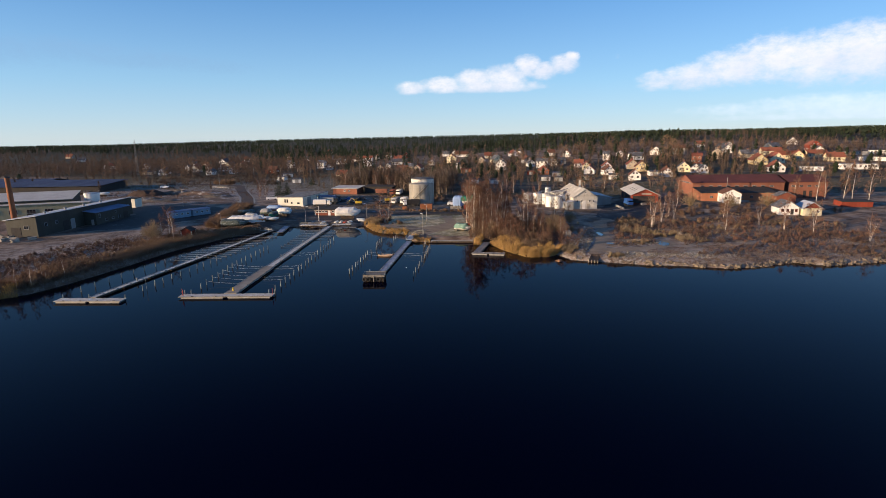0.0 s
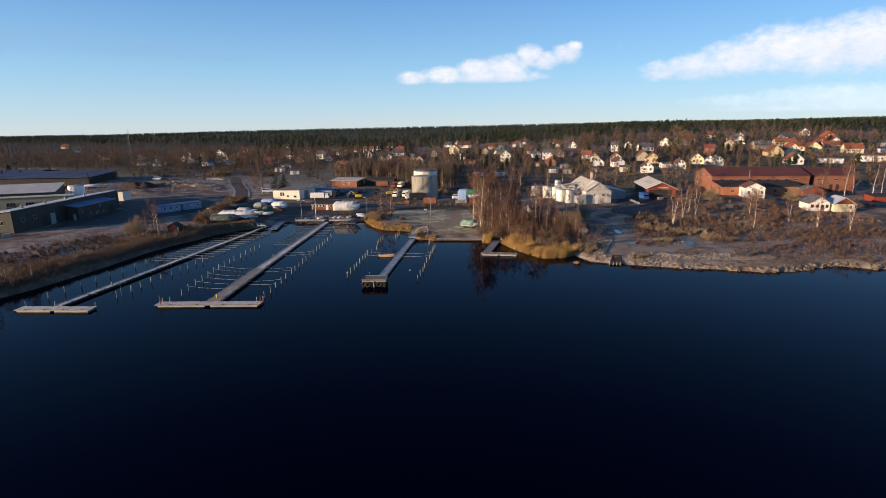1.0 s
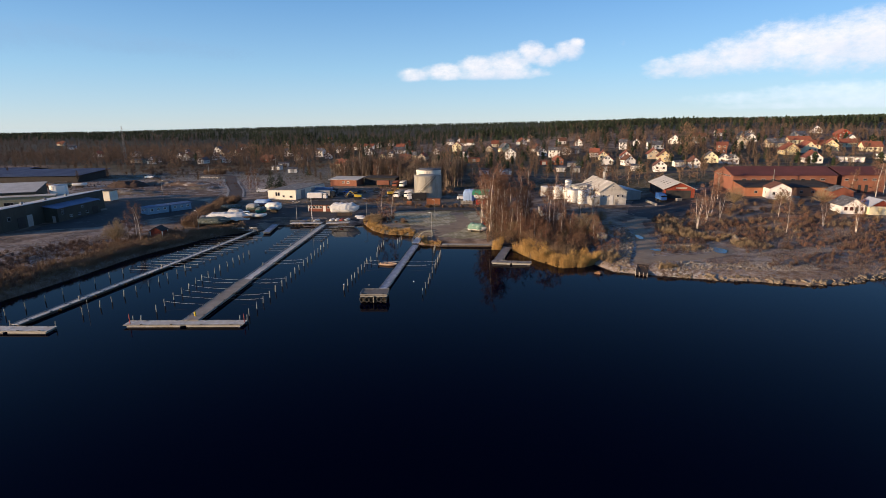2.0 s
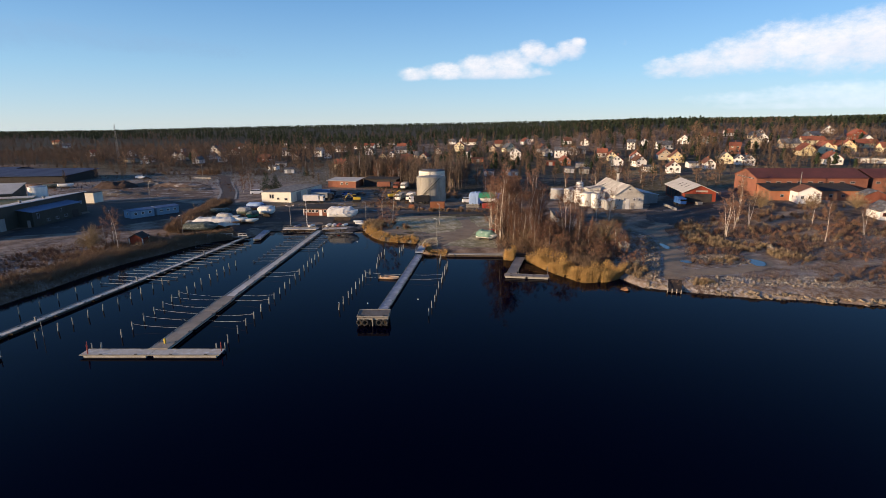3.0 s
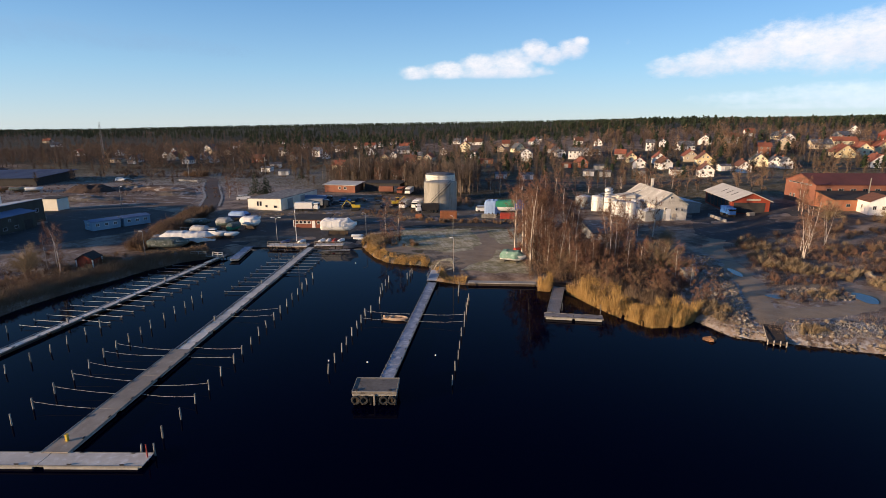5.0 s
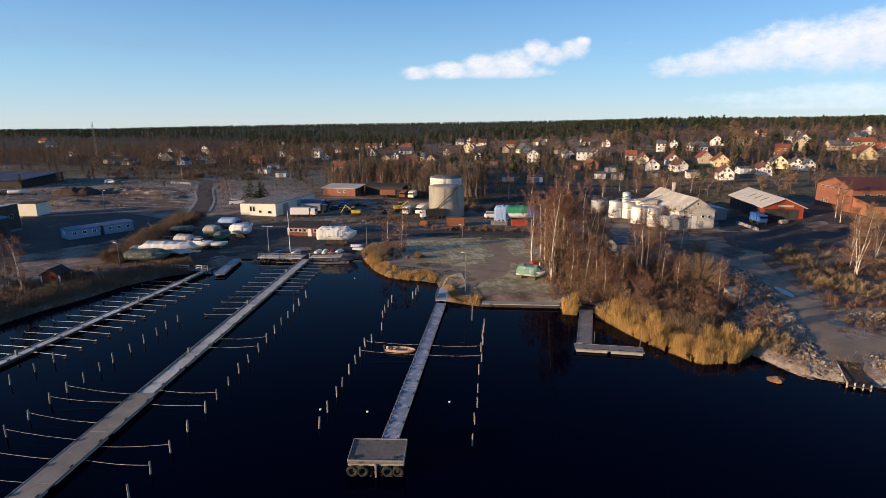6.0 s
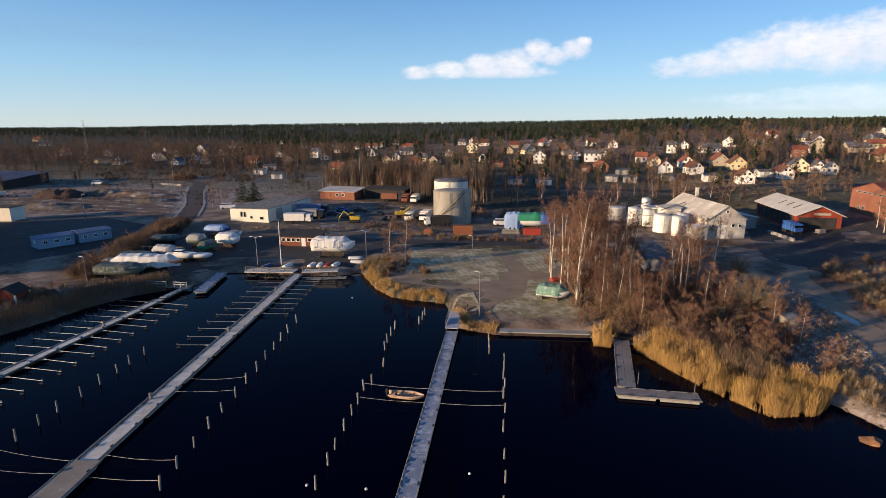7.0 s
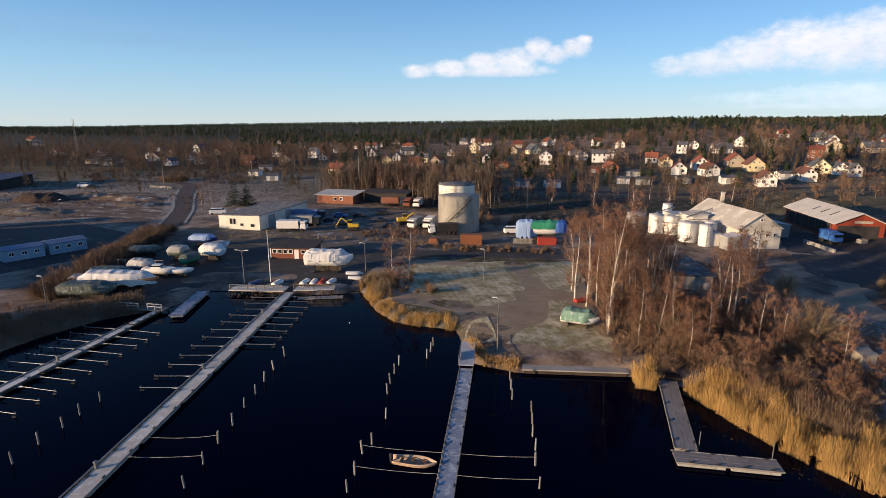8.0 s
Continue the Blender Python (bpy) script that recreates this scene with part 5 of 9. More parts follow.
def gangway():
    g = thing("gangway", (-26.1, 158.0, 0), 90, "galvanised gangway with side rails from the walkway to the shore", "gangway")
    bm = B()
    box(bm, (3.4, 0, 1.05), (7.2, 1.9, 0.09), bevel=0.02)
    part("deck", bm, "tin", g)
    for s in (-1, 1):
        bm = B()
        for x in (0, 1.7, 3.4, 5.1, 6.8):
            beam(bm, (x, s * 0.95, 1.0), (x, s * 0.95, 2.1), 0.035, 0.035, 6)
        beam(bm, (0, s * 0.95, 2.1), (6.8, s * 0.95, 2.1), 0.035, 0.035, 6)
        beam(bm, (0, s * 0.95, 1.6), (6.8, s * 0.95, 1.6), 0.03, 0.03, 6)
        part("side_rail", bm, "galv", g)
    bm = B()
    for s in (-1, 1):
        box(bm, (1.4, s * 0.98, 1.55), (0.06, 0.08, 1.1))
    box(bm, (2.1, 0.97, 1.6), (2.6, 0.03, 0.95))
    part("gate_panel", bm, "galv", g)
    bm = B()
    for x in (0.3, 3.4, 6.4):
        for s in (-1, 1):
            beam(bm, (x, s * 0.8, -1.5), (x, s * 0.8, 1.0), 0.1, 0.1, 8)
    part("pile", bm, "darkwood", g)


gangway()


def jetty_post(x, y, h=2.0):
    p = part("jetty_post", beam(B(), (0, 0, -1.5), (0, 0, h), 0.05, 0.045, 6), "galv")
    p.location = (x, y, 0)
    tagged(p, "thin upright steel pole at the jetty", "pole", "poles at the jetty")


jetty_post(2.9, 143.0, 2.4)
jetty_post(-2.9, 144.6, 1.9)
jetty_post(-75.6, 104.5, 2.6)
for x, y in ((-64.0, 100.2), (-62.8, 100.4), (-45.2, 102.1), (-46.5, 102.0), (-88.0, 95.8), (-82.9, 96.6), (-75.0, 96.8)):
    p = new("pier_post", post_meshes[int(abs(x * 7)) % 5])
    p.matrix_basis = pose(x, y, 0)
    tagged(p, "short weathered timber post guiding the pier", "post", "pier posts")


for x, y in ((-64.2, 99.6), (-63.4, 98.6), (-45.3, 101.2)):
    p = part("marker_post", beam(B(), (0, 0, -0.5), (0, 0, 1.7), 0.07, 0.06, 8), "hullred")
    p.location = (x, y, 0.1)
    tagged(p, "short red marker post at the pier's end", "marker post", "marker posts")


def pedestal(x, y, z, mat="galv"):
    bm = B()
    box(bm, (0, 0, 0.33), (0.26, 0.26, 0.66), bevel=0.03)
    box(bm, (0, 0, 0.70), (0.34, 0.34, 0.08), bevel=0.03)
    p = part("service_pedestal", bm, mat)
    p.location = (x, y, z)
    tagged(p, "small power pedestal on the pier", "power pedestal", "power pedestals")


for f in (0.18, 0.5, 0.82):
    pedestal(B1[0] + (B2[0] - B1[0]) * f - 0.7, B1[1] + (B2[1] - B1[1]) * f, 0.5)
    pedestal(A0[0] + (A1[0] - A0[0]) * f, A0[1] + (A1[1] - A0[1]) * f, 0.5)
pedestal(-54.6, 102.6, 0.6, "caryellow")


def street_lamp(x, y, h, arm=0.0, rz=0.0, label="slim grey street lamp on a straight pole", double=False):
    s = thing("street_lamp", (x, y, gz(x, y)), rz, label, "street lamp", "street lamps")
    part("pole", beam(B(), (0, 0, -0.3), (0, 0, h), 0.09, 0.055, 8), "galv", s)
    for k in ((1, -1) if double else (1,)):
        bm = B()
        if arm:
            beam(bm, (0, 0, h - 0.05), (arm * k, 0, h + 0.12), 0.04, 0.035, 6)
        box(bm, (arm * k + 0.22 * k, 0, h + 0.13), (0.6, 0.24, 0.13), bevel=0.03)
        part("lamp_head", bm, "white", s)


street_lamp(-69.8, 187.8, 6.2, 0.8, 0, "grey twin-armed lamp on a pole at the quay", True)
street_lamp(-48.6, 195.8, 6.0, 0.5, 200)
street_lamp(-25.2, 193.0, 6.0, 0.3, 180)
street_lamp(-22.3, 162.6, 7.2, 0.3, 180)
street_lamp(-92.0, 168.0, 6.0, 0.3, 180)
street_lamp(-143.6, 229.5, 8.0, 0.5, 0)


def flagpole(x, y, h, label, r=0.1):
    f = thing("flagpole", (x, y, gz(x, y)), 0, label, "flagpole")
    part("pole", beam(B(), (0, 0, -0.3), (0, 0, h), r, r * 0.55, 8), "white", f)
    part("finial", lathe(B(), [(0, h), (0.14, h + 0.08), (0.14, h + 0.2), (0, h + 0.28)], 8), "caryellow", f)


flagpole(-65.0, 188.6, 9.6, "tall white flagpole on the quay")


def boat_ramp():
    """A short ramp down to the lake at the end of the track."""
    r = thing("boat_ramp", (26.3, 137.0, 0), -107, "worn timber ramp with pale posts at the lake's edge", "ramp")
    bm = B()
    slab(bm, [(-2.6, -1.2, 1.25), (2.6, -1.2, 0.4), (2.6, 1.2, 0.4), (-2.6, 1.2, 1.25)], 0.2)
    part("deck", bm, "darkwood", r)
    for x, y in ((2.5, -1.15), (2.5, -0.4), (2.5, 0.4), (2.5, 1.15), (0.6, -1.25), (-1.2, -1.25)):
        part("post", beam(B(), (x, y, -1.2), (x, y, 1.0 - 0.1 * x), 0.11, 0.1, 7), "silverboard", r)
    part("rail", beam(B(), (2.6, -1.27, 0.8), (-1.5, -1.27, 1.2), 0.06, 0.06, 6), "silverboard", r)


boat_ramp()

# ---------------------------------------------------------------- buildings
def wall_mesh(w, d, h, roof, rise, mat):
    """The walls, up to the roof. roof: y (gables front and back), x (gables at the sides), mono (rising to +x), monoy (rising to +y), flat."""
    bm = B()
    if roof in ("y", "mono"):
        top = [(w, h + (rise if roof == "mono" else 0)), (w / 2, h + rise), (0, h)] if roof == "y" else [(w, h + rise), (0, h)]
        pr = [(0, -1.2), (w, -1.2)] + top
        rows = [[bm.verts.new((x, y, z)) for x, z in pr] for y in (0, d)]
    else:
        top = {"x": [(d, h), (d / 2, h + rise), (0, h)], "monoy": [(d, h + rise), (0, h)], "flat": [(d, h), (0, h)]}[roof]
        pr = [(0, -1.2), (d, -1.2)] + top
        rows = [[bm.verts.new((x, y, z)) for y, z in pr] for x in (0, w)]
    n = len(pr)
    bm.faces.new(rows[0])
    bm.faces.new(rows[1][::-1])
    for i in range(n):
        bm.faces.new((rows[0][i], rows[1][i], rows[1][(i + 1) % n], rows[0][(i + 1) % n]))
    bmesh.ops.recalc_face_normals(bm, faces=bm.faces[:])
    return mesh_of(bm, mat, "wall")


def roof_mesh(w, d, h, roof, rise, over, mat, t=0.18):
    bm = B()
    if roof == "y":
        s = rise / (w / 2)
        for a in (0, 1):
            e, m = (-over, w / 2) if a == 0 else (w + over, w / 2)
            slab(bm, [(e, -over, h - over * s + t), (m, -over, h + rise + t), (m, d + over, h + rise + t), (e, d + over, h - over * s + t)], t)
    elif roof == "x":
        s = rise / (d / 2)
        for a in (0, 1):
            e, m = (-over, d / 2) if a == 0 else (d + over, d / 2)
            slab(bm, [(-over, e, h - over * s + t), (-over, m, h + rise + t), (w + over, m, h + rise + t), (w + over, e, h - over * s + t)], t)
    elif roof == "mono":
        slab(bm, [(-over, -over, h - over * rise / w + t), (w + over, -over, h + rise + over * rise / w + t), (w + over, d + over, h + rise + over * rise / w + t), (-over, d + over, h - over * rise / w + t)], t)
    else:
        r = rise if roof == "monoy" else 0
        slab(bm, [(-over, -over, h + t), (w + over, -over, h + t), (w + over, d + over, h + r + t), (-over, d + over, h + r + t)], t)
    return mesh_of(bm, mat, "roof")


WINDOWS = {}


def window_meshes(w, h, frame_mat, bars=1):
    key = (round(w, 2), round(h, 2), frame_mat, bars)
    if key not in WINDOWS:
        bm = B()
        f = 0.10
        for s in (-1, 1):
            box(bm, (s * (w / 2 - f / 2), -0.03, 0), (f, 0.10, h))
            box(bm, (0, -0.03, s * (h / 2 - f / 2)), (w - 2 * f, 0.10, f))
        for k in range(bars):
            box(bm, (-w / 2 + w * (k + 1) / (bars + 1), -0.02, 0), (0.06, 0.06, h - 2 * f))
        fr = mesh_of(bm, frame_mat, "window_frame")
        bm = B()
        box(bm, (0, 0.0, 0), (w - 2 * f, 0.03, h - 2 * f))
        WINDOWS[key] = fr, mesh_of(bm, "glass", "pane")
    return WINDOWS[key]


def on_face(face, u, z, w, d, out=0.03):
    """The place and heading of something on a wall: u runs along it from its left end, seen from outside."""
    return {"f": pose(u, -out, z), "b": pose(w - u, d + out, z, 0, 0, 180), "l": pose(-out, d - u, z, 0, 0, -90), "r": pose(w + out, u, z, 0, 0, 90)}[face]


def building(name, x, y, rz, w, d, h, roof, rise, wall, roof_mat, label, category, group="", windows=(), doors=(), over=0.4, chimney=None, frame_mat="white", z=None, trim=None):
    """A house with its front left corner at x, y. windows: (face, u, height of the middle, width, height, bars); doors: (face, u, width, height, material)."""
    c, s = math.cos(radians(rz)), math.sin(radians(rz))
    if z is None:
        z = gz(x + c * w / 2 - s * d / 2, y + s * w / 2 + c * d / 2)
    b = thing(name, (x, y, z), rz, label, category, group)
    part("wall", wall_mesh(w, d, h, roof, rise, wall), wall, b)
    r = part("roof", roof_mesh(w, d, h, roof, rise, over, roof_mat), roof_mat, b)
    for face, u, zc, ww, hh, bars in windows:
        fr, pane = window_meshes(ww, hh, frame_mat, bars)
        f = part("window", fr, frame_mat, b)
        f.matrix_basis = on_face(face, u, zc, w, d)
        part("pane", pane, "glass", f)
    for face, u, ww, hh, mat in doors:
        bm = B()
        box(bm, (0, 0, hh / 2), (ww, 0.09, hh), bevel=0.015)
        part("door", bm, mat, b).matrix_basis = on_face(face, u, 0, w, d)
    if trim:
        for i, j in ((0, 0), (w, 0), (w, d), (0, d)):
            part("corner_board", box(B(), (i, j, h / 2 - 0.3), (0.22, 0.22, h + 0.5)), trim, b)
    if chimney:
        cx, cy, ch = chimney
        bm = B()
        box(bm, (cx, cy, h + rise * 0.5 + ch / 2), (0.7, 0.7, ch + rise), bevel=0.03)
        box(bm, (cx, cy, h + rise + ch + 0.03), (0.85, 0.85, 0.12), bevel=0.02)
        part("chimney", bm, "brick", r)
    return b


# the boat workshop
building("workshop", -100.3, 234.6, -8, 12.8, 26, 3.7, "mono", 0.3, "cream", "feltroof", "cream panelled workshop hall with frosted flat roof", "workshop",
         windows=[("f", 3.9, 2.2, 0.8, 1.6, 0), ("f", 5.0, 2.2, 0.8, 1.6, 0), ("f", 7.2, 1.4, 0.9, 0.8, 0), ("f", 10.6, 1.3, 1.3, 0.9, 0)], doors=[("r", 6, 3.5, 3.5, "grey"), ("r", 15, 3.5, 3.5, "grey")], over=0.15, frame_mat="grey")
# the club house
building("clubhouse", -72.0, 204.6, 1, 9.4, 5.5, 2.35, "monoy", 0.5, "dullred", "darkroof_and_shade", "low red boat club house with dark flat roof", "club house",
         windows=[("f", u, 1.6, 1.0, 0.9, 0) for u in (0.9, 2.1, 3.3, 4.5, 7.3)], doors=[("f", 5.8, 1.0, 2.05, "white"), ("f", 8.5, 1.0, 2.05, "white")], over=0.55, trim="white")
# the red boat hut by the outer pier
building("boat_hut", -100.95, 158.9, 8, 3.3, 3.2, 1.75, "y", 1.0, "red", "darkroof_and_shade", "small red boat hut with white corner boards", "hut",
         doors=[("f", 1.6, 1.0, 1.6, "red")], over=0.25, trim="white")
# the grey barn and its back hall
building("barn", 32.4, 224.3, 9.6, 10.2, 17, 4.9, "y", 3.4, "render", "barnroof", "old rendered barn with grey gable and frosted roof", "barn",
         windows=[("f", 1.6, 3.4, 0.7, 0.9, 0), ("f", 3.6, 3.5, 0.8, 1.0, 1), ("f", 6.9, 3.4, 0.9, 0.9, 0), ("f", 5.1, 6.9, 0.8, 0.6, 0), ("f", 8.6, 3.3, 0.7, 0.9, 0), ("r", 5, 3.2, 0.9, 0.9, 0), ("r", 11, 3.2, 0.9, 0.9, 0)],
         doors=[("f", 4.5, 1.4, 3.6, "white"), ("f", 3.4, 0.9, 2.0, "grey"), ("f", 6.4, 1.2, 2.1, "silverboard")], over=0.3)
building("barn_hall", 29.5, 241.6, 9.6, 10.4, 5.5, 5.1, "y", 3.5, "render", "barnroof", "large pale hall behind the barn with frosted roof", "hall",
         windows=[("f", 3.5, 4.3, 1.2, 1.0, 1)], over=0.4, frame_mat="grey")
building("lean_to", 43.5, 237.8, 9.6, 7.5, 20, 4.6, "mono", -1.3, "grey", "tin", "lean-to shed with frosted roof along the barn", "shed", over=0.3)
# round brick stack at the hall
st = thing("chimney_stack", (38.8, 252.0, 1.3), 0, "pale square chimney stack beside the barn hall", "chimney")
part("shaft", box(B(), (0, 0, 4.9), (0.85, 0.85, 9.8), bevel=0.05), "render", st)
part("cap", box(B(), (0, 0, 9.85), (1.05, 1.05, 0.25), bevel=0.04), "concrete", st)

# the red machine shed, its openings drawn as dark sheets on the walls
def machine_shed():
    b = building("machine_shed", 58.0, 233.0, -3.2, 10.8, 26, 3.8, "y", 2.4, "red", "frostroof", "long red machine shed with frosted roof, its open front a dark sheet", "shed", doors=[], over=0.7)
    # dark sheets on solid walls stand in for the shade inside the openings
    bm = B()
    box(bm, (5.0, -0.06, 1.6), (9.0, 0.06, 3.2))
    part("gateway", bm, "darkroof_and_shade", b, "dark sheet standing for the shaded open front")
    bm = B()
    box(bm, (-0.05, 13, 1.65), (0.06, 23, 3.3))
    part("open_bay", bm, "darkroof_and_shade", b, "dark sheet standing for the shaded bays along the side")
    for u in range(7):
        part("bay_post", box(B(), (-0.1, 1.8 + u * 3.6, 1.8), (0.2, 0.22, 3.6)), "dullred", b)
    bm = B()
    box(bm, (6.0, -0.09, 4.1), (4.0, 0.06, 0.6), bevel=0.02)
    part("sign_board", bm, "silverboard", b)
    for u in (6, 10.5, 15):
        bm = B()
        slab(bm, [(1.6, u + 0.1, 4.75), (3.7, u + 0.1, 5.68), (3.7, u + 0.55, 5.68), (1.6, u + 0.55, 4.75)], 0.05)
        part("skylight", bm, "darkroof_and_shade", b)


machine_shed()
# long brick hall with its lean-to, and the house before it
HALL_W, WING_W = 38.0, 16.0
building("brick_hall", 84.6, 238.6, 2, HALL_W, 17, 6.9, "x", 2.7, "brick", "redroof", "long two-storey brick factory hall with rusty red roof", "factory hall",
         windows=[("f", 4 + 3.6 * i, 5.4, 1.6, 0.7, 1) for i in range(9)] + [("f", 18 + 5 * i, 2.2, 1.2, 1.5, 1) for i in range(4)] + [("l", 4, 2.2, 0.9, 1.2, 1), ("l", 6, 2.2, 0.9, 1.2, 1)] + [("l", 3 + 2.2 * i, 6.6, 1.8, 0.45, 0) for i in range(6)],
         doors=[("f", 34.5, 2.4, 3.4, "darkroof_and_shade")], over=0.35, frame_mat="grey", z=4.0)
building("brick_hall", 84.6 + HALL_W + 2.4, 241.5, 2, WING_W, 15, 6.9, "x", 2.5, "brick", "redroof", "brick factory wing with rusty red roof", "factory hall",
         windows=[("f", 2 + 3.3 * i, 5.2, 1.5, 0.8, 1) for i in range(4)], doors=[("f", 7, 1.2, 3.2, "darkroof_and_shade"), ("f", 9.5, 1.2, 3.2, "darkroof_and_shade")], over=0.35, frame_mat="grey", z=4.0)
building("lean_to", 85.2, 229.2, 2, 30, 9.2, 3.6, "monoy", 1.5, "orangebrick", "darkroof_and_shade", "orange brick lean-to along the factory hall", "lean-to",
         windows=[("f", 4 + 4 * i, 2.0, 1.2, 1.0, 1) for i in range(6)], over=0.3, frame_mat="grey", z=3.9)
building("old_house", 91.0, 223.0, -6, 7.0, 6.6, 3.8, "y", 1.8, "white", "tilebrown", "worn white house with brown roof before the factory", "house",
         windows=[("f", 1.4, 2, 1.0, 1.2, 1), ("f", 3.7, 2, 1.0, 1.2, 1), ("f", 6, 2, 1.0, 1.2, 1), ("l", 3, 2, 1, 1.2, 1)], over=0.35)
building("outbuilding", 112.5, 224.5, -4, 7.0, 5.0, 2.6, "y", 1.6, "dullred", "tilegrey", "small dull red outbuilding by the factory", "outbuilding", over=0.3)
# two cottages near the shore
building("cottage", 100.8, 198.2, -4, 6.4, 6.8, 2.6, "y", 2.1, "white", "tilegrey", "white cottage with grey sheet roof among birches", "cottage",
         windows=[("f", 1.1, 1.5, 0.9, 1.1, 1), ("f", 2.7, 1.5, 0.9, 1.1, 1), ("f", 5.5, 1.5, 0.8, 1.1, 1)], doors=[("f", 4.2, 1.0, 2.0, "darkroof_and_shade")], over=0.5, frame_mat="dullred")
building("cottage", 108.0, 197.0, -4, 6.2, 6.6, 2.5, "y", 2.0, "paleyellow", "tin", "small yellow cottage with red gable and grey roof", "cottage",
         windows=[("f", 4.9, 1.4, 0.9, 1.1, 1)], doors=[("f", 2.9, 1.2, 2.0, "yellow")], over=0.5, frame_mat="white")
gb = part("gable_panel", mesh_of(slab(B(), [(0, 0, 0), (6.2, 0, 0), (3.1, 0.001, 1.98)], 0.06), "red"), "red")
gb.matrix_basis = pose(107.98, 196.92, gz(111, 200) + 2.5, 0, 0, -4)
gb.name = "gable_board"
tagged(gb, "red boarded gable panel on the yellow cottage", "boarding", kind="structure")
building("red_store", 131.4, 214.9, -4, 10.6, 6, 1.75, "monoy", 0.4, "red", "darkroof_and_shade", "low red store building behind birches", "store", over=0.3)

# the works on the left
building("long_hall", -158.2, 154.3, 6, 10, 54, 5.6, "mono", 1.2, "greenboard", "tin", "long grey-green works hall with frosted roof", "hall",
         windows=[("r", u, 3.6, 1.3, 1.2, 1) for u in (4, 9, 48, 51)] + [("f", 6.5, 3.2, 1.6, 1.2, 1)], doors=[("r", 17, 2.2, 3.6, "grey"), ("r", 13.5, 3.0, 3.4, "darkroof_and_shade"), ("f", 3.0, 3.2, 3.2, "darkroof_and_shade")], over=0.5, frame_mat="grey")
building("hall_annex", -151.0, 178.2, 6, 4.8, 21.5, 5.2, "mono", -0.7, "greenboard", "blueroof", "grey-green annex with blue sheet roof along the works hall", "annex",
         windows=[("r", u, 1.3, 1.4, 0.9, 1) for u in (6, 10, 14)] + [("r", 2.2, 3.2, 1.0, 1.6, 1), ("r", 12, 3.4, 0.8, 0.8, 0)], doors=[("r", 18.5, 3.0, 2.6, "darkroof_and_shade"), ("f", 3.4, 1.0, 2.1, "grey")], over=0.35, frame_mat="grey")
# dark wall colour carries the shade on this hall's right end
building("works_hall", -221, 176, 26, 53.5, 13, 7.2, "monoy", 2.3, "greenboard", "frostroof", "broad works hall with walls darkened for shade and pale frosted roof", "hall", over=0.4)
building("low_works", -219.7, 173.5, 26, 60, 2.7, 5.9, "monoy", 0.2, "olivepanel", "frostroof", "low olive-cream works building with frosted roof edge and dark bays", "works",
         windows=[("f", 4 + 6.0 * i, 3.2, 3.0, 1.7, 2) for i in range(9)], doors=[("f", 40, 3.2, 3.4, "darkroof_and_shade")], over=0.5, frame_mat="grey")
for k in range(4):
    v = part("roof_vent", lathe(B(), [(0.35, -0.4), (0.35, 0.7), (0.55, 0.75), (0.5, 1.0), (0, 1.1)], 12), "galv")
    v.location = (-152.6 - 1.05 * k, 164 + 10 * k, 1.3 + 6.35)
    tagged(v, "small grey vent on the works hall's roof", "vent", "roof vents")
# solid dark walls here stand in for the shade inside open bays
building("open_shed", -330, 279, 9, 95, 30, 3.8, "monoy", 1.4, "darkroof_and_shade", "deepblueroof", "wide storage shed with frosted blue roof and dark walls for shaded bays", "shed", over=1.5)
building("open_shed", -352, 306, 9, 62, 22, 4.0, "x", 1.6, "darkroof_and_shade", "deepblueroof", "storage shed with a ridged blue roof behind the open one", "shed", over=0.8)
building("transformer_hut", -170.8, 225.6, 5, 6.0, 5.5, 4.1, "flat", 0, "cream", "darkroof_and_shade", "square cream transformer building with dark roof", "transformer hut", over=0.35)
st = thing("chimney_stack", (-163.5, 163, 1.3), 0, "tall rusty brown steel chimney at the works", "chimney")
part("shaft", beam(B(), (0, 0, 0), (0, 0, 19), 0.95, 0.75, 16), "rust", st)
part("collar", lathe(B(), [(0.8, 18.7), (0.92, 18.8), (0.92, 19.1), (0.8, 19.2), (0.6, 19.2)], 16), "steeldark", st)
for cx, cy, lab in ((-126.2, 194.4, "first"), (-122.0, 201.6, "second")):
    building("site_cabin", cx, cy, 60, 7.4, 5.0, 2.4, "x", 0.35, "shadebluewall", "blueroof", "blue site cabin with walls deepened for shade and frosted roof", "cabin", "site cabins",
             windows=[("f", 1.4 + 2.3 * i, 1.5, 1.0, 0.85, 1) for i in range(3)] + [("l", 2.5, 1.5, 0.9, 0.85, 1)], over=0.2)
# the depot behind the workshop
building("depot", -88.5, 281, -8, 14, 9, 3.0, "monoy", 0.7, "brick", "frostroof", "low brick depot with pale flat roof", "depot",
         windows=[("f", 7, 1.8, 1.2, 1.1, 1), ("f", 9.5, 1.8, 1.2, 1.1, 1)], doors=[("f", 3, 2.6, 2.6, "brick")], over=0.8, frame_mat="white")
# a closed box: its dark walls imitate a shaded open front
building("depot", -72, 285, -8, 16, 7, 3.4, "monoy", 0.4, "darkroof_and_shade", "darkroof_and_shade", "depot shed with the shade of its open front painted as dark walls", "shed", over=0.8)
building("pump_house", 9.6, 191.6, 3, 5.6, 15, 2.5, "monoy", 0.4, "concrete", "tilegrey", "small concrete pump house with frosted roof among birches", "pump house", over=0.35)
building("hide", 21.6, 161.8, 12, 1.9, 1.6, 1.5, "monoy", 0.3, "greywood", "greywood", "weathered timber shelter in the scrub", "shelter", over=0.15)


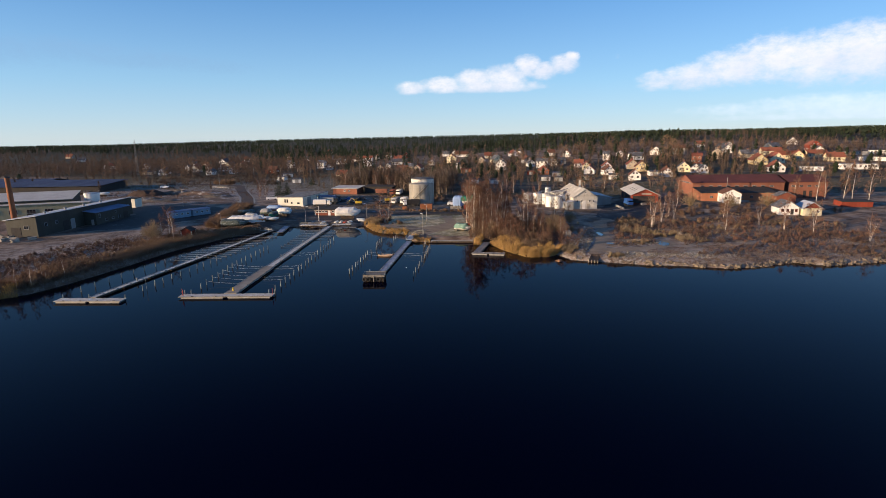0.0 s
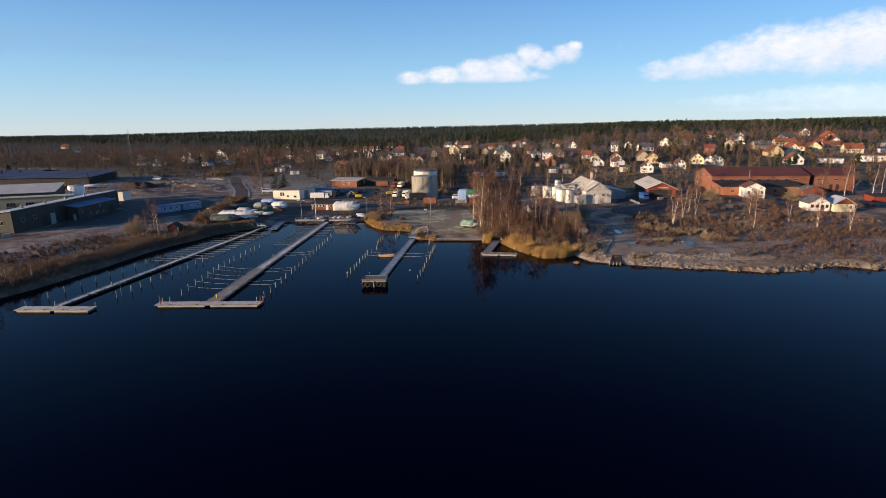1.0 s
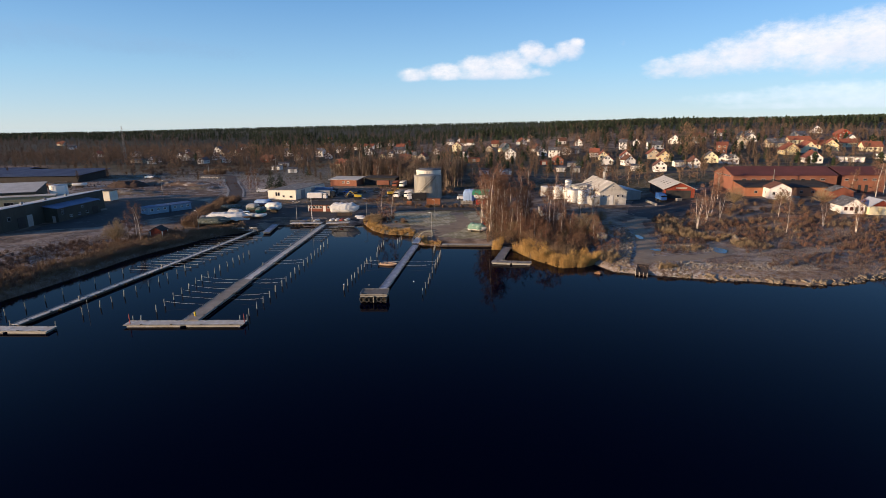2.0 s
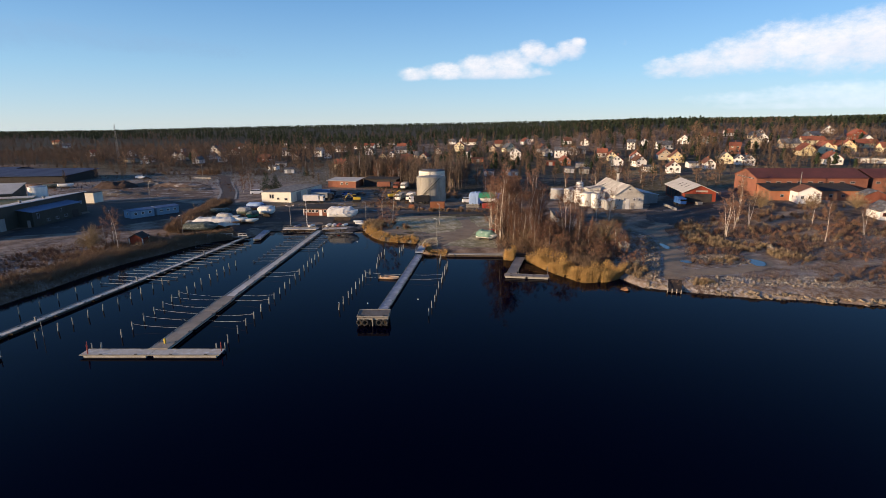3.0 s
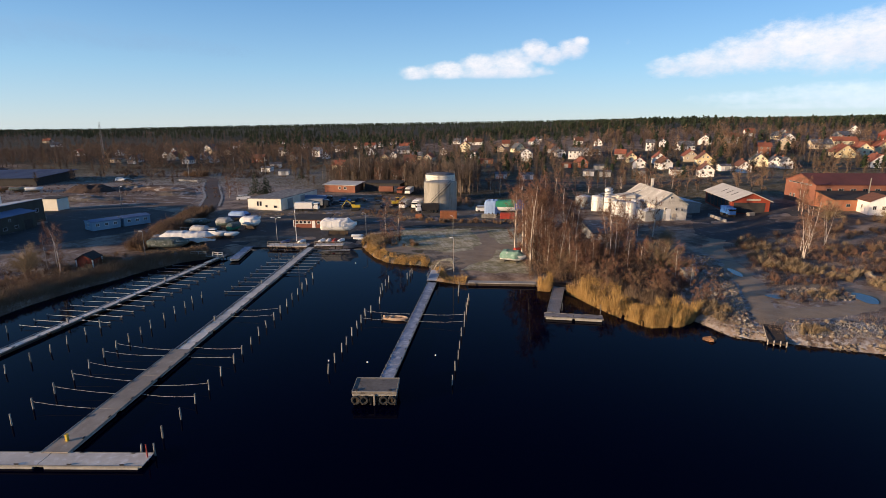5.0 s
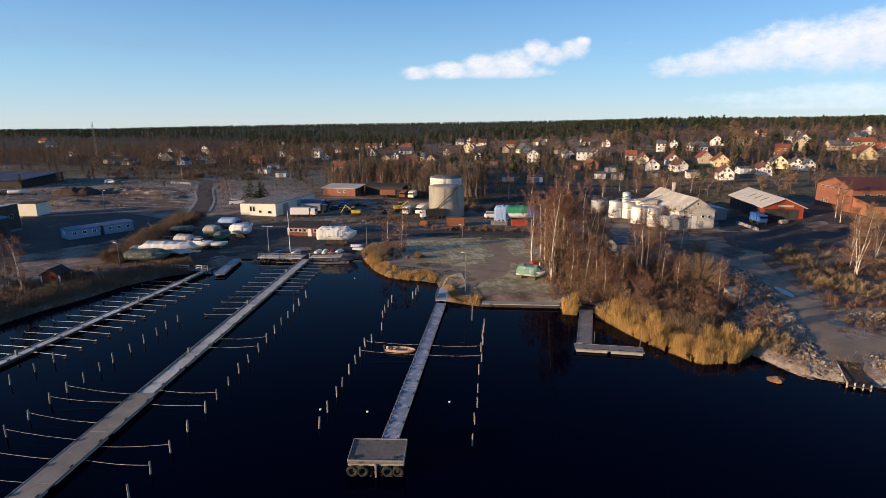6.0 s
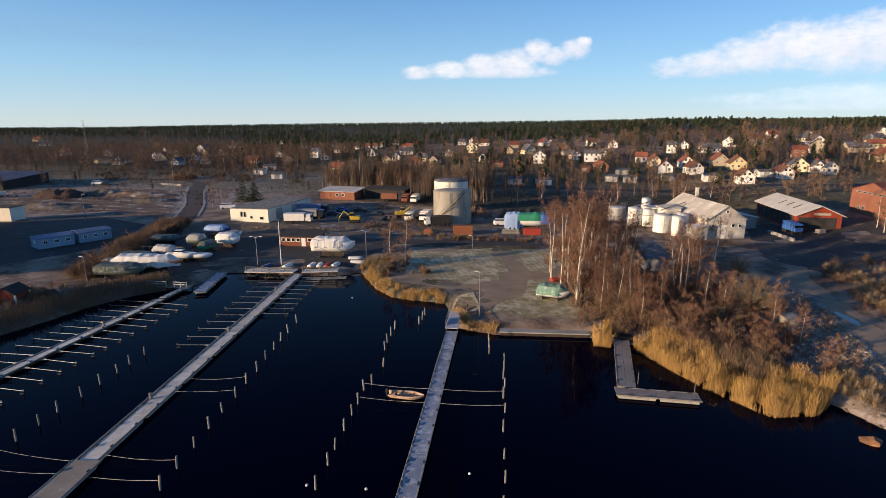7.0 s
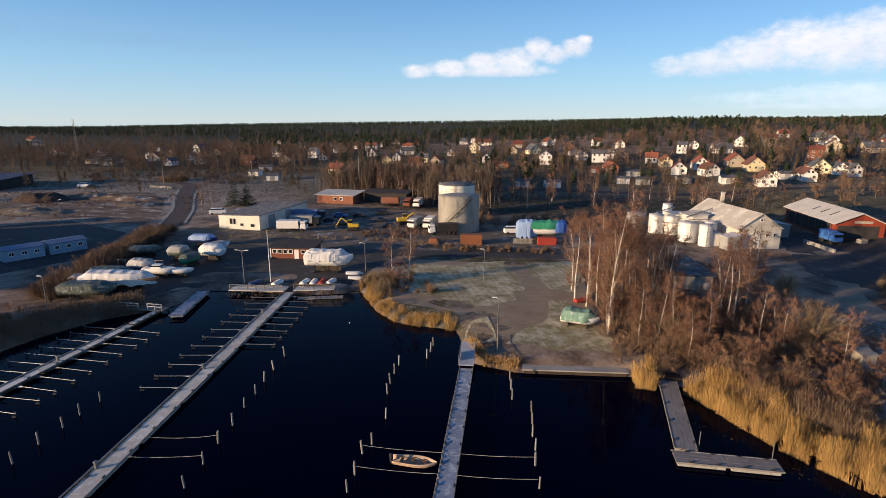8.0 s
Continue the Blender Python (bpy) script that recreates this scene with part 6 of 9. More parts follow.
def storage_tank(x, y, r, h, mat, label, group="", dome=0.6, z=None, rings=0, cap="tin"):
    t = thing("storage_tank", (x, y, gz(x, y) if z is None else z), 0, label, "tank", group)
    part("shell", smooth_sharp(lathe(B(), [(r, -0.3), (r, h)], 40), mat), mat, t)
    part("roof", smooth_sharp(lathe(B(), [(r + 0.04, h - 0.1), (r + 0.06, h + 0.02), (r * 0.6, h + dome * 0.7), (0, h + dome)], 40), cap), cap, t)
    for k in range(rings):
        zz = h * (k + 1) / (rings + 1)
        part("hoop", lathe(B(), [(r + 0.005, zz - 0.05), (r + 0.05, zz - 0.04), (r + 0.05, zz + 0.04), (r + 0.005, zz + 0.05)], 40), mat, t)
    if r > 2:
        post = mesh_of(beam(B(), (0, 0, -0.05), (0, 0, 1.0), 0.025, 0.025, 4), "galv", "rail_post")
        for a in range(16):
            part("rail_post", post, "galv", t).location = (r * 0.97 * math.cos(a * math.pi / 8), r * 0.97 * math.sin(a * math.pi / 8), h)
        for q in (0.55, 1.0):
            part("guard_rail", lathe(B(), [(r * 0.97 - 0.022, h + q), (r * 0.97, h + q - 0.022), (r * 0.97 + 0.022, h + q), (r * 0.97, h + q + 0.022), (r * 0.97 - 0.022, h + q)], 32), "galv", t)
    bm = B()
    for s in (-0.22, 0.22):
        box(bm, (s, -r - 0.12, h / 2 + 0.4), (0.05, 0.05, h + 0.8))
    for k in range(int(h / 0.35)):
        box(bm, (0, -r - 0.12, 0.3 + k * 0.35), (0.4, 0.04, 0.04))
    part("ladder", bm, "galv", t)
    return t


def smooth_sharp(bm, mat):
    me = mesh_of(bm, mat, "shell")
    return smooth(me)


storage_tank(-33.9, 240.4, 5.6, 9.4, "tankmetal", "big streaked old steel oil tank", "", 0.5, rings=4, cap="tankmetal")
storage_tank(-169.4, 206.4, 2.9, 8.9, "whitetank", "white upright tank between the works halls", "", 0.3, rings=1)
storage_tank(-36.4, 262.0, 5.6, 10.0, "cream", "second cream-topped tank standing behind the first", "", 0.6, rings=4, cap="tilegrey")
for x, y, r, h in ((18.9, 242.4, 1.9, 4.9), (22.4, 241.0, 1.6, 4.7), (24.2, 251.6, 1.3, 6.4), (24.0, 232.9, 2.3, 4.7), (26.5, 228.0, 1.5, 5.0), (28.6, 231.0, 1.4, 5.2)):
    storage_tank(x, y, r, h, "whitetank", "white upright process tank beside the barn", "white tanks", 0.35, rings=2)
storage_tank(15.2, 248.6, 2.6, 4.0, "grey", "broad low grey tank beside the white ones", "white tanks", 0.4, rings=2)
building("process_house", 25.6, 235.2, 9.6, 4.0, 6.5, 5.6, "mono", 0.5, "cream", "barnroof", "cream process house between the tanks and the barn", "outbuilding", over=0.25)
building("process_house", 23.4, 244.6, 9.6, 4.4, 4.2, 4.6, "flat", 0, "render", "tin", "low rendered annex among the tanks", "outbuilding", over=0.25)


def pipe_rack():
    """Pipes on posts between the tanks and the barn."""
    t = thing("pipe_rack", (0, 0, 1.3), 0, "rack of thin steel pipes running between the white tanks", "pipes")
    runs = (((18.9, 242.4, 5.6), (25.6, 249.5, 6.0)), ((22.4, 241.0, 5.2), (27.5, 238.0, 6.2)), ((24.0, 232.9, 5.3), (28.6, 231.0, 5.8)), ((24.0, 235.0, 5.6), (32.0, 240.0, 7.2)), ((19.5, 240.6, 3.2), (27.0, 236.0, 3.4)))
    for p, q in runs:
        part("pipe", beam(B(), p, q, 0.11, 0.11, 7), "galv", t)
        part("pipe", beam(B(), (p[0], p[1] + 0.5, p[2] - 0.4), (q[0], q[1] + 0.5, q[2] - 0.4), 0.08, 0.08, 7), "whitetank", t)
    for x, y, h in ((21.0, 244.8, 5.6), (25.2, 239.3, 5.5), (27.4, 236.8, 6.2), (26.2, 231.6, 5.4), (29.5, 238.6, 6.6)):
        part("support", beam(B(), (x, y, -0.3), (x, y, h), 0.08, 0.08, 6), "galv", t)


pipe_rack()
building("tank_house", 26.2, 227.0, 9.6, 3.6, 3.0, 2.9, "monoy", 0.4, "white", "tin", "small white lean-to between the white tanks", "outbuilding", over=0.2)
building("tank_house", 29.6, 222.6, 9.6, 2.8, 3.2, 3.0, "mono", 0.6, "grey", "tin", "small grey shed beside the barn", "outbuilding", over=0.2)


# the stair and conveyor on the big tank
cv = thing("conveyor", (-33.9, 240.4, 1.3), 0, "thin steel stair climbing round the tank", "stair")
bm = B()
for k in range(28):
    a0, a1 = radians(215 + k * 3.4), radians(215 + (k + 1) * 3.4)
    p0, p1 = Vector((6.1 * math.cos(a0), 6.1 * math.sin(a0), k * 0.34)), Vector((6.1 * math.cos(a1), 6.1 * math.sin(a1), (k + 1) * 0.34))
    beam(bm, p0, p1, 0.07, 0.07, 5)
    beam(bm, p0 + Vector((0, 0, 1)), p1 + Vector((0, 0, 1)), 0.035, 0.035, 5)
    box(bm, ((p0.x * 0.96 + p1.x * 0.96) / 2, (p0.y * 0.96 + p1.y * 0.96) / 2, p0.z), (0.7, 0.7, 0.05))
part("stringer", bm, "steeldark", cv)


# ---------------------------------------------------------------- vehicles and yard goods
def wheel_mesh(r, w):
    bm = B()
    lathe(bm, [(0, -w / 2), (r * 0.55, -w / 2), (r * 0.6, -w / 2 - 0.01), (r * 0.95, -w / 2), (r, -w / 2 + 0.05), (r, w / 2 - 0.05), (r * 0.95, w / 2), (0, w / 2)], 14)
    bmesh.ops.rotate(bm, verts=bm.verts[:], matrix=Matrix.Rotation(math.pi / 2, 3, "X"))
    return smooth(mesh_of(bm, "tyre", "wheel"))


WHEEL, BIGWHEEL = wheel_mesh(0.33, 0.22), wheel_mesh(0.5, 0.3)


def wheels(v, xs, y, r=0.33, mesh=None):
    for x in xs:
        for s in (-1, 1):
            part("wheel", mesh or WHEEL, "tyre", v).location = (x, s * y, r)


def car(x, y, rz, mat, label, van=False):
    c = thing("van" if van else "car", (x, y, gz(x, y) + 0.06), rz, label, "van" if van else "car", "parked vehicles")
    L, W, h = (5.2, 1.95, 1.15) if van else (4.4, 1.75, 0.62)
    bm = B()
    box(bm, (0, 0, 0.28 + h / 2), (L, W, h), bevel=0.12, taper=0.95)
    part("body", bm, mat, c)
    bm = B()
    box(bm, (-0.25 if not van else -0.3, 0, 0.28 + h + 0.27), (L * (0.52 if not van else 0.82), W * 0.9, 0.58), bevel=0.10, taper=0.80)
    cab = part("cabin", bm, mat, c)
    bm = B()
    box(bm, (-0.25 if not van else -0.3, 0, 0.28 + h + 0.26), (L * (0.53 if not van else 0.83), W * 0.915, 0.36), taper=0.87)
    part("window", bm, "glass", cab)
    wheels(c, (-L * 0.31, L * 0.31), W * 0.45)
    for s in (-1, 1):
        part("headlight", box(B(), (L / 2 - 0.02, s * W * 0.34, 0.28 + h * 0.62), (0.08, 0.3, 0.14), bevel=0.02), "hull", c)
    return c


def truck(x, y, rz, body, cab, label, L=7.5):
    t = thing("truck", (x, y, gz(x, y) + 0.06), rz, label, "truck", "parked vehicles")
    part("chassis", box(B(), (0, 0, 0.75), (L, 0.9, 0.25), bevel=0.03), "steeldark", t)
    part("load_body", box(B(), (0.9, 0, 1.95), (L - 2.0, 2.4, 2.1), bevel=0.04), body, t)
    c = part("cab", box(B(), (-L / 2 + 0.75, 0, 1.75), (1.7, 2.3, 2.1), bevel=0.15, taper=0.92), cab, t)
    part("window", box(B(), (-L / 2 + 0.72, 0, 2.15), (1.72, 2.16, 0.6), bevel=0.04), "glass", c)
    wheels(t, (-L * 0.36, L * 0.22, L * 0.38), 1.0, 0.5, BIGWHEEL)
    return t


def excavator(x, y, rz, label):
    e = thing("excavator", (x, y, gz(x, y) + 0.06), rz, label, "excavator")
    for s in (-1, 1):
        part("track", box(B(), (0, s * 0.95, 0.42), (3.2, 0.55, 0.8), bevel=0.25), "tyre", e)
    b = part("body", box(B(), (-0.3, 0, 1.45), (2.9, 2.2, 0.95), bevel=0.12), "caryellow", e)
    c = part("cab", box(B(), (0.6, 0.55, 2.35), (1.3, 1.0, 1.4), bevel=0.1, taper=0.9), "caryellow", e)
    part("window", box(B(), (0.62, 0.55, 2.5), (1.34, 1.02, 0.8), bevel=0.04), "glass", c)
    bm = B()
    beam(bm, (0.9, -0.3, 1.8), (3.0, -0.3, 3.4), 0.2, 0.17, 6)
    beam(bm, (3.0, -0.3, 3.4), (4.4, -0.3, 1.4), 0.16, 0.12, 6)
    part("arm", bm, "caryellow", e)
    part("bucket", box(B(), (4.3, -0.3, 0.9), (0.8, 0.9, 0.8), bevel=0.1), "steeldark", e)


truck(-78.6, 233.0, 186, "white", "white", "white truck with a pale box body parked by the workshop", 8.0)
truck(-42.2, 241.4, 84, "white", "white", "white box truck parked by the oil tank", 6.5)
truck(-46.2, 241.0, 78, "grey", "white", "old grey truck with white cab by the oil tank", 6.5)
truck(-77.8, 240.6, 186, "grey", "cardark", "dark truck with a grey box body behind the white one", 8.5)
truck(-80.5, 250.4, 184, "blueroof", "cardark", "long truck with a blue-grey trailer in the depot yard", 10.0)
truck(-50.8, 275.5, 85, "render", "white", "pale box truck parked before the birch stand", 6.0)
truck(-54.2, 276.0, 85, "dullred", "dullred", "dull red truck parked before the birch stand", 6.0)
truck(-60.0, 278.0, 182, "brick", "cardark", "dark truck with a brown trailer before the birch stand", 8.0)
truck(-37.4, 233.2, 18, "darkroof_and_shade", "white", "flatbed truck with white cab before the oil tank", 7.5)
truck(56.4, 231.4, 98, "carblue", "carblue", "blue truck standing beside the machine shed", 5.2)
excavator(-62.6, 236.0, 190, "yellow excavator parked in the depot yard")
excavator(-50.5, 246.0, 20, "yellow wheeled digger at the edge of the depot")
for x, y, rz, m in ((-76, 243, 10, "cardark"), (-72.5, 247, 5, "cardark"), (-68, 243, 12, "cardark"), (-79, 247, 8, "carblue"), (-58, 250, 95, "cardark"), (-72, 255, 4, "carblue"), (-66, 256, 2, "cardark"), (-60, 262, 0, "cardark"), (-53, 241, 4, "cardark")):
    car(x, y, rz, m, "dark car parked in the depot yard")
car(-209, 316, 4, "carwhite", "white van parked by the diggings", True)
car(-204, 315, 10, "cardark", "dark car parked by the diggings")
for x, hm in ((-216.2, "hull"), (-222.8, "tarpdark"), (-230.5, "hullwood")):
    laid_up_boat(x, 271.5 + (x + 216) * 0.16, 20, 6.5, 2.4, 1.3, hm, None, 0, 0, 0.8, "uncovered boat laid up before the open shed", 30)
railing(-176.7, 315.5, -164.5, 311.5, gz(-170, 313) + 0.1, "pale timber fence at the road's bend", 2.0, 1.0, "deck")
car(-19.0, 236.5, 10, "carwhite", "white van beside the tarpaulined boat", True)
car(-112.5, 256.0, 20, "carwhite", "white van parked by the road", True)
car(-106.0, 258.0, 12, "carwhite", "white car parked by the road")


def container(x, y, rz, L, W, H, mat, label):
    """A steel container with pressed ribs along its sides and bars on its doors."""
    c = thing("container", (x, y, gz(x, y) + 0.05), rz, label, "container")
    part("body", box(B(), (0, 0, H / 2), (L, W, H), bevel=0.03), mat, c)
    rib = mesh_of(box(B(), (0, 0, 0), (0.14, 0.05, H - 0.3)), mat, "rib")
    for i in range(int(L / 0.4)):
        for s in (-1, 1):
            part("rib", rib, mat, c).location = (-L / 2 + 0.2 + i * 0.4, s * (W / 2 + 0.02), H / 2)
    for y0 in (-W * 0.3, -W * 0.1, W * 0.1, W * 0.3):
        part("door_bar", beam(B(), (L / 2 + 0.04, y0, 0.15), (L / 2 + 0.04, y0, H - 0.15), 0.025, 0.025, 6), "galv", c)
    return c


container(-29.4, 223.4, 3, 5.2, 2.4, 2.3, "rust", "rusty orange steel container at the lawn's edge")
container(-38.6, 222.6, 0, 2.0, 1.5, 1.3, "rust", "small rusty steel skip beside the lawn")
container(-11.2, 224.6, 3, 4.4, 2.0, 1.7, "hullred", "red container before the tarpaulined boat")


def slat_fence(x, y, rz, L, h, label):
    """Upright boards nailed to two rails."""
    f = thing("slat_fence", (x, y, gz(x, y)), rz, label, "fence")
    for k in (0.3, 0.8):
        part("rail", box(B(), (L / 2, 0.05, h * k), (L, 0.05, 0.09)), "greywood", f)
    board = mesh_of(box(B(), (0, 0, h / 2), (0.14, 0.03, h), bevel=0.008), "greywood", "board")
    for i in range(int(L / 0.2)):
        part("board", board, "greywood", f).location = (0.1 + i * 0.2, 0, 0)


slat_fence(-19.2, 224.6, 2, 4.8, 1.4, "grey slatted timber fence beside the red container")


def barrier_block(x, y, rz):
    b = part("barrier_block", box(B(), (0, 0, 0.42), (2.1, 0.6, 0.9), bevel=0.06, taper=0.8), "concrete")
    b.matrix_basis = pose(x, y, gz(x, y), 0, 0, rz)
    tagged(b, "pale concrete barrier block in the asphalt yard", "barrier", "barrier blocks")


for k in range(5):
    barrier_block(51.9 - 0.235 * (k - 2) , 227.5 + 2.2 * (k - 2), 96 + (k % 2) * 1.5)


def timber_stack(x, y, rz):
    t = thing("timber_stack", (x, y, gz(x, y) + 0.03), rz, "stack of pale sawn timber on the bare ground", "timber stack")
    plank = mesh_of(box(B(), (0, 0, 0), (2.0, 0.24, 0.14), bevel=0.01), "silverboard", "plank")
    for i in range(6):
        for j in range(5):
            part("plank", plank, "silverboard", t).location = (0.06 * ((i * 3 + j) % 4), -0.52 + j * 0.26, 0.1 + i * 0.16)


timber_stack(62.0, 229.0, 20)
for x, y, rz in ((-151.5, 149.5, 15), (-148.4, 146.8, 60), (-154.0, 147.6, -10), (-146.2, 150.6, 35), (-157.6, 151.2, 5), (-157.2, 148.4, 80), (-160.2, 152.8, 20), (-160.6, 149.4, 60), (-163.0, 155.0, 0), (-155.0, 151.6, 95)):
    timber_stack(x, y, rz)


def garden_wall(x, y, rz, L):
    w = thing("garden_wall", (x, y, gz(x, y)), rz, "low pale stone wall before the factory", "wall")
    part("body", box(B(), (0, 0, 0.25), (L, 0.36, 0.7), bevel=0.03), "concrete", w)
    for i in range(int(L / 1.4)):
        part("coping", box(B(), (-L / 2 + 0.7 + i * 1.4, 0, 0.66), (1.36, 0.46, 0.12), bevel=0.02), "concrete", w)


garden_wall(96.5, 229.0, -30, 14.0)


def trailer_rack(x, y, rz):
    r = thing("boat_rack", (x, y, gz(x, y) + 0.04), rz, "row of weathered timber boat racks", "rack")
    pm = mesh_of(box(B(), (0, 0, 0.9), (0.14, 0.14, 1.8), bevel=0.01), "greywood", "post")
    for i in range(7):
        part("post", pm, "greywood", r).location = (i * 1.6, 0, 0)
    part("beam", box(B(), (4.8, 0, 1.7), (10, 0.14, 0.16), bevel=0.01), "greywood", r)


trailer_rack(-99.5, 193.5, 2)


def dinghy(x, y, rz, mat, z=0.0, label="upturned dinghy on the quay", L=3.2):
    d = thing("dinghy", (x, y, gz(x, y) + 0.03 + z), rz, label, "boat", "dinghies on the quay")
    h = part("hull", hull_mesh(L, 1.35, 0.5, mat), mat, d)
    h.matrix_basis = pose(0, 0, 0.55, 180, 0, 0)


dinghy(-8.4, 183.0, 30, "hullred", 0.1, "upturned red dinghy under the birches", 3.4)
for x, y, rz, m in ((-67.4, 187.6, 70, "hullblue"), (-63.2, 187.9, 80, "hull"), (-58.2, 188.6, 85, "hull"), (-56.6, 188.8, 95, "hull"), (-55.0, 189.0, 90, "hullred"), (-53.4, 189.4, 80, "hull"), (-50.6, 194.6, 10, "hull"), (-49.4, 192.0, 5, "hull")):
    dinghy(x, y, rz, m)


def soil_mound(x, y, rx, ry, h, mat, label, seed):
    bm = B()
    n = 36
    vs = [[None] * (n + 1) for _ in range(n + 1)]
    for i in range(n + 1):
        for j in range(n + 1):
            u, v = i / n * 2 - 1, j / n * 2 - 1
            k = max(0, 1 - (u * u + v * v)) ** 0.8
            vs[i][j] = bm.verts.new((u * rx, v * ry, h * k * (1 + 0.5 * noise.noise((u * 2.5 + seed, v * 2.5, seed)) + 0.35 * noise.noise((u * 8 + seed, v * 6, seed))) - 0.1))
    for i in range(n):
        for j in range(n):
            bm.faces.new((vs[i][j], vs[i + 1][j], vs[i + 1][j + 1], vs[i][j + 1]))
    o = part("soil_mound", bm, mat)
    smooth(o.data)
    o.location = (x, y, gz(x, y))
    tagged(o, label, "soil mound", "soil mounds")


soil_mound(-194, 277, 11, 7, 3.0, "darksoil", "dark heap of dug soil", 1)
soil_mound(-182, 286, 10, 6, 1.8, "gravel", "frosted heap of gravel", 2)
soil_mound(-165, 283, 16, 5, 1.6, "soil", "low bank of dug soil", 3)
soil_mound(-180, 252, 20, 6, 1.5, "gravel", "long frosted spoil bank", 4)
soil_mound(-150, 270, 9, 5, 1.2, "gravel", "low heap of pale gravel", 5)


def lattice_mast(x, y, h):
    m = thing("radio_mast", (x, y, gz(x, y)), 0, "slim steel lattice radio mast", "mast")
    bm = B()
    for a in range(3):
        c, s = math.cos(a * 2.094), math.sin(a * 2.094)
        beam(bm, (c * 1.1, s * 1.1, 0), (c * 0.5, s * 0.5, h), 0.09, 0.07, 4)
    for k in range(int(h / 2.2)):
        for a in range(3):
            r0, r1 = 1.1 - 0.6 * k * 2.2 / h, 1.1 - 0.6 * (k + 1) * 2.2 / h
            beam(bm, (r0 * math.cos(a * 2.094), r0 * math.sin(a * 2.094), k * 2.2), (r1 * math.cos(a * 2.094 + 2.094), r1 * math.sin(a * 2.094 + 2.094), (k + 1) * 2.2), 0.05, 0.05, 4)
    part("lattice", bm, "galv", m)


lattice_mast(-309, 432, 30)
for x, y, h in ((-176, 372, 9), (-147, 352, 10), (-80.4, 309, 15), (-180, 330, 8), (-140, 390, 9), (96.0, 232.0, 9.5)):
    p = part("utility_pole", beam(B(), (0, 0, -0.4), (0, 0, h), 0.17, 0.12, 8), "greywood")
    p.location = (x, y, gz(x, y))
    tagged(p, "plain wooden utility pole", "pole", "utility poles")


# ---------------------------------------------------------------- houses of the town
HOUSE_LABELS = {"white": "white", "beige": "beige", "red": "red boarded", "dullred": "faded red", "yellow": "yellow", "paleyellow": "pale yellow", "grey": "grey", "orangebrick": "brick", "brick": "brick"}
ROOF_LABELS = {"tilegrey": "frosted dark roof", "tilered": "red tiled roof", "tilebrown": "brown tiled roof", "frostroof": "pale frosted roof", "darkroof_and_shade": "dark flat roof"}


def house(x, y, rz, w, d, kind, storeys, wall, roof):
    """A villa whose front middle stands at x, y. kind: g, gable to the front; e, eaves to the front. storeys 0: a garage."""
    w, d = w * 0.9, d * 0.9
    h = (2.4, 3.0, 5.2)[storeys]
    rise = (0.9, w * 0.42, w * 0.36)[storeys] if kind == "g" else (0.7, d * 0.36, d * 0.30)[storeys]
    c, s = math.cos(radians(rz)), math.sin(radians(rz))
    wins = []
    if storeys:
        n = max(2, int(w / 2.6))
        for lvl in range(storeys):
            wins += [("f", w * (i + 0.5) / n, 1.7 + lvl * 2.6, 1.1, 1.2, 1) for i in range(n) if (i + lvl + int(abs(x))) % 4 or lvl]
        if kind == "g":
            wins += [("f", w * k, h + rise * 0.32, 0.9, 1.0, 1) for k in (0.36, 0.64)]
        side = "l" if x > -12 else "r"
        wins += [(side, d * (i + 0.5) / 3, 1.7, 1.1, 1.2, 1) for i in range(3)]
    doors = [("f", w * 0.5, 2.3, 2.1, "grey")] if not storeys else []
    flat = roof in ("frostroof", "darkroof_and_shade")
    building("house" if storeys else "garage", x - c * w / 2, y - s * w / 2, rz, w, d, h, "flat" if flat else ("y" if kind == "g" else "x"), 0.0 if flat else rise, wall, roof,
             f"{HOUSE_LABELS[wall]} {'house' if storeys else 'garage'} with {ROOF_LABELS[roof]}", "house" if storeys else "garage", "houses of the town" if storeys else "garages of the town",
             wins, doors, 0.45, (w * 0.5, d * 0.6, 0.9) if storeys and not flat else None, frame_mat="white" if wall not in ("white", "paleyellow") else "grey")


house(-242.1, 427.8, 1, 6.0, 9.7, "g", 1, "white", "tilegrey")
house(-257.7, 477.3, 2, 6.0, 10.2, "g", 1, "white", "tilegrey")
house(-307.0, 573.7, 8, 10.6, 7.6, "e", 1, "white", "tilegrey")
house(-229.2, 442.7, 18, 6.0, 11.8, "g", 1, "white", "tilegrey")
house(-267.9, 536.3, 3, 6.8, 11.3, "g", 1, "beige", "tilered")
house(-192.8, 438.9, 3, 10.2, 8.6, "e", 1, "dullred", "tilebrown")
house(-206.8, 517.6, -2, 7.4, 7.8, "e", 2, "white", "tilegrey")
house(-159.8, 395.1, 19, 7.9, 5.8, "e", 0, "white", "tilegrey")
house(-134.4, 346.9, 16, 6.0, 6.7, "e", 0, "white", "tilegrey")
house(-154.0, 367.1, 1, 6.0, 6.7, "e", 0, "white", "tilegrey")
house(-173.6, 457.2, 11, 6.0, 9.9, "g", 1, "beige", "tilebrown")
house(-242.0, 665.3, 16, 8.6, 9.0, "e", 1, "white", "tilegrey")
house(-169.8, 500.9, -4, 7.5, 9.3, "e", 2, "white", "tilegrey")
house(-153.0, 475.8, 11, 6.0, 10.8, "g", 1, "white", "tilebrown")
house(-112.2, 375.8, -2, 7.6, 8.5, "e", 1, "paleyellow", "tilered")
house(-170.3, 628.1, -5, 9.7, 8.4, "e", 1, "white", "tilebrown")
house(-94.9, 347.9, 15, 6.0, 9.4, "e", 1, "beige", "tilegrey")
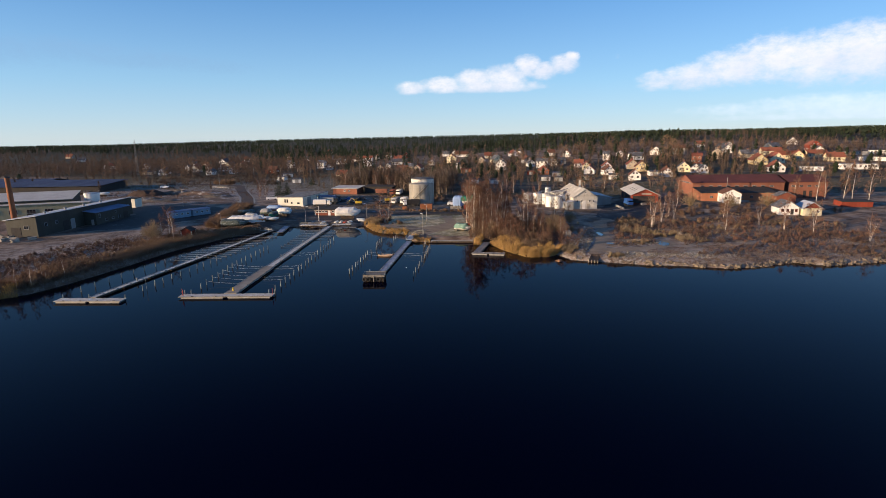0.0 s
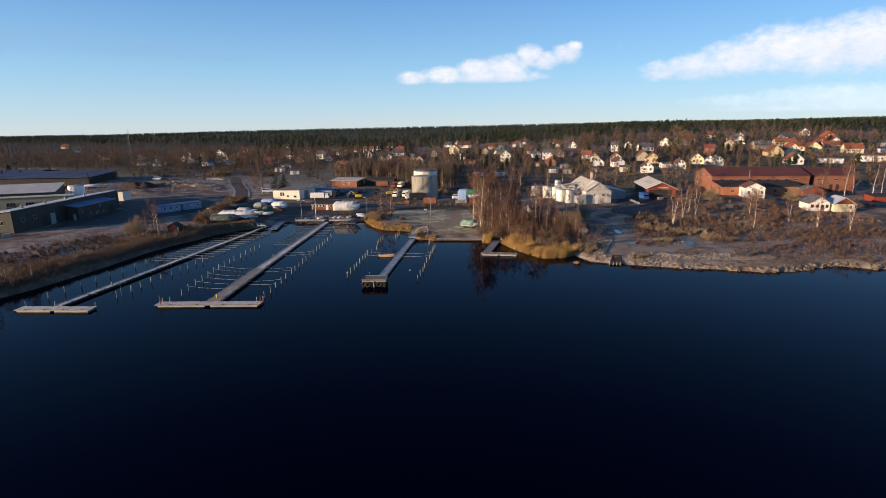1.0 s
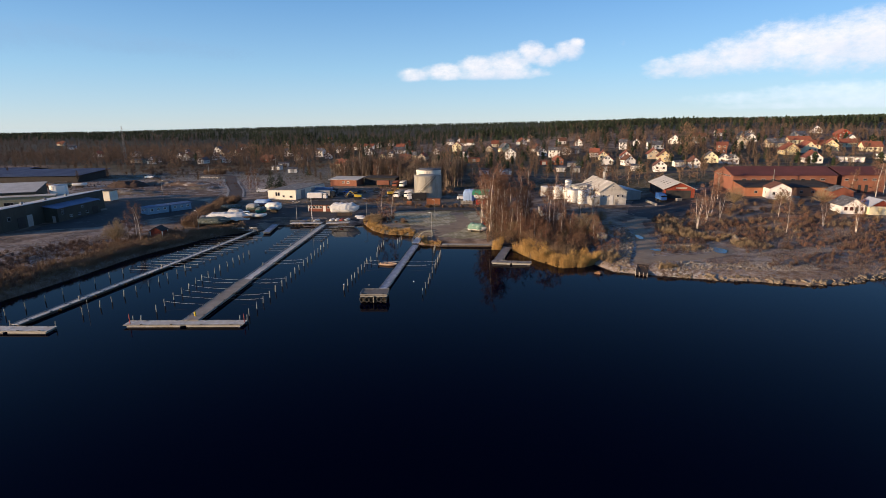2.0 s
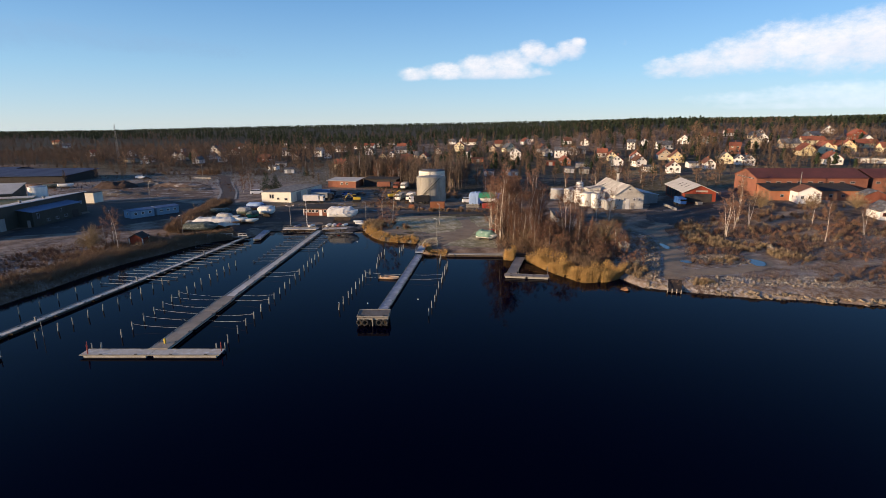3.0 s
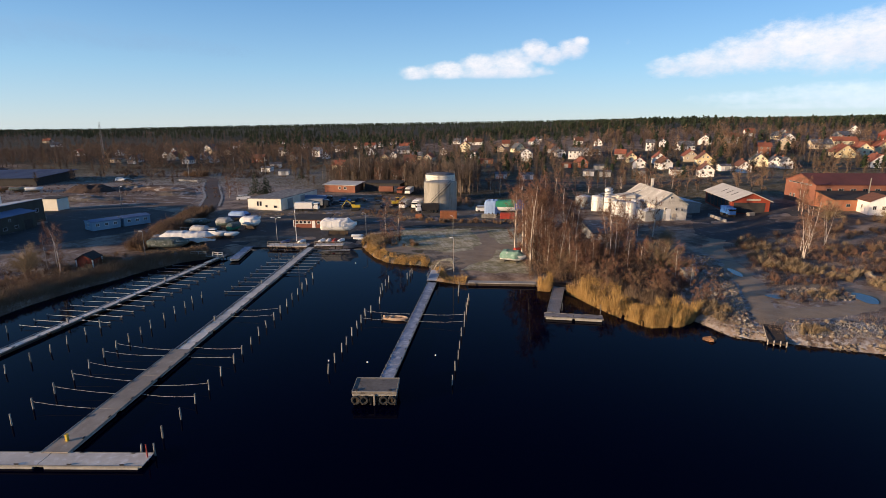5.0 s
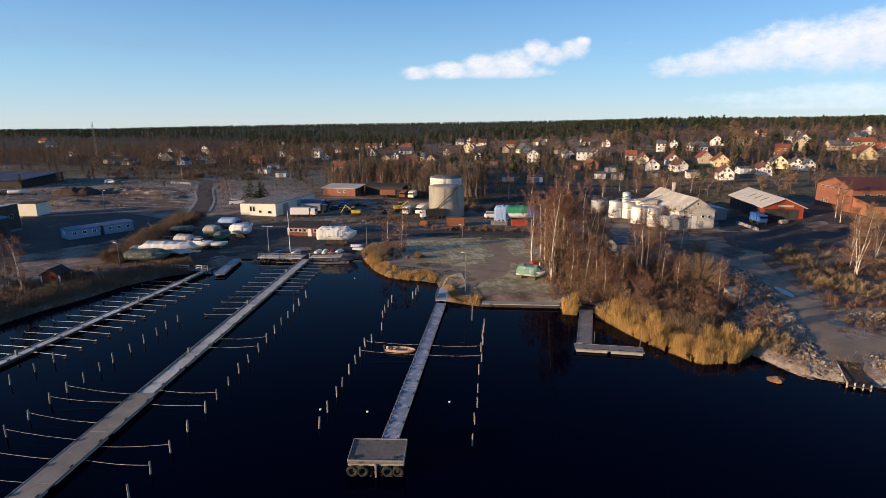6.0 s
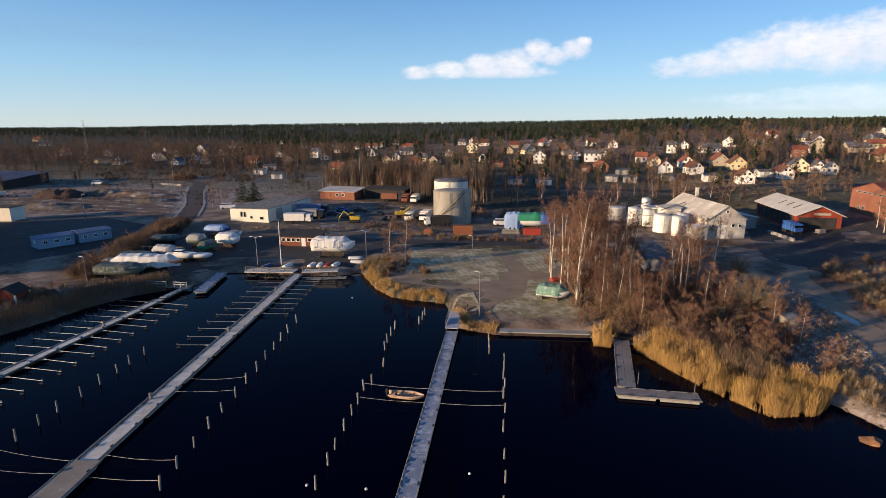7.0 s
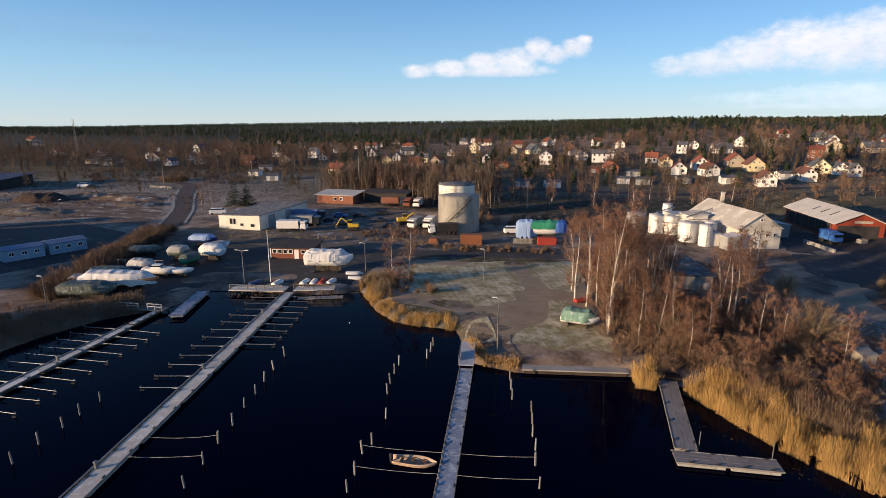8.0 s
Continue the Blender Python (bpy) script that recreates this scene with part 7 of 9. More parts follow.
house(-125.4, 510.5, -0, 8.0, 10.6, "g", 1, "white", "tilegrey")
house(-151.3, 662.5, 6, 6.0, 11.7, "g", 1, "white", "tilered")
house(-96.5, 435.7, 13, 6.6, 11.6, "g", 1, "yellow", "tilebrown")
house(-95.3, 461.5, 2, 6.0, 10.5, "g", 1, "white", "tilegrey")
house(-74.0, 411.1, 2, 8.4, 8.7, "e", 1, "dullred", "tilebrown")
house(-74.7, 444.9, -2, 7.8, 7.8, "e", 1, "paleyellow", "tilegrey")
house(-64.3, 427.8, -9, 6.0, 11.4, "g", 1, "beige", "tilered")
house(-113.8, 661.0, 7, 9.6, 9.1, "g", 1, "red", "tilered")
house(-60.7, 492.8, 3, 6.0, 9.8, "g", 1, "white", "tilegrey")
house(-62.8, 643.9, -2, 8.6, 8.4, "e", 1, "white", "tilegrey")
house(-41.5, 610.6, -7, 17.2, 9.5, "e", 1, "white", "tilebrown")
house(-53.8, 667.0, -6, 6.6, 10.2, "g", 1, "white", "tilered")
house(-32.7, 438.2, -5, 6.1, 10.9, "g", 1, "white", "tilegrey")
house(-23.2, 406.3, 7, 8.8, 6.0, "e", 0, "orangebrick", "tilered")
house(-33.7, 371.2, 3, 6.0, 10.0, "g", 0, "white", "tilegrey")
house(-34.5, 332.8, -9, 6.0, 11.7, "g", 1, "grey", "tilegrey")
house(-15.0, 504.9, -7, 6.0, 9.2, "g", 1, "beige", "tilebrown")
house(-9.8, 562.1, 3, 7.7, 9.0, "e", 1, "beige", "tilered")
house(2.7, 419.2, -5, 8.4, 9.7, "g", 2, "white", "tilegrey")
house(23.3, 616.7, -2, 6.9, 7.9, "e", 1, "white", "tilegrey")
house(-13.5, 328.1, 5, 6.0, 5.6, "e", 0, "white", "tilegrey")
house(-0.6, 325.2, 11, 6.5, 6.8, "e", 0, "white", "tilegrey")
house(28.2, 442.8, 10, 6.0, 11.2, "g", 1, "white", "tilegrey")
house(35.1, 428.1, -8, 9.5, 7.5, "e", 2, "white", "tilegrey")
house(46.6, 446.7, 4, 6.0, 11.9, "g", 1, "white", "tilegrey")
house(53.4, 449.5, 8, 6.0, 8.3, "e", 1, "grey", "tilegrey")
house(54.6, 551.4, 6, 7.4, 8.7, "e", 1, "white", "tilebrown")
house(64.3, 512.7, -11, 7.6, 9.9, "g", 1, "white", "tilered")
house(23.7, 376.4, -12, 6.0, 6.2, "e", 0, "red", "tilebrown")
house(33.4, 376.0, 9, 6.0, 10.1, "g", 1, "orangebrick", "tilered")
house(40.2, 362.6, -16, 7.4, 6.0, "e", 0, "grey", "tilegrey")
house(30.3, 337.8, -12, 6.0, 5.6, "e", 0, "white", "tilegrey")
house(38.1, 334.6, -7, 6.0, 6.7, "e", 0, "grey", "tilegrey")
house(61.0, 411.9, -15, 7.0, 8.1, "e", 1, "white", "tilered")
house(63.5, 390.2, -6, 6.0, 11.9, "g", 1, "paleyellow", "tilered")
house(60.7, 360.8, -16, 7.5, 9.6, "g", 1, "white", "tilered")
house(87.6, 445.2, -14, 6.0, 7.6, "e", 2, "white", "tilegrey")
house(104.3, 473.8, -15, 6.0, 11.0, "g", 1, "white", "tilegrey")
house(74.0, 370.6, -6, 7.2, 9.1, "g", 1, "white", "tilered")
house(71.4, 347.8, 7, 6.6, 9.7, "g", 1, "white", "tilebrown")
house(91.8, 374.6, -6, 8.3, 9.4, "g", 1, "beige", "tilered")
house(69.5, 325.2, -8, 6.0, 6.7, "e", 0, "white", "tilegrey")
house(55.4, 334.9, -5, 6.0, 7.0, "e", 0, "grey", "tilegrey")
house(93.3, 357.2, -9, 8.8, 9.7, "g", 1, "yellow", "tilebrown")
house(78.6, 312.8, -9, 6.9, 9.1, "g", 1, "white", "tilebrown")
house(94.7, 331.7, 3, 6.5, 5.9, "e", 0, "white", "tilegrey")
house(100.1, 325.5, -8, 6.0, 11.5, "g", 1, "white", "tilebrown")
house(117.1, 349.6, -15, 8.5, 9.1, "g", 1, "paleyellow", "tilegrey")
house(122.4, 344.2, -16, 6.3, 9.7, "g", 1, "white", "tilegrey")
house(126.2, 340.8, 1, 6.0, 9.7, "g", 1, "white", "tilegrey")
house(142.8, 402.3, -20, 7.2, 7.8, "e", 2, "brick", "tilered")
house(199.1, 554.6, -6, 8.1, 9.4, "e", 1, "white", "tilered")
house(222.7, 546.4, -11, 6.0, 12.0, "g", 1, "white", "tilegrey")
house(179.7, 387.4, -6, 10.5, 11.7, "g", 1, "yellow", "tilered")
house(196.7, 399.7, -5, 10.5, 11.4, "g", 1, "paleyellow", "tilered")
house(216.7, 412.5, -22, 10.5, 10.5, "g", 1, "yellow", "tilered")
house(242.2, 434.8, -2, 15.5, 7.9, "e", 1, "paleyellow", "tilered")
house(195.0, 438.6, 1, 13.5, 9.3, "e", 1, "beige", "tilegrey")
house(222.5, 462.8, -6, 16.7, 8.2, "e", 1, "paleyellow", "tilered")
house(270.2, 490.8, -8, 10.5, 11.4, "g", 2, "red", "tilered")
house(169.3, 342.2, -11, 9.0, 11.4, "g", 1, "white", "tilered")
house(197.5, 486.6, -4, 9.8, 11.0, "g", 1, "white", "tilegrey")
house(223.2, 354.4, -2, 23.0, 8.0, "e", 1, "white", "frostroof")
house(191.1, 347.6, -23, 13.8, 6.9, "e", 0, "white", "frostroof")
house(281.3, 451.3, -1, 15.9, 9.4, "e", 1, "grey", "darkroof_and_shade")
house(302.4, 459.9, -25, 15.2, 8.8, "e", 1, "white", "darkroof_and_shade")
house(263.2, 406.1, -23, 17.5, 6.8, "e", 0, "white", "frostroof")
house(237.8, 403.9, -8, 11.9, 9.4, "e", 1, "paleyellow", "tilered")
house(295.7, 577.8, -19, 10.3, 9.2, "g", 1, "white", "tilegrey")
house(215.8, 424.0, -9, 18.5, 8.8, "e", 1, "paleyellow", "tilered")
house(-549.0, 655.8, 26, 11.0, 9.0, "e", 1, "white", "tilegrey")
house(-405.1, 518.0, 1, 7.4, 9.7, "g", 1, "white", "tilered")
house(-632.4, 733.7, 2, 10.9, 9.3, "e", 1, "beige", "tilered")
house(-304.8, 437.9, 3, 10.4, 6.8, "e", 0, "beige", "tilegrey")
house(-363.2, 519.1, 20, 6.3, 11.4, "g", 1, "white", "tilegrey")
house(-284.7, 427.5, 14, 6.0, 6.8, "e", 0, "white", "tilegrey")
house(-293.0, 441.0, 5, 6.0, 11.6, "g", 1, "white", "tilegrey")
house(-299.1, 490.9, 7, 6.0, 11.0, "g", 1, "white", "tilegrey")
house(-320.7, 656.7, 17, 7.4, 9.3, "e", 1, "white", "tilebrown")
house(-312.0, 711.3, 9, 9.4, 8.4, "e", 1, "white", "tilegrey")
house(-287.9, 714.0, -4, 8.1, 9.1, "g", 1, "white", "tilebrown")
house(-213.1, 688.2, 6, 8.9, 8.7, "e", 1, "grey", "tilegrey")
house(-275.8, 857.6, 9, 9.8, 9.2, "e", 1, "white", "tilered")
house(-145.8, 708.2, 0, 7.8, 7.8, "e", 1, "white", "tilegrey")

# smaller houses further off between the trees
far_rng = random.Random(77)
taken = [(o.location.x, o.location.y) for o in scene.objects if o.get("category") in ("house", "garage")]
for _ in range(400):
    hx, hy = far_rng.uniform(-330, 330), far_rng.uniform(430, 600)
    if len(taken) > 122 or (hx > 60 and hy > 520) or abs(hx) > 0.75 * hy or min(math.dist((hx, hy), q) for q in taken) < 20:
        continue
    taken.append((hx, hy))
    house(hx, hy, far_rng.uniform(-25, 25), far_rng.uniform(8, 12), far_rng.uniform(8, 10), far_rng.choice("gge"), far_rng.choice((1, 1, 1, 2)), far_rng.choice(("white", "white", "white", "beige", "paleyellow", "grey")), far_rng.choice(("tilegrey", "tilebrown", "tilered", "tilegrey")))

# ---------------------------------------------------------------- plants
def tube(vs, fs, pts, radii, n):
    """Adds a tapering tube along pts to the lists."""
    base = len(vs)
    for i, (p, r) in enumerate(zip(pts, radii)):
        d = (pts[min(i + 1, len(pts) - 1)] - pts[max(i - 1, 0)]).normalized()
        a = d.orthogonal().normalized()
        b = d.cross(a)
        for k in range(n):
            t = 2 * math.pi * k / n
            vs.append(p + r * (math.cos(t) * a + math.sin(t) * b))
    for i in range(len(pts) - 1):
        for k in range(n):
            q, w = base + i * n + k, base + i * n + (k + 1) % n
            fs.append((q, w, w + n, q + n))


def wand(rng):
    return Vector((rng.gauss(0, 1), rng.gauss(0, 1), rng.gauss(0, 1))).normalized()


def bare_tree(seed, h, spread, r, limbs, twigs, droop=0.0, low=0.25, stems=1, twig_len=0.9, twig_w=0.03, steep=1.0, soft=0.7):
    """Lists for the trunk, the branches and the twigs of a leafless tree."""
    rng = random.Random(seed)
    tv, tf, bv, bf, wv, wf = [], [], [], [], [], []
    subs = []
    for s in range(stems):
        lean = Vector((rng.uniform(-1, 1), rng.uniform(-1, 1), 0)) * (0.05 if stems == 1 else 0.22)
        hh = h * (1 if s == 0 else rng.uniform(0.7, 0.95))
        off = Vector((rng.uniform(-1, 1), rng.uniform(-1, 1), 0)) * (0 if stems == 1 else 0.3)
        pts = [off + Vector((lean.x * hh * f ** 1.5 + 0.03 * hh * math.sin(f * 5 + seed + s) * f, lean.y * hh * f ** 1.5 + 0.03 * hh * math.cos(f * 4 + seed) * f, hh * f - 0.2)) for f in (0, 0.12, 0.28, 0.45, 0.62, 0.8, 1.0)]
        tube(tv, tf, pts, [r * (1.15 - f) * (0.9 if s else 1) for f in (0, 0.12, 0.28, 0.45, 0.62, 0.8, 1.08)], 7 if stems < 4 else 4)
        for i in range(limbs // stems):
            u = low + (0.97 - low) * (i + rng.random()) / (limbs // stems)
            k = min(int(u * 6), 5)
            at = pts[k].lerp(pts[k + 1], u * 6 - k) if u < 1 else pts[-1]
            a = rng.uniform(0, 2 * math.pi)
            reach = spread * (0.35 + 0.75 * math.sin(math.pi * (0.12 + 0.76 * u))) * rng.uniform(0.55, 1.1)
            rise = reach * rng.uniform(0.5, 1.1) * steep
            out = Vector((math.cos(a), math.sin(a), 0))
            lp = [at + out * reach * f + Vector((0, 0, rise * (f ** 0.8) - droop * 0.5 * reach * f * f)) + wand(rng) * 0.06 * reach * f for f in (0, 0.3, 0.65, 1.0)]
            lr = r * 0.36 * (1.1 - u)
            tube(bv, bf, lp, [lr, lr * 0.75, lr * 0.45, lr * 0.15], 3)
            for j in range(5):
                f = 0.25 + 0.75 * rng.random()
                seg = min(int(f * 3), 2)
                p = lp[seg].lerp(lp[seg + 1], f * 3 - seg)
                d = (out * rng.uniform(0.2, 1) + wand(rng) * 0.8 + Vector((0, 0, 0.5 - droop * 0.5))).normalized()
                q = p + d * reach * rng.uniform(0.25, 0.5)
                tube(bv, bf, [p, q], [lr * 0.35, lr * 0.1], 3)
                subs.append((p, q))
            subs.append((lp[1], lp[3]))
    for _ in range(twigs):
        p, q = rng.choice(subs)
        at = p.lerp(q, rng.random() ** 0.7)
        d = ((q - p).normalized() * 0.9 + wand(rng) * soft + Vector((0, 0, 0.25 - droop * 0.6))).normalized()
        ln = twig_len * rng.uniform(0.5, 1.3)
        side = d.cross(wand(rng)).normalized() * twig_w * rng.uniform(0.6, 1.2)
        k = len(wv)
        wv += [at + side, at - side, at + d * ln + Vector((0, 0, -droop * 0.25 * ln))]
        wf.append((k, k + 1, k + 2))
    return (tv, tf), (bv, bf), (wv, wf)


def tree_thing(name, lists, bark, branch, twig, label, category, group):
    t = thing(name, (0, 0, -50), 0, label, category, group)
    for pn, (v, f), m in zip(("trunk", "limbs", "crown"), lists, (bark, branch, twig)):
        me = raw_mesh([tuple(p) for p in v], f, m, pn)
        if pn != "crown":
            smooth(me)
        part("branchwork" if pn == "limbs" else pn, me, m, t)
    return t


def plant(template, x, y, scale=1.0, rz=None, used=[]):
    """Puts a template, or a copy of it, at a place on the land."""
    m = pose(x, y, gz(x, y) - 0.05, 0, 0, random.uniform(0, 360) if rz is None else rz)
    if template not in used:
        used.append(template)
        t = template
        t.matrix_basis = m
    else:
        t = copy_thing(template, m)
    t.scale = (scale, scale, scale * random.uniform(0.92, 1.08))
    return t


BIRCHES = [tree_thing("birch", bare_tree(s, h, sp * 1.1, r, 24, 2300, 0.0, 0.1, st, 0.95, 0.014, 2.0), "birchbark", "paletrunk", "twigred", "bare birch with white trunk and reddish twigs", "tree", "birches")
           for s, h, sp, r, st in ((1, 11, 1.6, 0.12, 1), (2, 12.5, 1.8, 0.13, 1), (3, 10.5, 1.7, 0.11, 2), (4, 11.5, 1.6, 0.12, 1), (5, 8, 1.4, 0.10, 1), (6, 9.5, 2.0, 0.11, 3))]
SHRUBS = [tree_thing("shrub", bare_tree(s, h, sp, 0.045, 14, 1100, 0.05, 0.08, 7, 0.62, 0.015), "bark", "bark", "twigbrown", "bare brown thicket shrub", "shrub", "bare shrubs")
          for s, h, sp in ((11, 3.2, 1.7), (12, 2.6, 1.9), (13, 3.8, 1.6))]
REDSHRUBS = [tree_thing("shrub", bare_tree(s, h, sp, 0.04, 18, 1400, 0.0, 0.1, 6, 0.7, 0.014, 1.4), "bark", "twigred", "twigred", "bare reddish young birch thicket", "shrub", "bare shrubs")
             for s, h, sp in ((21, 4.6, 1.4), (22, 5.6, 1.3))]
def willow_lists(seed, h, reach, stems, twigs):
    """A dome of stems fanning out from the root."""
    rng = random.Random(seed)
    tv, tf, bv, bf, wv, wf = [], [], [], [], [], []
    tube(tv, tf, [Vector((0, 0, -0.3)), Vector((0.05, 0, 0.5)), Vector((0.1, 0.05, 1.1))], [0.35, 0.28, 0.12], 7)
    ways = []
    for _ in range(stems):
        a, el = rng.uniform(0, 6.283), math.asin(rng.uniform(0.25, 1.0))
        k = rng.uniform(0.75, 1.0)
        o = Vector((math.cos(a), math.sin(a), 0))
        pts = [o * reach * k * math.cos(el) * f ** 1.25 + Vector((0, 0, 0.2 + h * k * math.sin(el) * f ** 0.8)) + wand(rng) * 0.12 * f for f in (0, 0.3, 0.55, 0.8, 1.0)]
        tube(bv, bf, pts, [0.04, 0.03, 0.02, 0.012, 0.005], 3)
        ways.append(pts)
    for _ in range(twigs):
        pts = rng.choice(ways)
        f = rng.uniform(1.2, 4.0)
        i = min(int(f), 3)
        at = pts[i].lerp(pts[i + 1], f - i)
        d = ((pts[i + 1] - pts[i]).normalized() + wand(rng) * 0.75).normalized()
        side = d.cross(wand(rng)).normalized() * 0.010
        k = len(wv)
        wv += [at + side, at - side, at + d * rng.uniform(0.5, 1.1)]
        wf.append((k, k + 1, k + 2))
    return (tv, tf), (bv, bf), (wv, wf)


WILLOWS = [tree_thing("willow", willow_lists(s, h, sp, 110, 5200), "bark", "twigolive", "twigolive", "broad bare willow with straw-coloured twigs", "shrub", "willows")
           for s, h, sp in ((31, 5.4, 3.6), (32, 6.6, 4.2))]
TREES = [tree_thing("bare_tree", bare_tree(s, h, sp, r, 15, 950, 0.1, 0.22, st, 1.15, 0.034, 1.2), "bark", "bark", "twigbrown", "bare brown deciduous tree in the town", "tree", "bare trees of the town")
         for s, h, sp, r, st in ((41, 11, 3.2, 0.2, 1), (42, 13, 3.0, 0.2, 1), (43, 9, 3.2, 0.17, 2), (44, 12, 2.2, 0.15, 1))]


def conifer_lists(seed, h, spread, levels, per):
    rng = random.Random(seed)
    tv, tf, wv, wf = [], [], [], []
    tube(tv, tf, [Vector((0, 0, -0.2)), Vector((0, 0, h * 0.5)), Vector((0, 0, h))], [0.2, 0.12, 0.02], 6)
    for i in range(levels):
        u = i / levels
        z = h * (0.12 + 0.88 * u)
        reach = spread * (1 - u) ** 0.8 + 0.15
        for k in range(per):
            a = 2 * math.pi * (k + rng.random()) / per
            ln = reach * rng.uniform(0.65, 1.15)
            o = Vector((math.cos(a), math.sin(a), 0))
            s = Vector((-o.y, o.x, 0))
            dz = -0.25 * ln
            for q in range(3):
                f0, f1 = q / 3, (q + 1) / 3
                w = 0.32 * ln * (1 - 0.6 * f0) * rng.uniform(0.7, 1.2)
                c0, c1 = o * ln * f0 + Vector((0, 0, z + dz * f0)), o * ln * f1 + Vector((0, 0, z + dz * f1 * rng.uniform(0.8, 1.5)))
                b = len(wv)
                wv += [c0, c1 + s * w * 0.6 + Vector((0, 0, -0.12)), c1 + o * 0.15 * ln, c1 - s * w * 0.6 + Vector((0, 0, -0.12))]
                wf += [(b, b + 1, b + 2), (b, b + 2, b + 3)]
    return (tv, tf), (wv, wf)


def conifer_thing(lists, label):
    t = thing("conifer", (0, 0, -50), 0, label, "tree", "conifers")
    for pn, (v, f), m in zip(("trunk", "crown"), lists, ("pinebark", "needles")):
        part(pn, raw_mesh([tuple(p) for p in v], f, m, pn), m, t)
    return t


CONIFERS = [conifer_thing(conifer_lists(s, h, sp, 16, 8), "dark green spruce among the houses") for s, h, sp in ((51, 11, 3.4), (52, 13, 3.8), (53, 8, 3.2))]


def low_scrub(name, places, tris, mat, label, seed, wide=1.0):
    """One mesh of low leafless bushes: sprays of thin twigs from the root; places are x, y, height."""
    g2 = np.random.default_rng(seed)
    p = np.array([(x, y) for x, y, _ in places])
    z = lie(p[:, 0], p[:, 1])
    n = len(p)
    h = np.array([q[2] for q in places])[:, None]
    a, u = g2.uniform(0, 2 * np.pi, (n, tris)), g2.random((n, tris))
    out = g2.uniform(0.1, 1.15, (n, tris))
    root = np.stack([p[:, :1] + 0.35 * h * out * np.cos(a), p[:, 1:] + 0.35 * h * out * np.sin(a), z[:, None] + 0.05 + 0.5 * h * u * (1.1 - 0.5 * out)], -1)
    tip = root + np.stack([h * 0.45 * out * np.cos(a + g2.normal(0, 0.6, (n, tris))), h * 0.45 * out * np.sin(a + g2.normal(0, 0.6, (n, tris))), h * g2.uniform(0.15, 0.65, (n, tris))], -1)
    side = np.stack([-np.sin(a), np.cos(a), 0 * a], -1) * (wide * (0.02 + 0.014 * g2.random((n, tris))))[..., None]
    v = np.stack([root - side, root + side, tip], 2).reshape(-1, 3)
    return tagged(new(name, raw_mesh(v.tolist(), np.arange(len(v)).reshape(-1, 3).tolist(), mat, name)), label, "scrub", kind="stuff")


TRACKS = [[(48, 207), (41, 197), (36.2, 188), (35.6, 179.5), (34.8, 171), (31.9, 157), (28.8, 146), (26.8, 139.4)], [(28.6, 144.2), (36, 146), (43.2, 147.5), (48.4, 150.5), (50.8, 155), (50.4, 159.5)]]


def track_gap(x, y):
    """Distance to the middle of the tracks near the shore."""
    d = np.full(np.shape(x), 1e9)
    for t in TRACKS:
        for (ax, ay), (bx, by) in zip(t, t[1:]):
            u = np.clip(((x - ax) * (bx - ax) + (y - ay) * (by - ay)) / ((bx - ax) ** 2 + (by - ay) ** 2), 0, 1)
            d = np.minimum(d, np.hypot(x - ax - u * (bx - ax), y - ay - u * (by - ay)))
    return d


# birches and scrub between the lawn and the gravel track
for x, y, k, s in ((-6.7, 187.5, 0, 1), (-6.3, 170.4, 1, 0.95), (-5.0, 171.2, 3, 1.0), (-3.7, 172.4, 1, 1.02), (-4.4, 176.5, 0, 1), (-8.2, 180.6, 3, 1), (-2.6, 177.5, 4, 1.1), (0.8, 177.3, 1, 0.9), (3.3, 178.2, 0, 0.9), (-7.6, 176.0, 4, 1.1),
                   (11.9, 175.0, 0, 0.85), (14.1, 176.4, 3, 0.9), (1.1, 160.9, 4, 0.8), (5.2, 166.0, 4, 0.7), (20.3, 163.0, 4, 0.7),
                   (21.3, 157.4, 4, 0.6), (-5.0, 184.0, 4, 1.1), (-9.5, 189.0, 1, 0.85), (-1.0, 186, 3, 0.9), (4.5, 187, 1, 0.9), (-42.0, 189.6, 3, 0.85), (-38.9, 190.2, 0, 0.9), (22.4, 201.5, 0, 0.8), (-3.6, 165.8, 4, 0.9),
                   (52.4, 180.6, 5, 1.0), (57.8, 189.1, 2, 1.05), (62.6, 191.5, 5, 0.9), (54.6, 186.2, 0, 0.8), (73.3, 174.2, 3, 0.9), (86.6, 181.5, 5, 0.85), (90.8, 174.2, 2, 0.9), (97.5, 170.6, 2, 0.95), (106.4, 158.9, 5, 0.7), (79.8, 192.4, 0, 0.75),
                   (144.5, 236, 0, 1.1), (149, 238, 3, 1.1), (130, 229, 1, 1.1), (137, 236, 0, 1.1), (153, 234, 1, 1), (120, 226, 4, 1.1), (64, 201.6, 2, 0.8), (74.4, 225, 4, 1.1), (76.5, 231, 0, 0.9), (-100.9, 154.6, 1, 0.84), (-103.4, 156.8, 3, 0.80), (-107, 158, 4, 0.8), (-121, 261, 4, 1), (-119, 264, 0, 0.8)):
    plant(BIRCHES[k], x, y, s * (1.25 if -10 < x < 4 and 165 < y < 190 else 1.12 if 4 < x < 16 else 1))
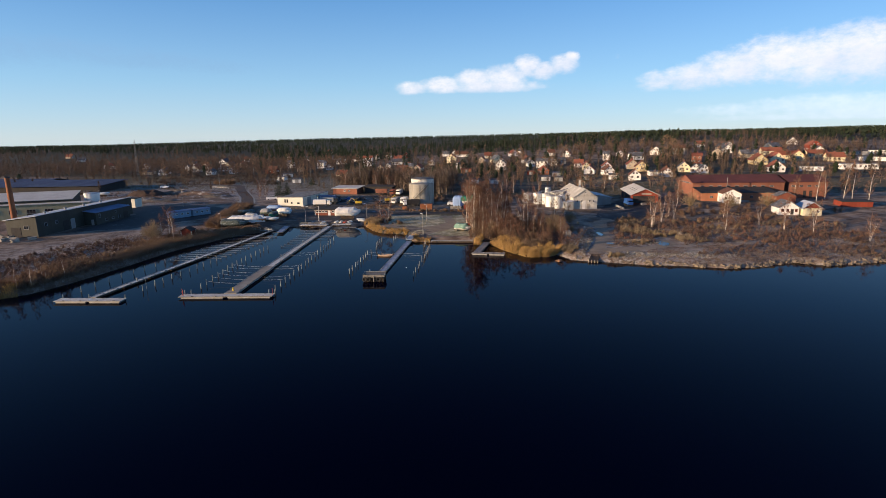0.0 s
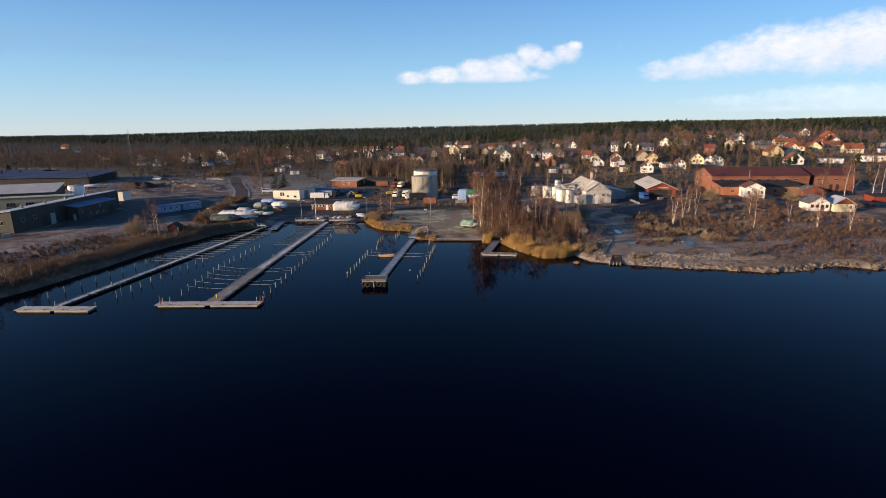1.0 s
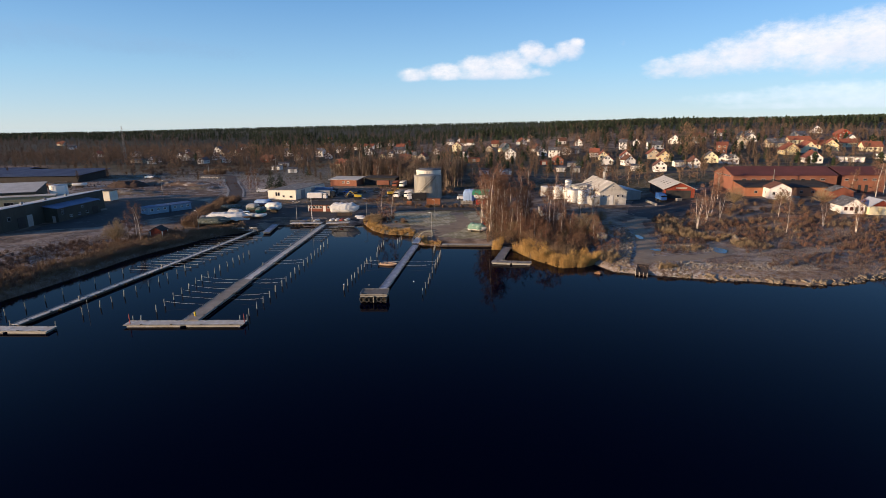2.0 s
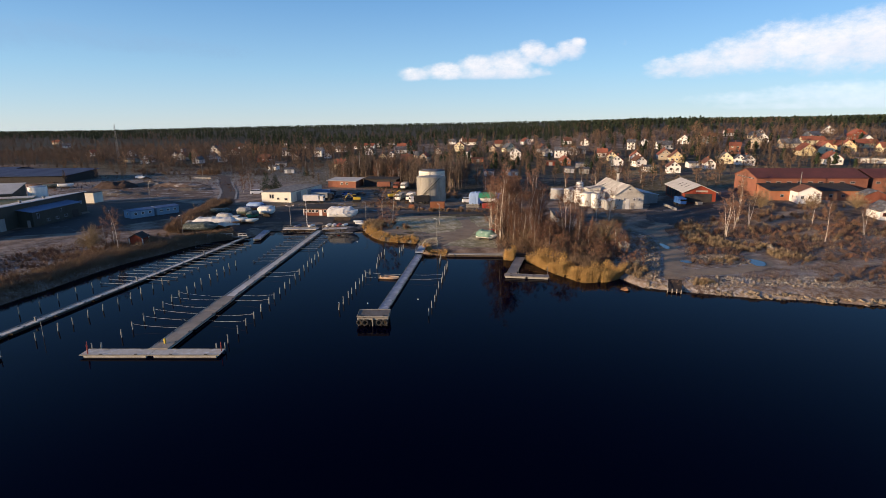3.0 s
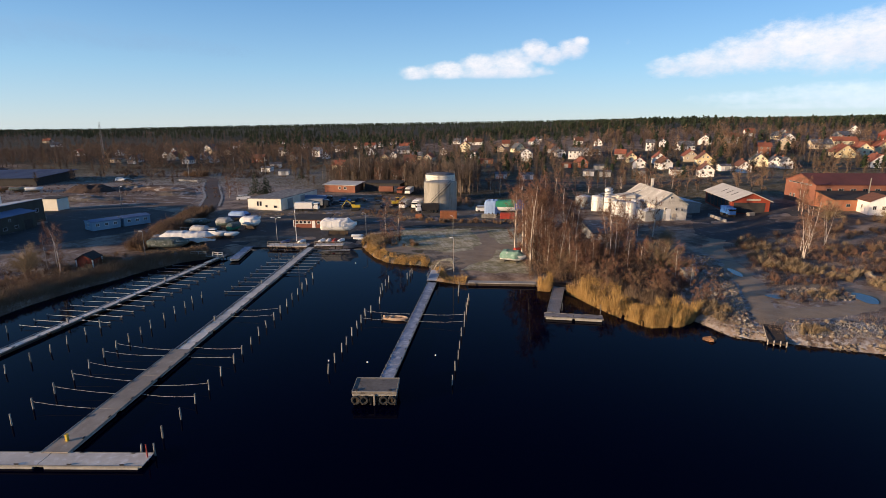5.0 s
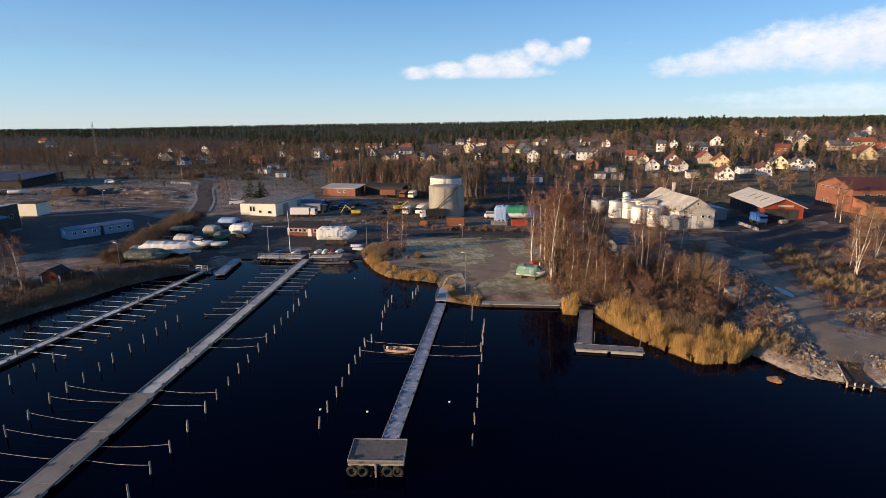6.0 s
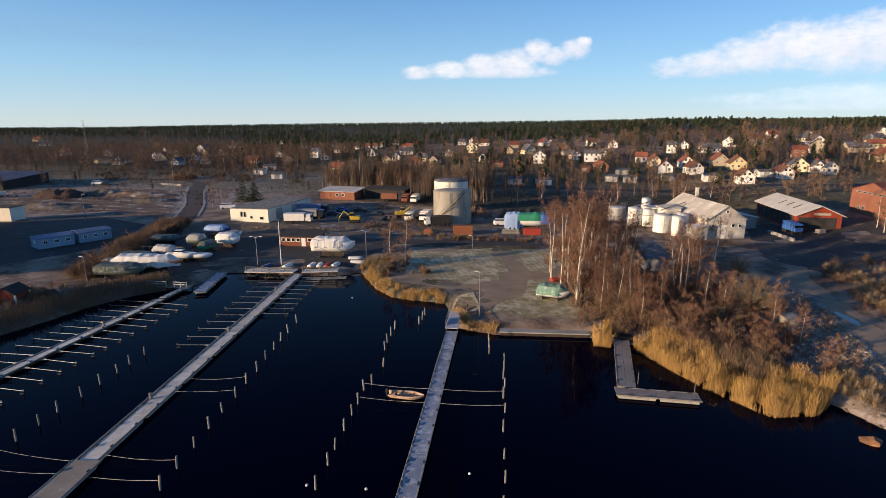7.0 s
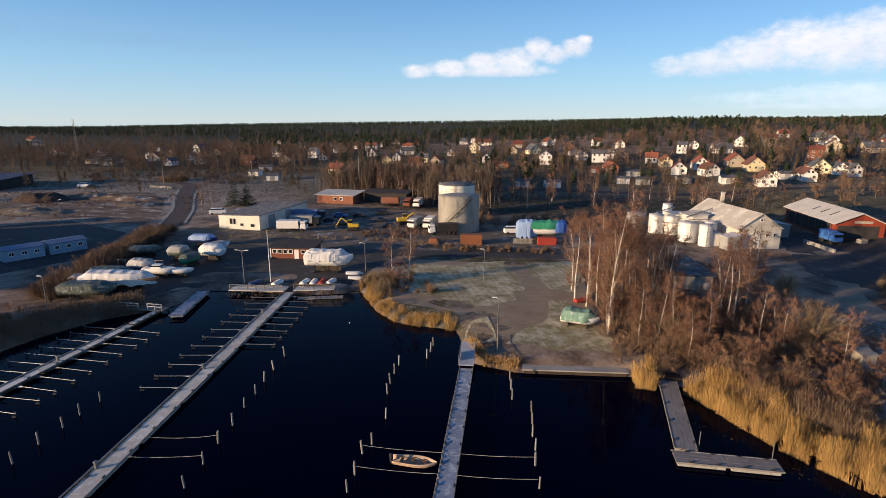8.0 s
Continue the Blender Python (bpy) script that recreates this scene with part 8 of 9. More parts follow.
for x, y, k, s in ((-9.7, 183.3, 1, 1.2), (-6.8, 169.4, 1, 1.32), (-5.1, 171.8, 0, 1.4), (2.4, 195.9, 3, 1.25), (-2.5, 198.5, 0, 1.2), (-5.8, 171.7, 3, 1.3), (-4.4, 173.8, 1, 1.2), (9.2, 173.0, 2, 1.15), (9.5, 171.0, 0, 1.0), (10.8, 172.0, 3, 1.12), (3.9, 182.1, 5, 1.1), (2.0, 179.7, 2, 1.0), (26.2, 201.1, 5, 0.9)):
    plant(BIRCHES[k], x, y, s)
rng = random.Random(8)


def scatter(templates, count, cx, cy, rx, ry, lo=0.7, hi=1.2, rz=0.0, keep=0.8):
    """Plants at random places in an ellipse, on dry land."""
    done = 0
    c, s = math.cos(radians(rz)), math.sin(radians(rz))
    for _ in range(count * 6):
        a, d = rng.uniform(0, 2 * math.pi), math.sqrt(rng.random())
        u, v = rx * d * math.cos(a), ry * d * math.sin(a)
        x, y = cx + c * u - s * v, cy + s * u + c * v
        if float(inland(np.array([x]), np.array([y]))[0]) < keep or (8 < x < 16.5 and 179 < y < 207):
            continue
        plant(rng.choice(templates), x, y, rng.uniform(lo, hi))
        done += 1
        if done == count:
            return


scatter(SHRUBS, 60, 6, 168, 11, 14, 0.7, 1.15)
scatter(BIRCHES, 12, -1, 177, 8, 12, 0.6, 0.95)
scatter(BIRCHES, 6, 15, 171, 5, 7, 0.5, 0.8)
scatter(REDSHRUBS, 38, 6, 171, 12, 14, 0.7, 1.1)
scatter(SHRUBS, 16, -3, 168, 5, 12, 0.6, 1.0)
scatter(SHRUBS, 16, 9.5, 152.5, 8, 4, 0.5, 0.85)
scatter(REDSHRUBS, 8, 11, 153, 7, 4, 0.45, 0.75)
scatter(REDSHRUBS, 12, 20, 156, 5, 9, 0.5, 0.8)
scatter(SHRUBS, 20, 10, 190, 16, 12, 0.6, 1.1)
scatter(SHRUBS, 10, 24, 172, 4, 16, 0.45, 0.8)
for x, y, s in ((-0.2, 165.6, 0.9), (18.8, 167.2, 1.3), (26.5, 190, 0.8), (8.4, 164.5, 0.5), (24.5, 169.5, 0.55), (12.6, 163.5, 0.5), (4.0, 184.5, 0.7), (76, 215, 1.2), (104, 214, 1.1), (90, 212, 1.0), (-109.5, 156.5, 0.9), (-107.5, 153.5, 0.85)):
    plant(WILLOWS[int(x) % 2], x, y, s)
def thicket(name, templates, places, label, mat="twigbrown"):
    """One mesh of many shrubs grown into each other; places are x, y, scale."""
    g2 = random.Random(len(places))
    vs, fs, n = [], [], 0
    shapes = []
    for t in templates:
        v, f = [], []
        for c in t.children:
            k = len(v)
            v += [tuple(p.co) for p in c.data.vertices]
            f += [tuple(i + k for i in q.vertices) for q in c.data.polygons]
        shapes.append((np.array(v), f))
    zz = lie(np.array([p[0] for p in places]), np.array([p[1] for p in places]))
    for (x, y, s), z in zip(places, zz):
        v, f = g2.choice(shapes)
        a = g2.uniform(0, 6.283)
        c, si = math.cos(a), math.sin(a)
        w = v * s
        vs.append(np.stack([x + c * w[:, 0] - si * w[:, 1], y + si * w[:, 0] + c * w[:, 1], z - 0.05 + w[:, 2] * g2.uniform(0.85, 1.1)], 1))
        fs += [tuple(i + n for i in q) for q in f]
        n += len(v)
    return tagged(new(name, raw_mesh(np.concatenate(vs).tolist(), fs, mat, name)), label, "scrub", kind="stuff")


def spread(count, cx, cy, rx, ry, lo, hi, seed):
    """Places in an ellipse on dry land."""
    g2 = random.Random(seed)
    out = []
    while len(out) < count:
        a, d = g2.uniform(0, 6.283), math.sqrt(g2.random())
        x, y = cx + rx * d * math.cos(a), cy + ry * d * math.sin(a)
        if inland(np.array([x]), np.array([y]))[0] > 1.5 and float(track_gap(np.array([x]), np.array([y]))[0]) > 3.6:
            out.append((x, y, g2.uniform(lo, hi)))
    return out


# hedge bank between the cabins and the boat yard
hedge = [(-98.5 - 14 * f + rng.uniform(-2.4, 2.4), 176 + 50 * f + rng.uniform(-2, 2), rng.uniform(0.7, 1.05)) for f in [rng.random() for _ in range(80)]]
thicket("hedge", SHRUBS, hedge[:26], "dense bare brown hedge on a bank")
low_scrub("hedge", [(-98.0 - 15 * f + rng.uniform(-3.2, 3.2), 174 + 54 * f + rng.uniform(-2, 2), rng.uniform(2.2, 3.6)) for f in [rng.random() for _ in range(260)]], 240, "twigbrown", "dense bare brown hedge thicket on a bank", 46)
bank = [(-96 - 8 * f + rng.uniform(-1.5, 1.5), 168 - 24 * f + rng.uniform(-2, 2), rng.uniform(0.3, 0.7)) for f in [rng.random() for _ in range(40)]]
low_scrub("scrub", [(x, y, 3.0 * s) for x, y, s in bank + [(x - 3, y + 1, s) for x, y, s in bank]], 130, "twigbrown", "bare brown scrub along the flat shore", 47)
low_scrub("scrub", [p for p in spread(520, -113, 118, 15, 34, 0.7, 1.5, 93) if noise.noise((p[0] * 0.08, p[1] * 0.08, 11)) > -0.22], 84, "heather", "dark brown bare scrub over the flat shore", 94, 1.5)
low_scrub("scrub", spread(120, -103, 108, 5, 22, 1.4, 2.6, 95) + spread(60, -99, 136, 3.5, 14, 1.0, 1.9, 96), 150, "twigbrown", "tall bare brown bushes behind the shore reeds", 97)
for k, (x, y) in enumerate(((-103.6, 97.2), (-101.8, 99.4), (-100.4, 101.6), (-104.6, 101.8), (-100.0, 105.2), (-102.6, 106.8), (-99.2, 109.4), (-101.4, 111.6), (-105.4, 108.6))):
    plant(BIRCHES[(0, 4, 3)[k % 3]], x, y, 0.36 + 0.05 * (k % 4))
# scrub on the heath to the right, and round the lawn
low_scrub("scrub", [p for p in spread(1700, 76, 164, 46, 28, 0.6, 1.5, 1) if noise.noise((p[0] * 0.09, p[1] * 0.14, 4)) > -0.1], 58, "heather", "low bare brown scrub spread over the heath", 1)
low_scrub("scrub", [p for p in spread(900, 72, 182, 44, 24, 0.6, 1.7, 14) if noise.noise((p[0] * 0.09, p[1] * 0.14, 9)) > 0.28], 58, "twigolive", "low straw-coloured scrub spread over the heath", 2)
low_scrub("scrub", [p for p in spread(500, 72, 176, 44, 26, 0.7, 1.8, 24) if noise.noise((p[0] * 0.07, p[1] * 0.11, 19)) > -0.05], 64, "twigred", "low reddish birch scrub on the heath", 3)
low_scrub("scrub", spread(40, 70, 190, 36, 14, 1.2, 2.4, 2) + spread(46, 95, 206, 32, 10, 1.2, 2.8, 3), 170, "twigbrown", "taller bare brown scrub before the cottages", 48)
low_scrub("scrub", spread(420, 7, 166, 15, 20, 0.8, 2.0, 15) + spread(300, -108, 130, 13, 32, 0.5, 1.1, 16), 64, "heather", "low bare brown scrub under the birches and on the flat shore", 4)
low_scrub("scrub", [p for p in spread(700, -180, 300, 70, 60, 0.5, 1.4, 17) if noise.noise((p[0] * 0.04, p[1] * 0.06, 3)) > 0.0], 60, "heather", "low bare scrub round the building ground", 5)
low_scrub("scrub", [p for p in spread(900, -170, 380, 110, 50, 1.6, 3.6, 58) if noise.noise((p[0] * 0.02, p[1] * 0.05, 6)) > 0.02], 50, "fartwigs", "belts of bare brown scrub beyond the building ground", 12, 3.0)
low_scrub("scrub", spread(12, -38, 186, 5, 5, 0.8, 1.6, 5) + spread(40, -20, 217, 28, 2.5, 0.8, 1.8, 6) + spread(60, -12, 251, 28, 8, 2.0, 3.6, 7), 170, "twigbrown", "bare brown scrub beside the lawn and the tanks", 49)
low_scrub("scrub", spread(60, 45, 176, 4.5, 8, 0.9, 1.9, 51) + spread(40, 47, 191, 4, 8, 0.8, 1.7, 52) + spread(26, 42.5, 154.6, 4, 2.4, 0.5, 1.2, 53) + spread(36, 58, 159, 5, 4, 0.8, 1.7, 54) + spread(50, 52, 168, 6, 5, 0.7, 1.5, 55) + spread(26, 28, 137.6, 6, 1.6, 0.5, 1.0, 56) + spread(40, 20.5, 145, 2.6, 4, 0.6, 1.5, 57), 150, "drygrass", "golden straw bushes edging the frozen track", 11)
scatter(REDSHRUBS, 8, -41, 188, 3, 5, 0.35, 0.6)
low_scrub("scrub", spread(70, -44.5, 187.5, 3.5, 5, 1.2, 2.6, 44), 150, "drygrass", "orange-brown bushes and tall grass at the end of the lawn", 9)
low_scrub("scrub", [p for p in spread(260, -46, 230, 14, 9, 0.6, 1.4, 45) if noise.noise((p[0] * 0.15, p[1] * 0.15, 7)) > 0.05], 60, "twigbrown", "patches of bare scrub in the depot yard", 10)


# ---------------------------------------------------------------- reeds, heath, rocks
def blades(name, spots, lo, hi, w, lean, mat, label, category, plume=True, seed=3):
    """One mesh of many thin upright stalks, at the given spots (x, y, z)."""
    g = np.random.default_rng(seed)
    p = np.asarray(spots, float)
    n = len(p)
    h = g.uniform(lo, hi, n) * np.array([0.92 + 0.36 * noise.noise((x * 0.38, y * 0.38, seed)) + 0.22 * noise.noise((x * 1.3, y * 1.3, seed)) for x, y, _ in spots])
    a = g.uniform(0, 2 * np.pi, n)
    side = np.stack([np.cos(a), np.sin(a), 0 * a], 1) * w * g.uniform(0.6, 1.3, n)[:, None]
    tip = p + np.stack([g.normal(0.03, lean, n) * h, g.normal(0.02, lean, n) * h, h], 1)
    if plume:
        mid = p + (tip - p) * 0.8
        v = np.stack([p - side, p + side, tip, mid - side * 1.5, mid + side * 1.5, tip + (tip - mid) * 0.25], 1).reshape(-1, 3)
        f = (np.arange(n)[:, None, None] * 6 + np.array([[0, 1, 2], [3, 4, 5]])[None]).reshape(-1, 3)
    else:
        v = np.stack([p - side, p + side, tip], 1).reshape(-1, 3)
        f = np.arange(n)[:, None] * 3 + np.array([[0, 1, 2]])
    return tagged(new(name, raw_mesh(v.tolist(), f.tolist(), mat, name)), label, category, kind="stuff")


def spots_along(line, lo, hi, count, seed, side=1.0, gaps=-0.42):
    """Random places between lo and hi metres landward of a line."""
    g = random.Random(seed)
    lens = [math.dist(a, b) for a, b in zip(line, line[1:])]
    out = []
    for _ in range(count):
        t = g.random() * sum(lens)
        i = 0
        while t > lens[i]:
            t -= lens[i]
            i += 1
        a, b = line[i], line[i + 1]
        f = t / lens[i]
        d = Vector((b[0] - a[0], b[1] - a[1])).normalized()
        o = g.uniform(lo, hi) * (1 + 0.35 * noise.noise((a[0] * 0.2 + f, a[1] * 0.2, seed)))
        x, y = a[0] + (b[0] - a[0]) * f - d.y * o * side, a[1] + (b[1] - a[1]) * f + d.x * o * side
        if noise.noise((x * 0.5, y * 0.5, seed)) > gaps:
            out.append((x, y))
    zz = lie(np.array([p[0] for p in out]), np.array([p[1] for p in out]))
    return [(x, y, max(float(z), -0.3)) for (x, y), z in zip(out, zz)]


blades("reed_bed", spots_along([(-0.6, 155.6), (2.2, 150.6), (5.2, 145.2), (9.7, 139.8), (14.2, 140.6), (16.8, 143.2), (18.5, 145)], -0.5, 4.4, 40000, 1, gaps=-0.3), 0.7, 2.5, 0.012, 0.12, "reed", "dense bed of golden reed at the water's edge", "reeds")
blades("reed_bed", spots_along([(-0.6, 155.6), (2.2, 150.6), (5.2, 145.2), (9.7, 139.8), (14.2, 140.6), (16.8, 143.2), (18.5, 145)], 2.6, 9.0, 17000, 6, gaps=-0.2), 0.8, 2.1, 0.018, 0.2, "reedbrown", "brown broken reed among the golden stalks", "reeds", seed=16)
blades("reed_bed", spots_along([(-72.5, 182.4), (-66, 182.6), (-60, 183.2), (-52, 184.8)], -0.6, 1.2, 1800, 8, gaps=-0.1), 0.3, 0.9, 0.02, 0.4, "reedbrown", "straggling reed under the quay", "reeds", seed=17)
blades("dry_grass", spots_along([(-100, 222), (-80, 224), (-62, 225.5), (-46, 224), (-30, 217.5), (-8, 217)], -1.5, 2.5, 7000, 9, gaps=0.0), 0.3, 0.9, 0.03, 0.4, "drygrass", "bank of dry orange-brown grass before the depot", "grass", False, 18)
blades("reed_bed", spots_along([(-6.4, 155.9), (-4.0, 155.4)], 0.3, 4.4, 3600, 2, gaps=-0.15), 0.7, 2.3, 0.015, 0.16, "reed", "tuft of golden reed beside the jetty", "reeds", seed=4)
blades("reed_bed", spots_along([(-48.2, 190), (-46.6, 186.6), (-45.0, 183.4), (-41.8, 177.6), (-38.0, 173.5), (-32.6, 172.0), (-28.8, 171.2)], -0.3, 2.2, 11000, 3, gaps=-0.05), 0.3, 1.4, 0.016, 0.18, "reed", "fringe of golden reed round the lawn's point", "reeds", seed=5)
blades("reed_bed", spots_along([(-112, 91), (-104, 94), (-99, 99), (-97, 106), (-96, 113), (-95, 122), (-94.5, 131), (-94, 140), (-92.5, 148), (-90, 155), (-88, 163), (-84.5, 169.5), (-80, 173.5)], -0.6, 7.0, 32000, 4), 0.35, 1.2, 0.018, 0.2, "reedbrown", "belt of brown reed along the flat shore", "reeds", seed=6)
blades("reed_bed", spots_along([(-97.5, 128), (-96, 140), (-93.5, 150), (-90.5, 158), (-88, 164), (-84.5, 170.5), (-80, 174)], -1.0, 5.0, 17000, 24, gaps=-0.35), 0.6, 1.6, 0.02, 0.2, "reedbrown", "brown reed standing along the basin's bank", "reeds", seed=26)
blades("reed_bed", spots_along([(-112, 90.5), (-105, 93.2), (-100, 97.5)], -0.8, 3.4, 5200, 27, gaps=-0.3), 0.7, 1.9, 0.016, 0.16, "reed", "golden reed at the flat shore's point", "reeds", seed=28)
blades("reed_bed", spots_along([(-27.5, 166), (-24.0, 159.8), (-19.8, 158.6)], 0.0, 1.6, 1800, 5), 0.4, 1.0, 0.02, 0.2, "reed", "short golden reed by the gangway", "reeds", seed=7)
blades("shore_grass", spots_along([(18, 142.5), (20.5, 137.9), (26.5, 136.2), (32, 134.9), (38.5, 133.4), (46, 132.9), (57, 130.8), (64.5, 132.9), (75, 137.9), (82, 134.9), (99, 140.4), (125, 146)], 0.3, 4.5, 13000, 13), 0.15, 0.45, 0.02, 0.6, "reedbrown", "fringe of straw-coloured grass above the shore rocks", "grass", False, 14)
def sward(outlines, count, lo, hi, w, mat, label, seed):
    """Short grass blades over the inside of ellipses, on dry land."""
    g2 = np.random.default_rng(seed)
    xs, ys = [], []
    for cx, cy, rx, ry, share in outlines:
        n = int(count * share)
        a, d = g2.uniform(0, 2 * np.pi, n), np.sqrt(g2.random(n))
        xs.append(cx + rx * d * np.cos(a))
        ys.append(cy + ry * d * np.sin(a))
    x, y = np.concatenate(xs), np.concatenate(ys)
    ok = inland(x, y) > 1.5
    ok &= track_gap(x, y) > 2.6
    x, y = x[ok], y[ok]
    return blades("grass", np.stack([x, y, lie(x, y)], 1).tolist(), lo, hi, w, 0.4, mat, label, "grass", False, seed)


sward([(-28, 193, 9, 11, 0.55), (-11.5, 200, 4, 8, 0.2), (-24.4, 169.4, 2, 4, 0.06), (-12.5, 170, 6, 5, 0.19)], 26000, 0.06, 0.16, 0.012, "lawnblade", "short frosted grass of the lawn", 31)
sward([(25.4, 154, 3.6, 9, 0.42), (31, 172, 1.9, 8, 0.14), (22.5, 146.5, 3.5, 3.6, 0.14), (38, 138.6, 9, 2.6, 0.2), (54, 139.5, 9, 3.5, 0.2), (41.5, 154.5, 5, 3.5, 0.1)], 17000, 0.10, 0.38, 0.028, "frosttuft", "frosted pale tussocks beside the track", 33)
sward([(72, 160, 46, 28, 0.6), (25, 150, 9, 12, 0.12), (-112, 126, 16, 36, 0.28)], 46000, 0.12, 0.34, 0.014, "lawnblade", "pale frosted withered grass on the heath", 32)
g = random.Random(5)
tufts = []
for cx, cy, rx, ry, n in ((70, 158, 42, 24, 3000), (75, 185, 40, 18, 1600), (12, 165, 14, 20, 900), (-112, 128, 18, 36, 2200), (27, 141, 9, 3, 120), (60, 140, 44, 6, 400), (-150, 420, 120, 90, 600), (-190, 290, 60, 45, 1200)):
    for _ in range(n):
        a, d = g.uniform(0, 6.283), math.sqrt(g.random())
        x, y = cx + rx * d * math.cos(a), cy + ry * d * math.sin(a)
        if inland(np.array([x]), np.array([y]))[0] > 1.2 and noise.noise((x * 0.12, y * 0.12, 2)) > -0.1 and float(track_gap(np.array([x]), np.array([y]))[0]) > 3.0:
            for _ in range(9):
                tufts.append((x + g.gauss(0, 0.9), y + g.gauss(0, 0.9)))
zz = lie(np.array([p[0] for p in tufts]), np.array([p[1] for p in tufts]))
half = [(x, y, float(z)) for (x, y), z in zip(tufts, zz)]
blades("heath", half[::2], 0.2, 0.65, 0.04, 0.5, "heather", "low dark heath scrub and withered herbs", "heath", False, 8)
blades("dry_grass", half[1::2], 0.15, 0.5, 0.03, 0.5, "reedbrown", "tufts of straw-coloured dry grass", "grass", False, 9)


def rock_mesh(seed):
    """An angular broken stone."""
    bm = B()
    bmesh.ops.create_icosphere(bm, subdivisions=2, radius=0.5)
    for v in bm.verts:
        d = v.co.normalized()
        v.co = Vector((v.co.x * 1.25, v.co.y, v.co.z * 0.8)) * (1 + 0.75 * noise.noise(d * 1.9 + Vector((seed * 7.1, 0, 0))))
    return mesh_of(bm, "rock", "rock")


ROCKS = [rock_mesh(i) for i in range(7)]


def rock(x, y, s, sink=0.3, label="rough shore rock at the water's edge"):
    o = new("rock", rng.choice(ROCKS))
    o.matrix_basis = pose(x, y, max(gz(x, y), -0.1) + s * (0.4 - sink), rng.uniform(-20, 20), rng.uniform(-20, 20), rng.uniform(0, 360)) @ Matrix.Diagonal((s, s * rng.uniform(0.7, 1.2), s * rng.uniform(0.6, 1.0), 1))
    return tagged(o, label, "rock", "rocks along the shore")


line = [(17.6, 143.5), (18.6, 141.5), (20.8, 137.6), (26.5, 135.9), (32, 134.6), (38.5, 133.1), (46, 132.6), (57, 130.5), (64.5, 132.6), (75, 137.6), (82, 134.6), (99, 140.1), (112, 143)]
for x, y, z in spots_along(line, -0.5, 1.0, 330, 11, gaps=-0.7):
    big = 0.55 + 0.45 * ease(30, 44, x)
    rock(x, y, big * (rng.uniform(0.4, 0.85) if rng.random() < 0.8 else rng.uniform(0.8, 1.3)))
boulder = rock(16.9, 135.9, 1.5, 0.3, "large brown boulder standing in the lake")
boulder.data = boulder.data.copy()
boulder.data.materials[0] = M["boulder"]
rock(57, 166, 2.2, 0.3, "pale boulder on the heath")

# ---------------------------------------------------------------- trees of the town and the far woods
FOOT = [(o.location.x, o.location.y) for o in scene.objects if o.get("category") in ("house", "garage", "hall", "factory hall", "barn", "shed", "tank", "depot", "workshop", "cottage")]
FOOT_XY = np.array(FOOT)
rng = random.Random(21)


def clear(x, y, gap=7.0):
    """Not on a house, nor right before one."""
    d = FOOT_XY - (x, y + 4)
    return float(np.hypot(d[:, 0], d[:, 1] * 0.7).min()) > gap


def grove(templates, count, x0, x1, y0, y1, lo, hi, gap=7.0):
    n = 0
    for _ in range(count * 8):
        x, y = rng.uniform(x0, x1), rng.uniform(y0, y1)
        if abs(x + 8) > 0.98 * y - 20 or not clear(x, y, gap) or (-190 < x < -112 and abs(x + 112 + (y - 230) * 0.62) < 11):
            continue
        plant(rng.choice(templates), x, y, rng.uniform(lo, hi))
        n += 1
        if n == count:
            return


grove(TREES, 22, -88, -34, 292, 325, 0.7, 1.05, 9)
grove(BIRCHES, 12, -88, -32, 290, 322, 0.8, 1.05, 8)
grove(TREES, 12, -24, 60, 276, 300, 0.45, 0.75, 9)
grove(BIRCHES, 12, -20, 62, 274, 300, 0.7, 1.0, 9)
grove(TREES, 22, 50, 110, 262, 300, 0.5, 0.9, 9)
grove(TREES, 88, -110, 190, 300, 420, 0.5, 0.9, 6)
grove(TREES, 70, -240, 260, 400, 560, 0.6, 1.05, 8)
grove(TREES, 40, -330, -120, 340, 520, 0.6, 1.1, 8)
grove(CONIFERS, 56, -140, 200, 330, 560, 0.6, 1.05, 8)
grove(TREES, 14, 150, 260, 250, 330, 0.7, 1.0, 9)
for x, y, sc in ((140, 463, 1.5), (129.6, 400, 1.1), (133, 420, 1.0), (105.4, 520, 1.3), (148, 470, 1.3), (20, 470, 1.2), (-20, 450, 1.1)):
    plant(TREES[0], x, y, sc)
low_scrub("scrub", spread(46, -183, 343, 7, 3, 2.4, 4.2, 91), 130, "twigbrown", "broad bare brown bush beside the road's bend", 92, 2.0)
for x, y, k, s in ((-115.2, 272, 0, 0.85), (-111.5, 274, 2, 1.0), (42, 352, 0, 0.8), (-2, 330, 1, 0.95), (24, 338, 0, 0.8), (70, 318, 2, 0.9), (52, 330, 0, 0.75)):
    plant(CONIFERS[k], x, y, s)


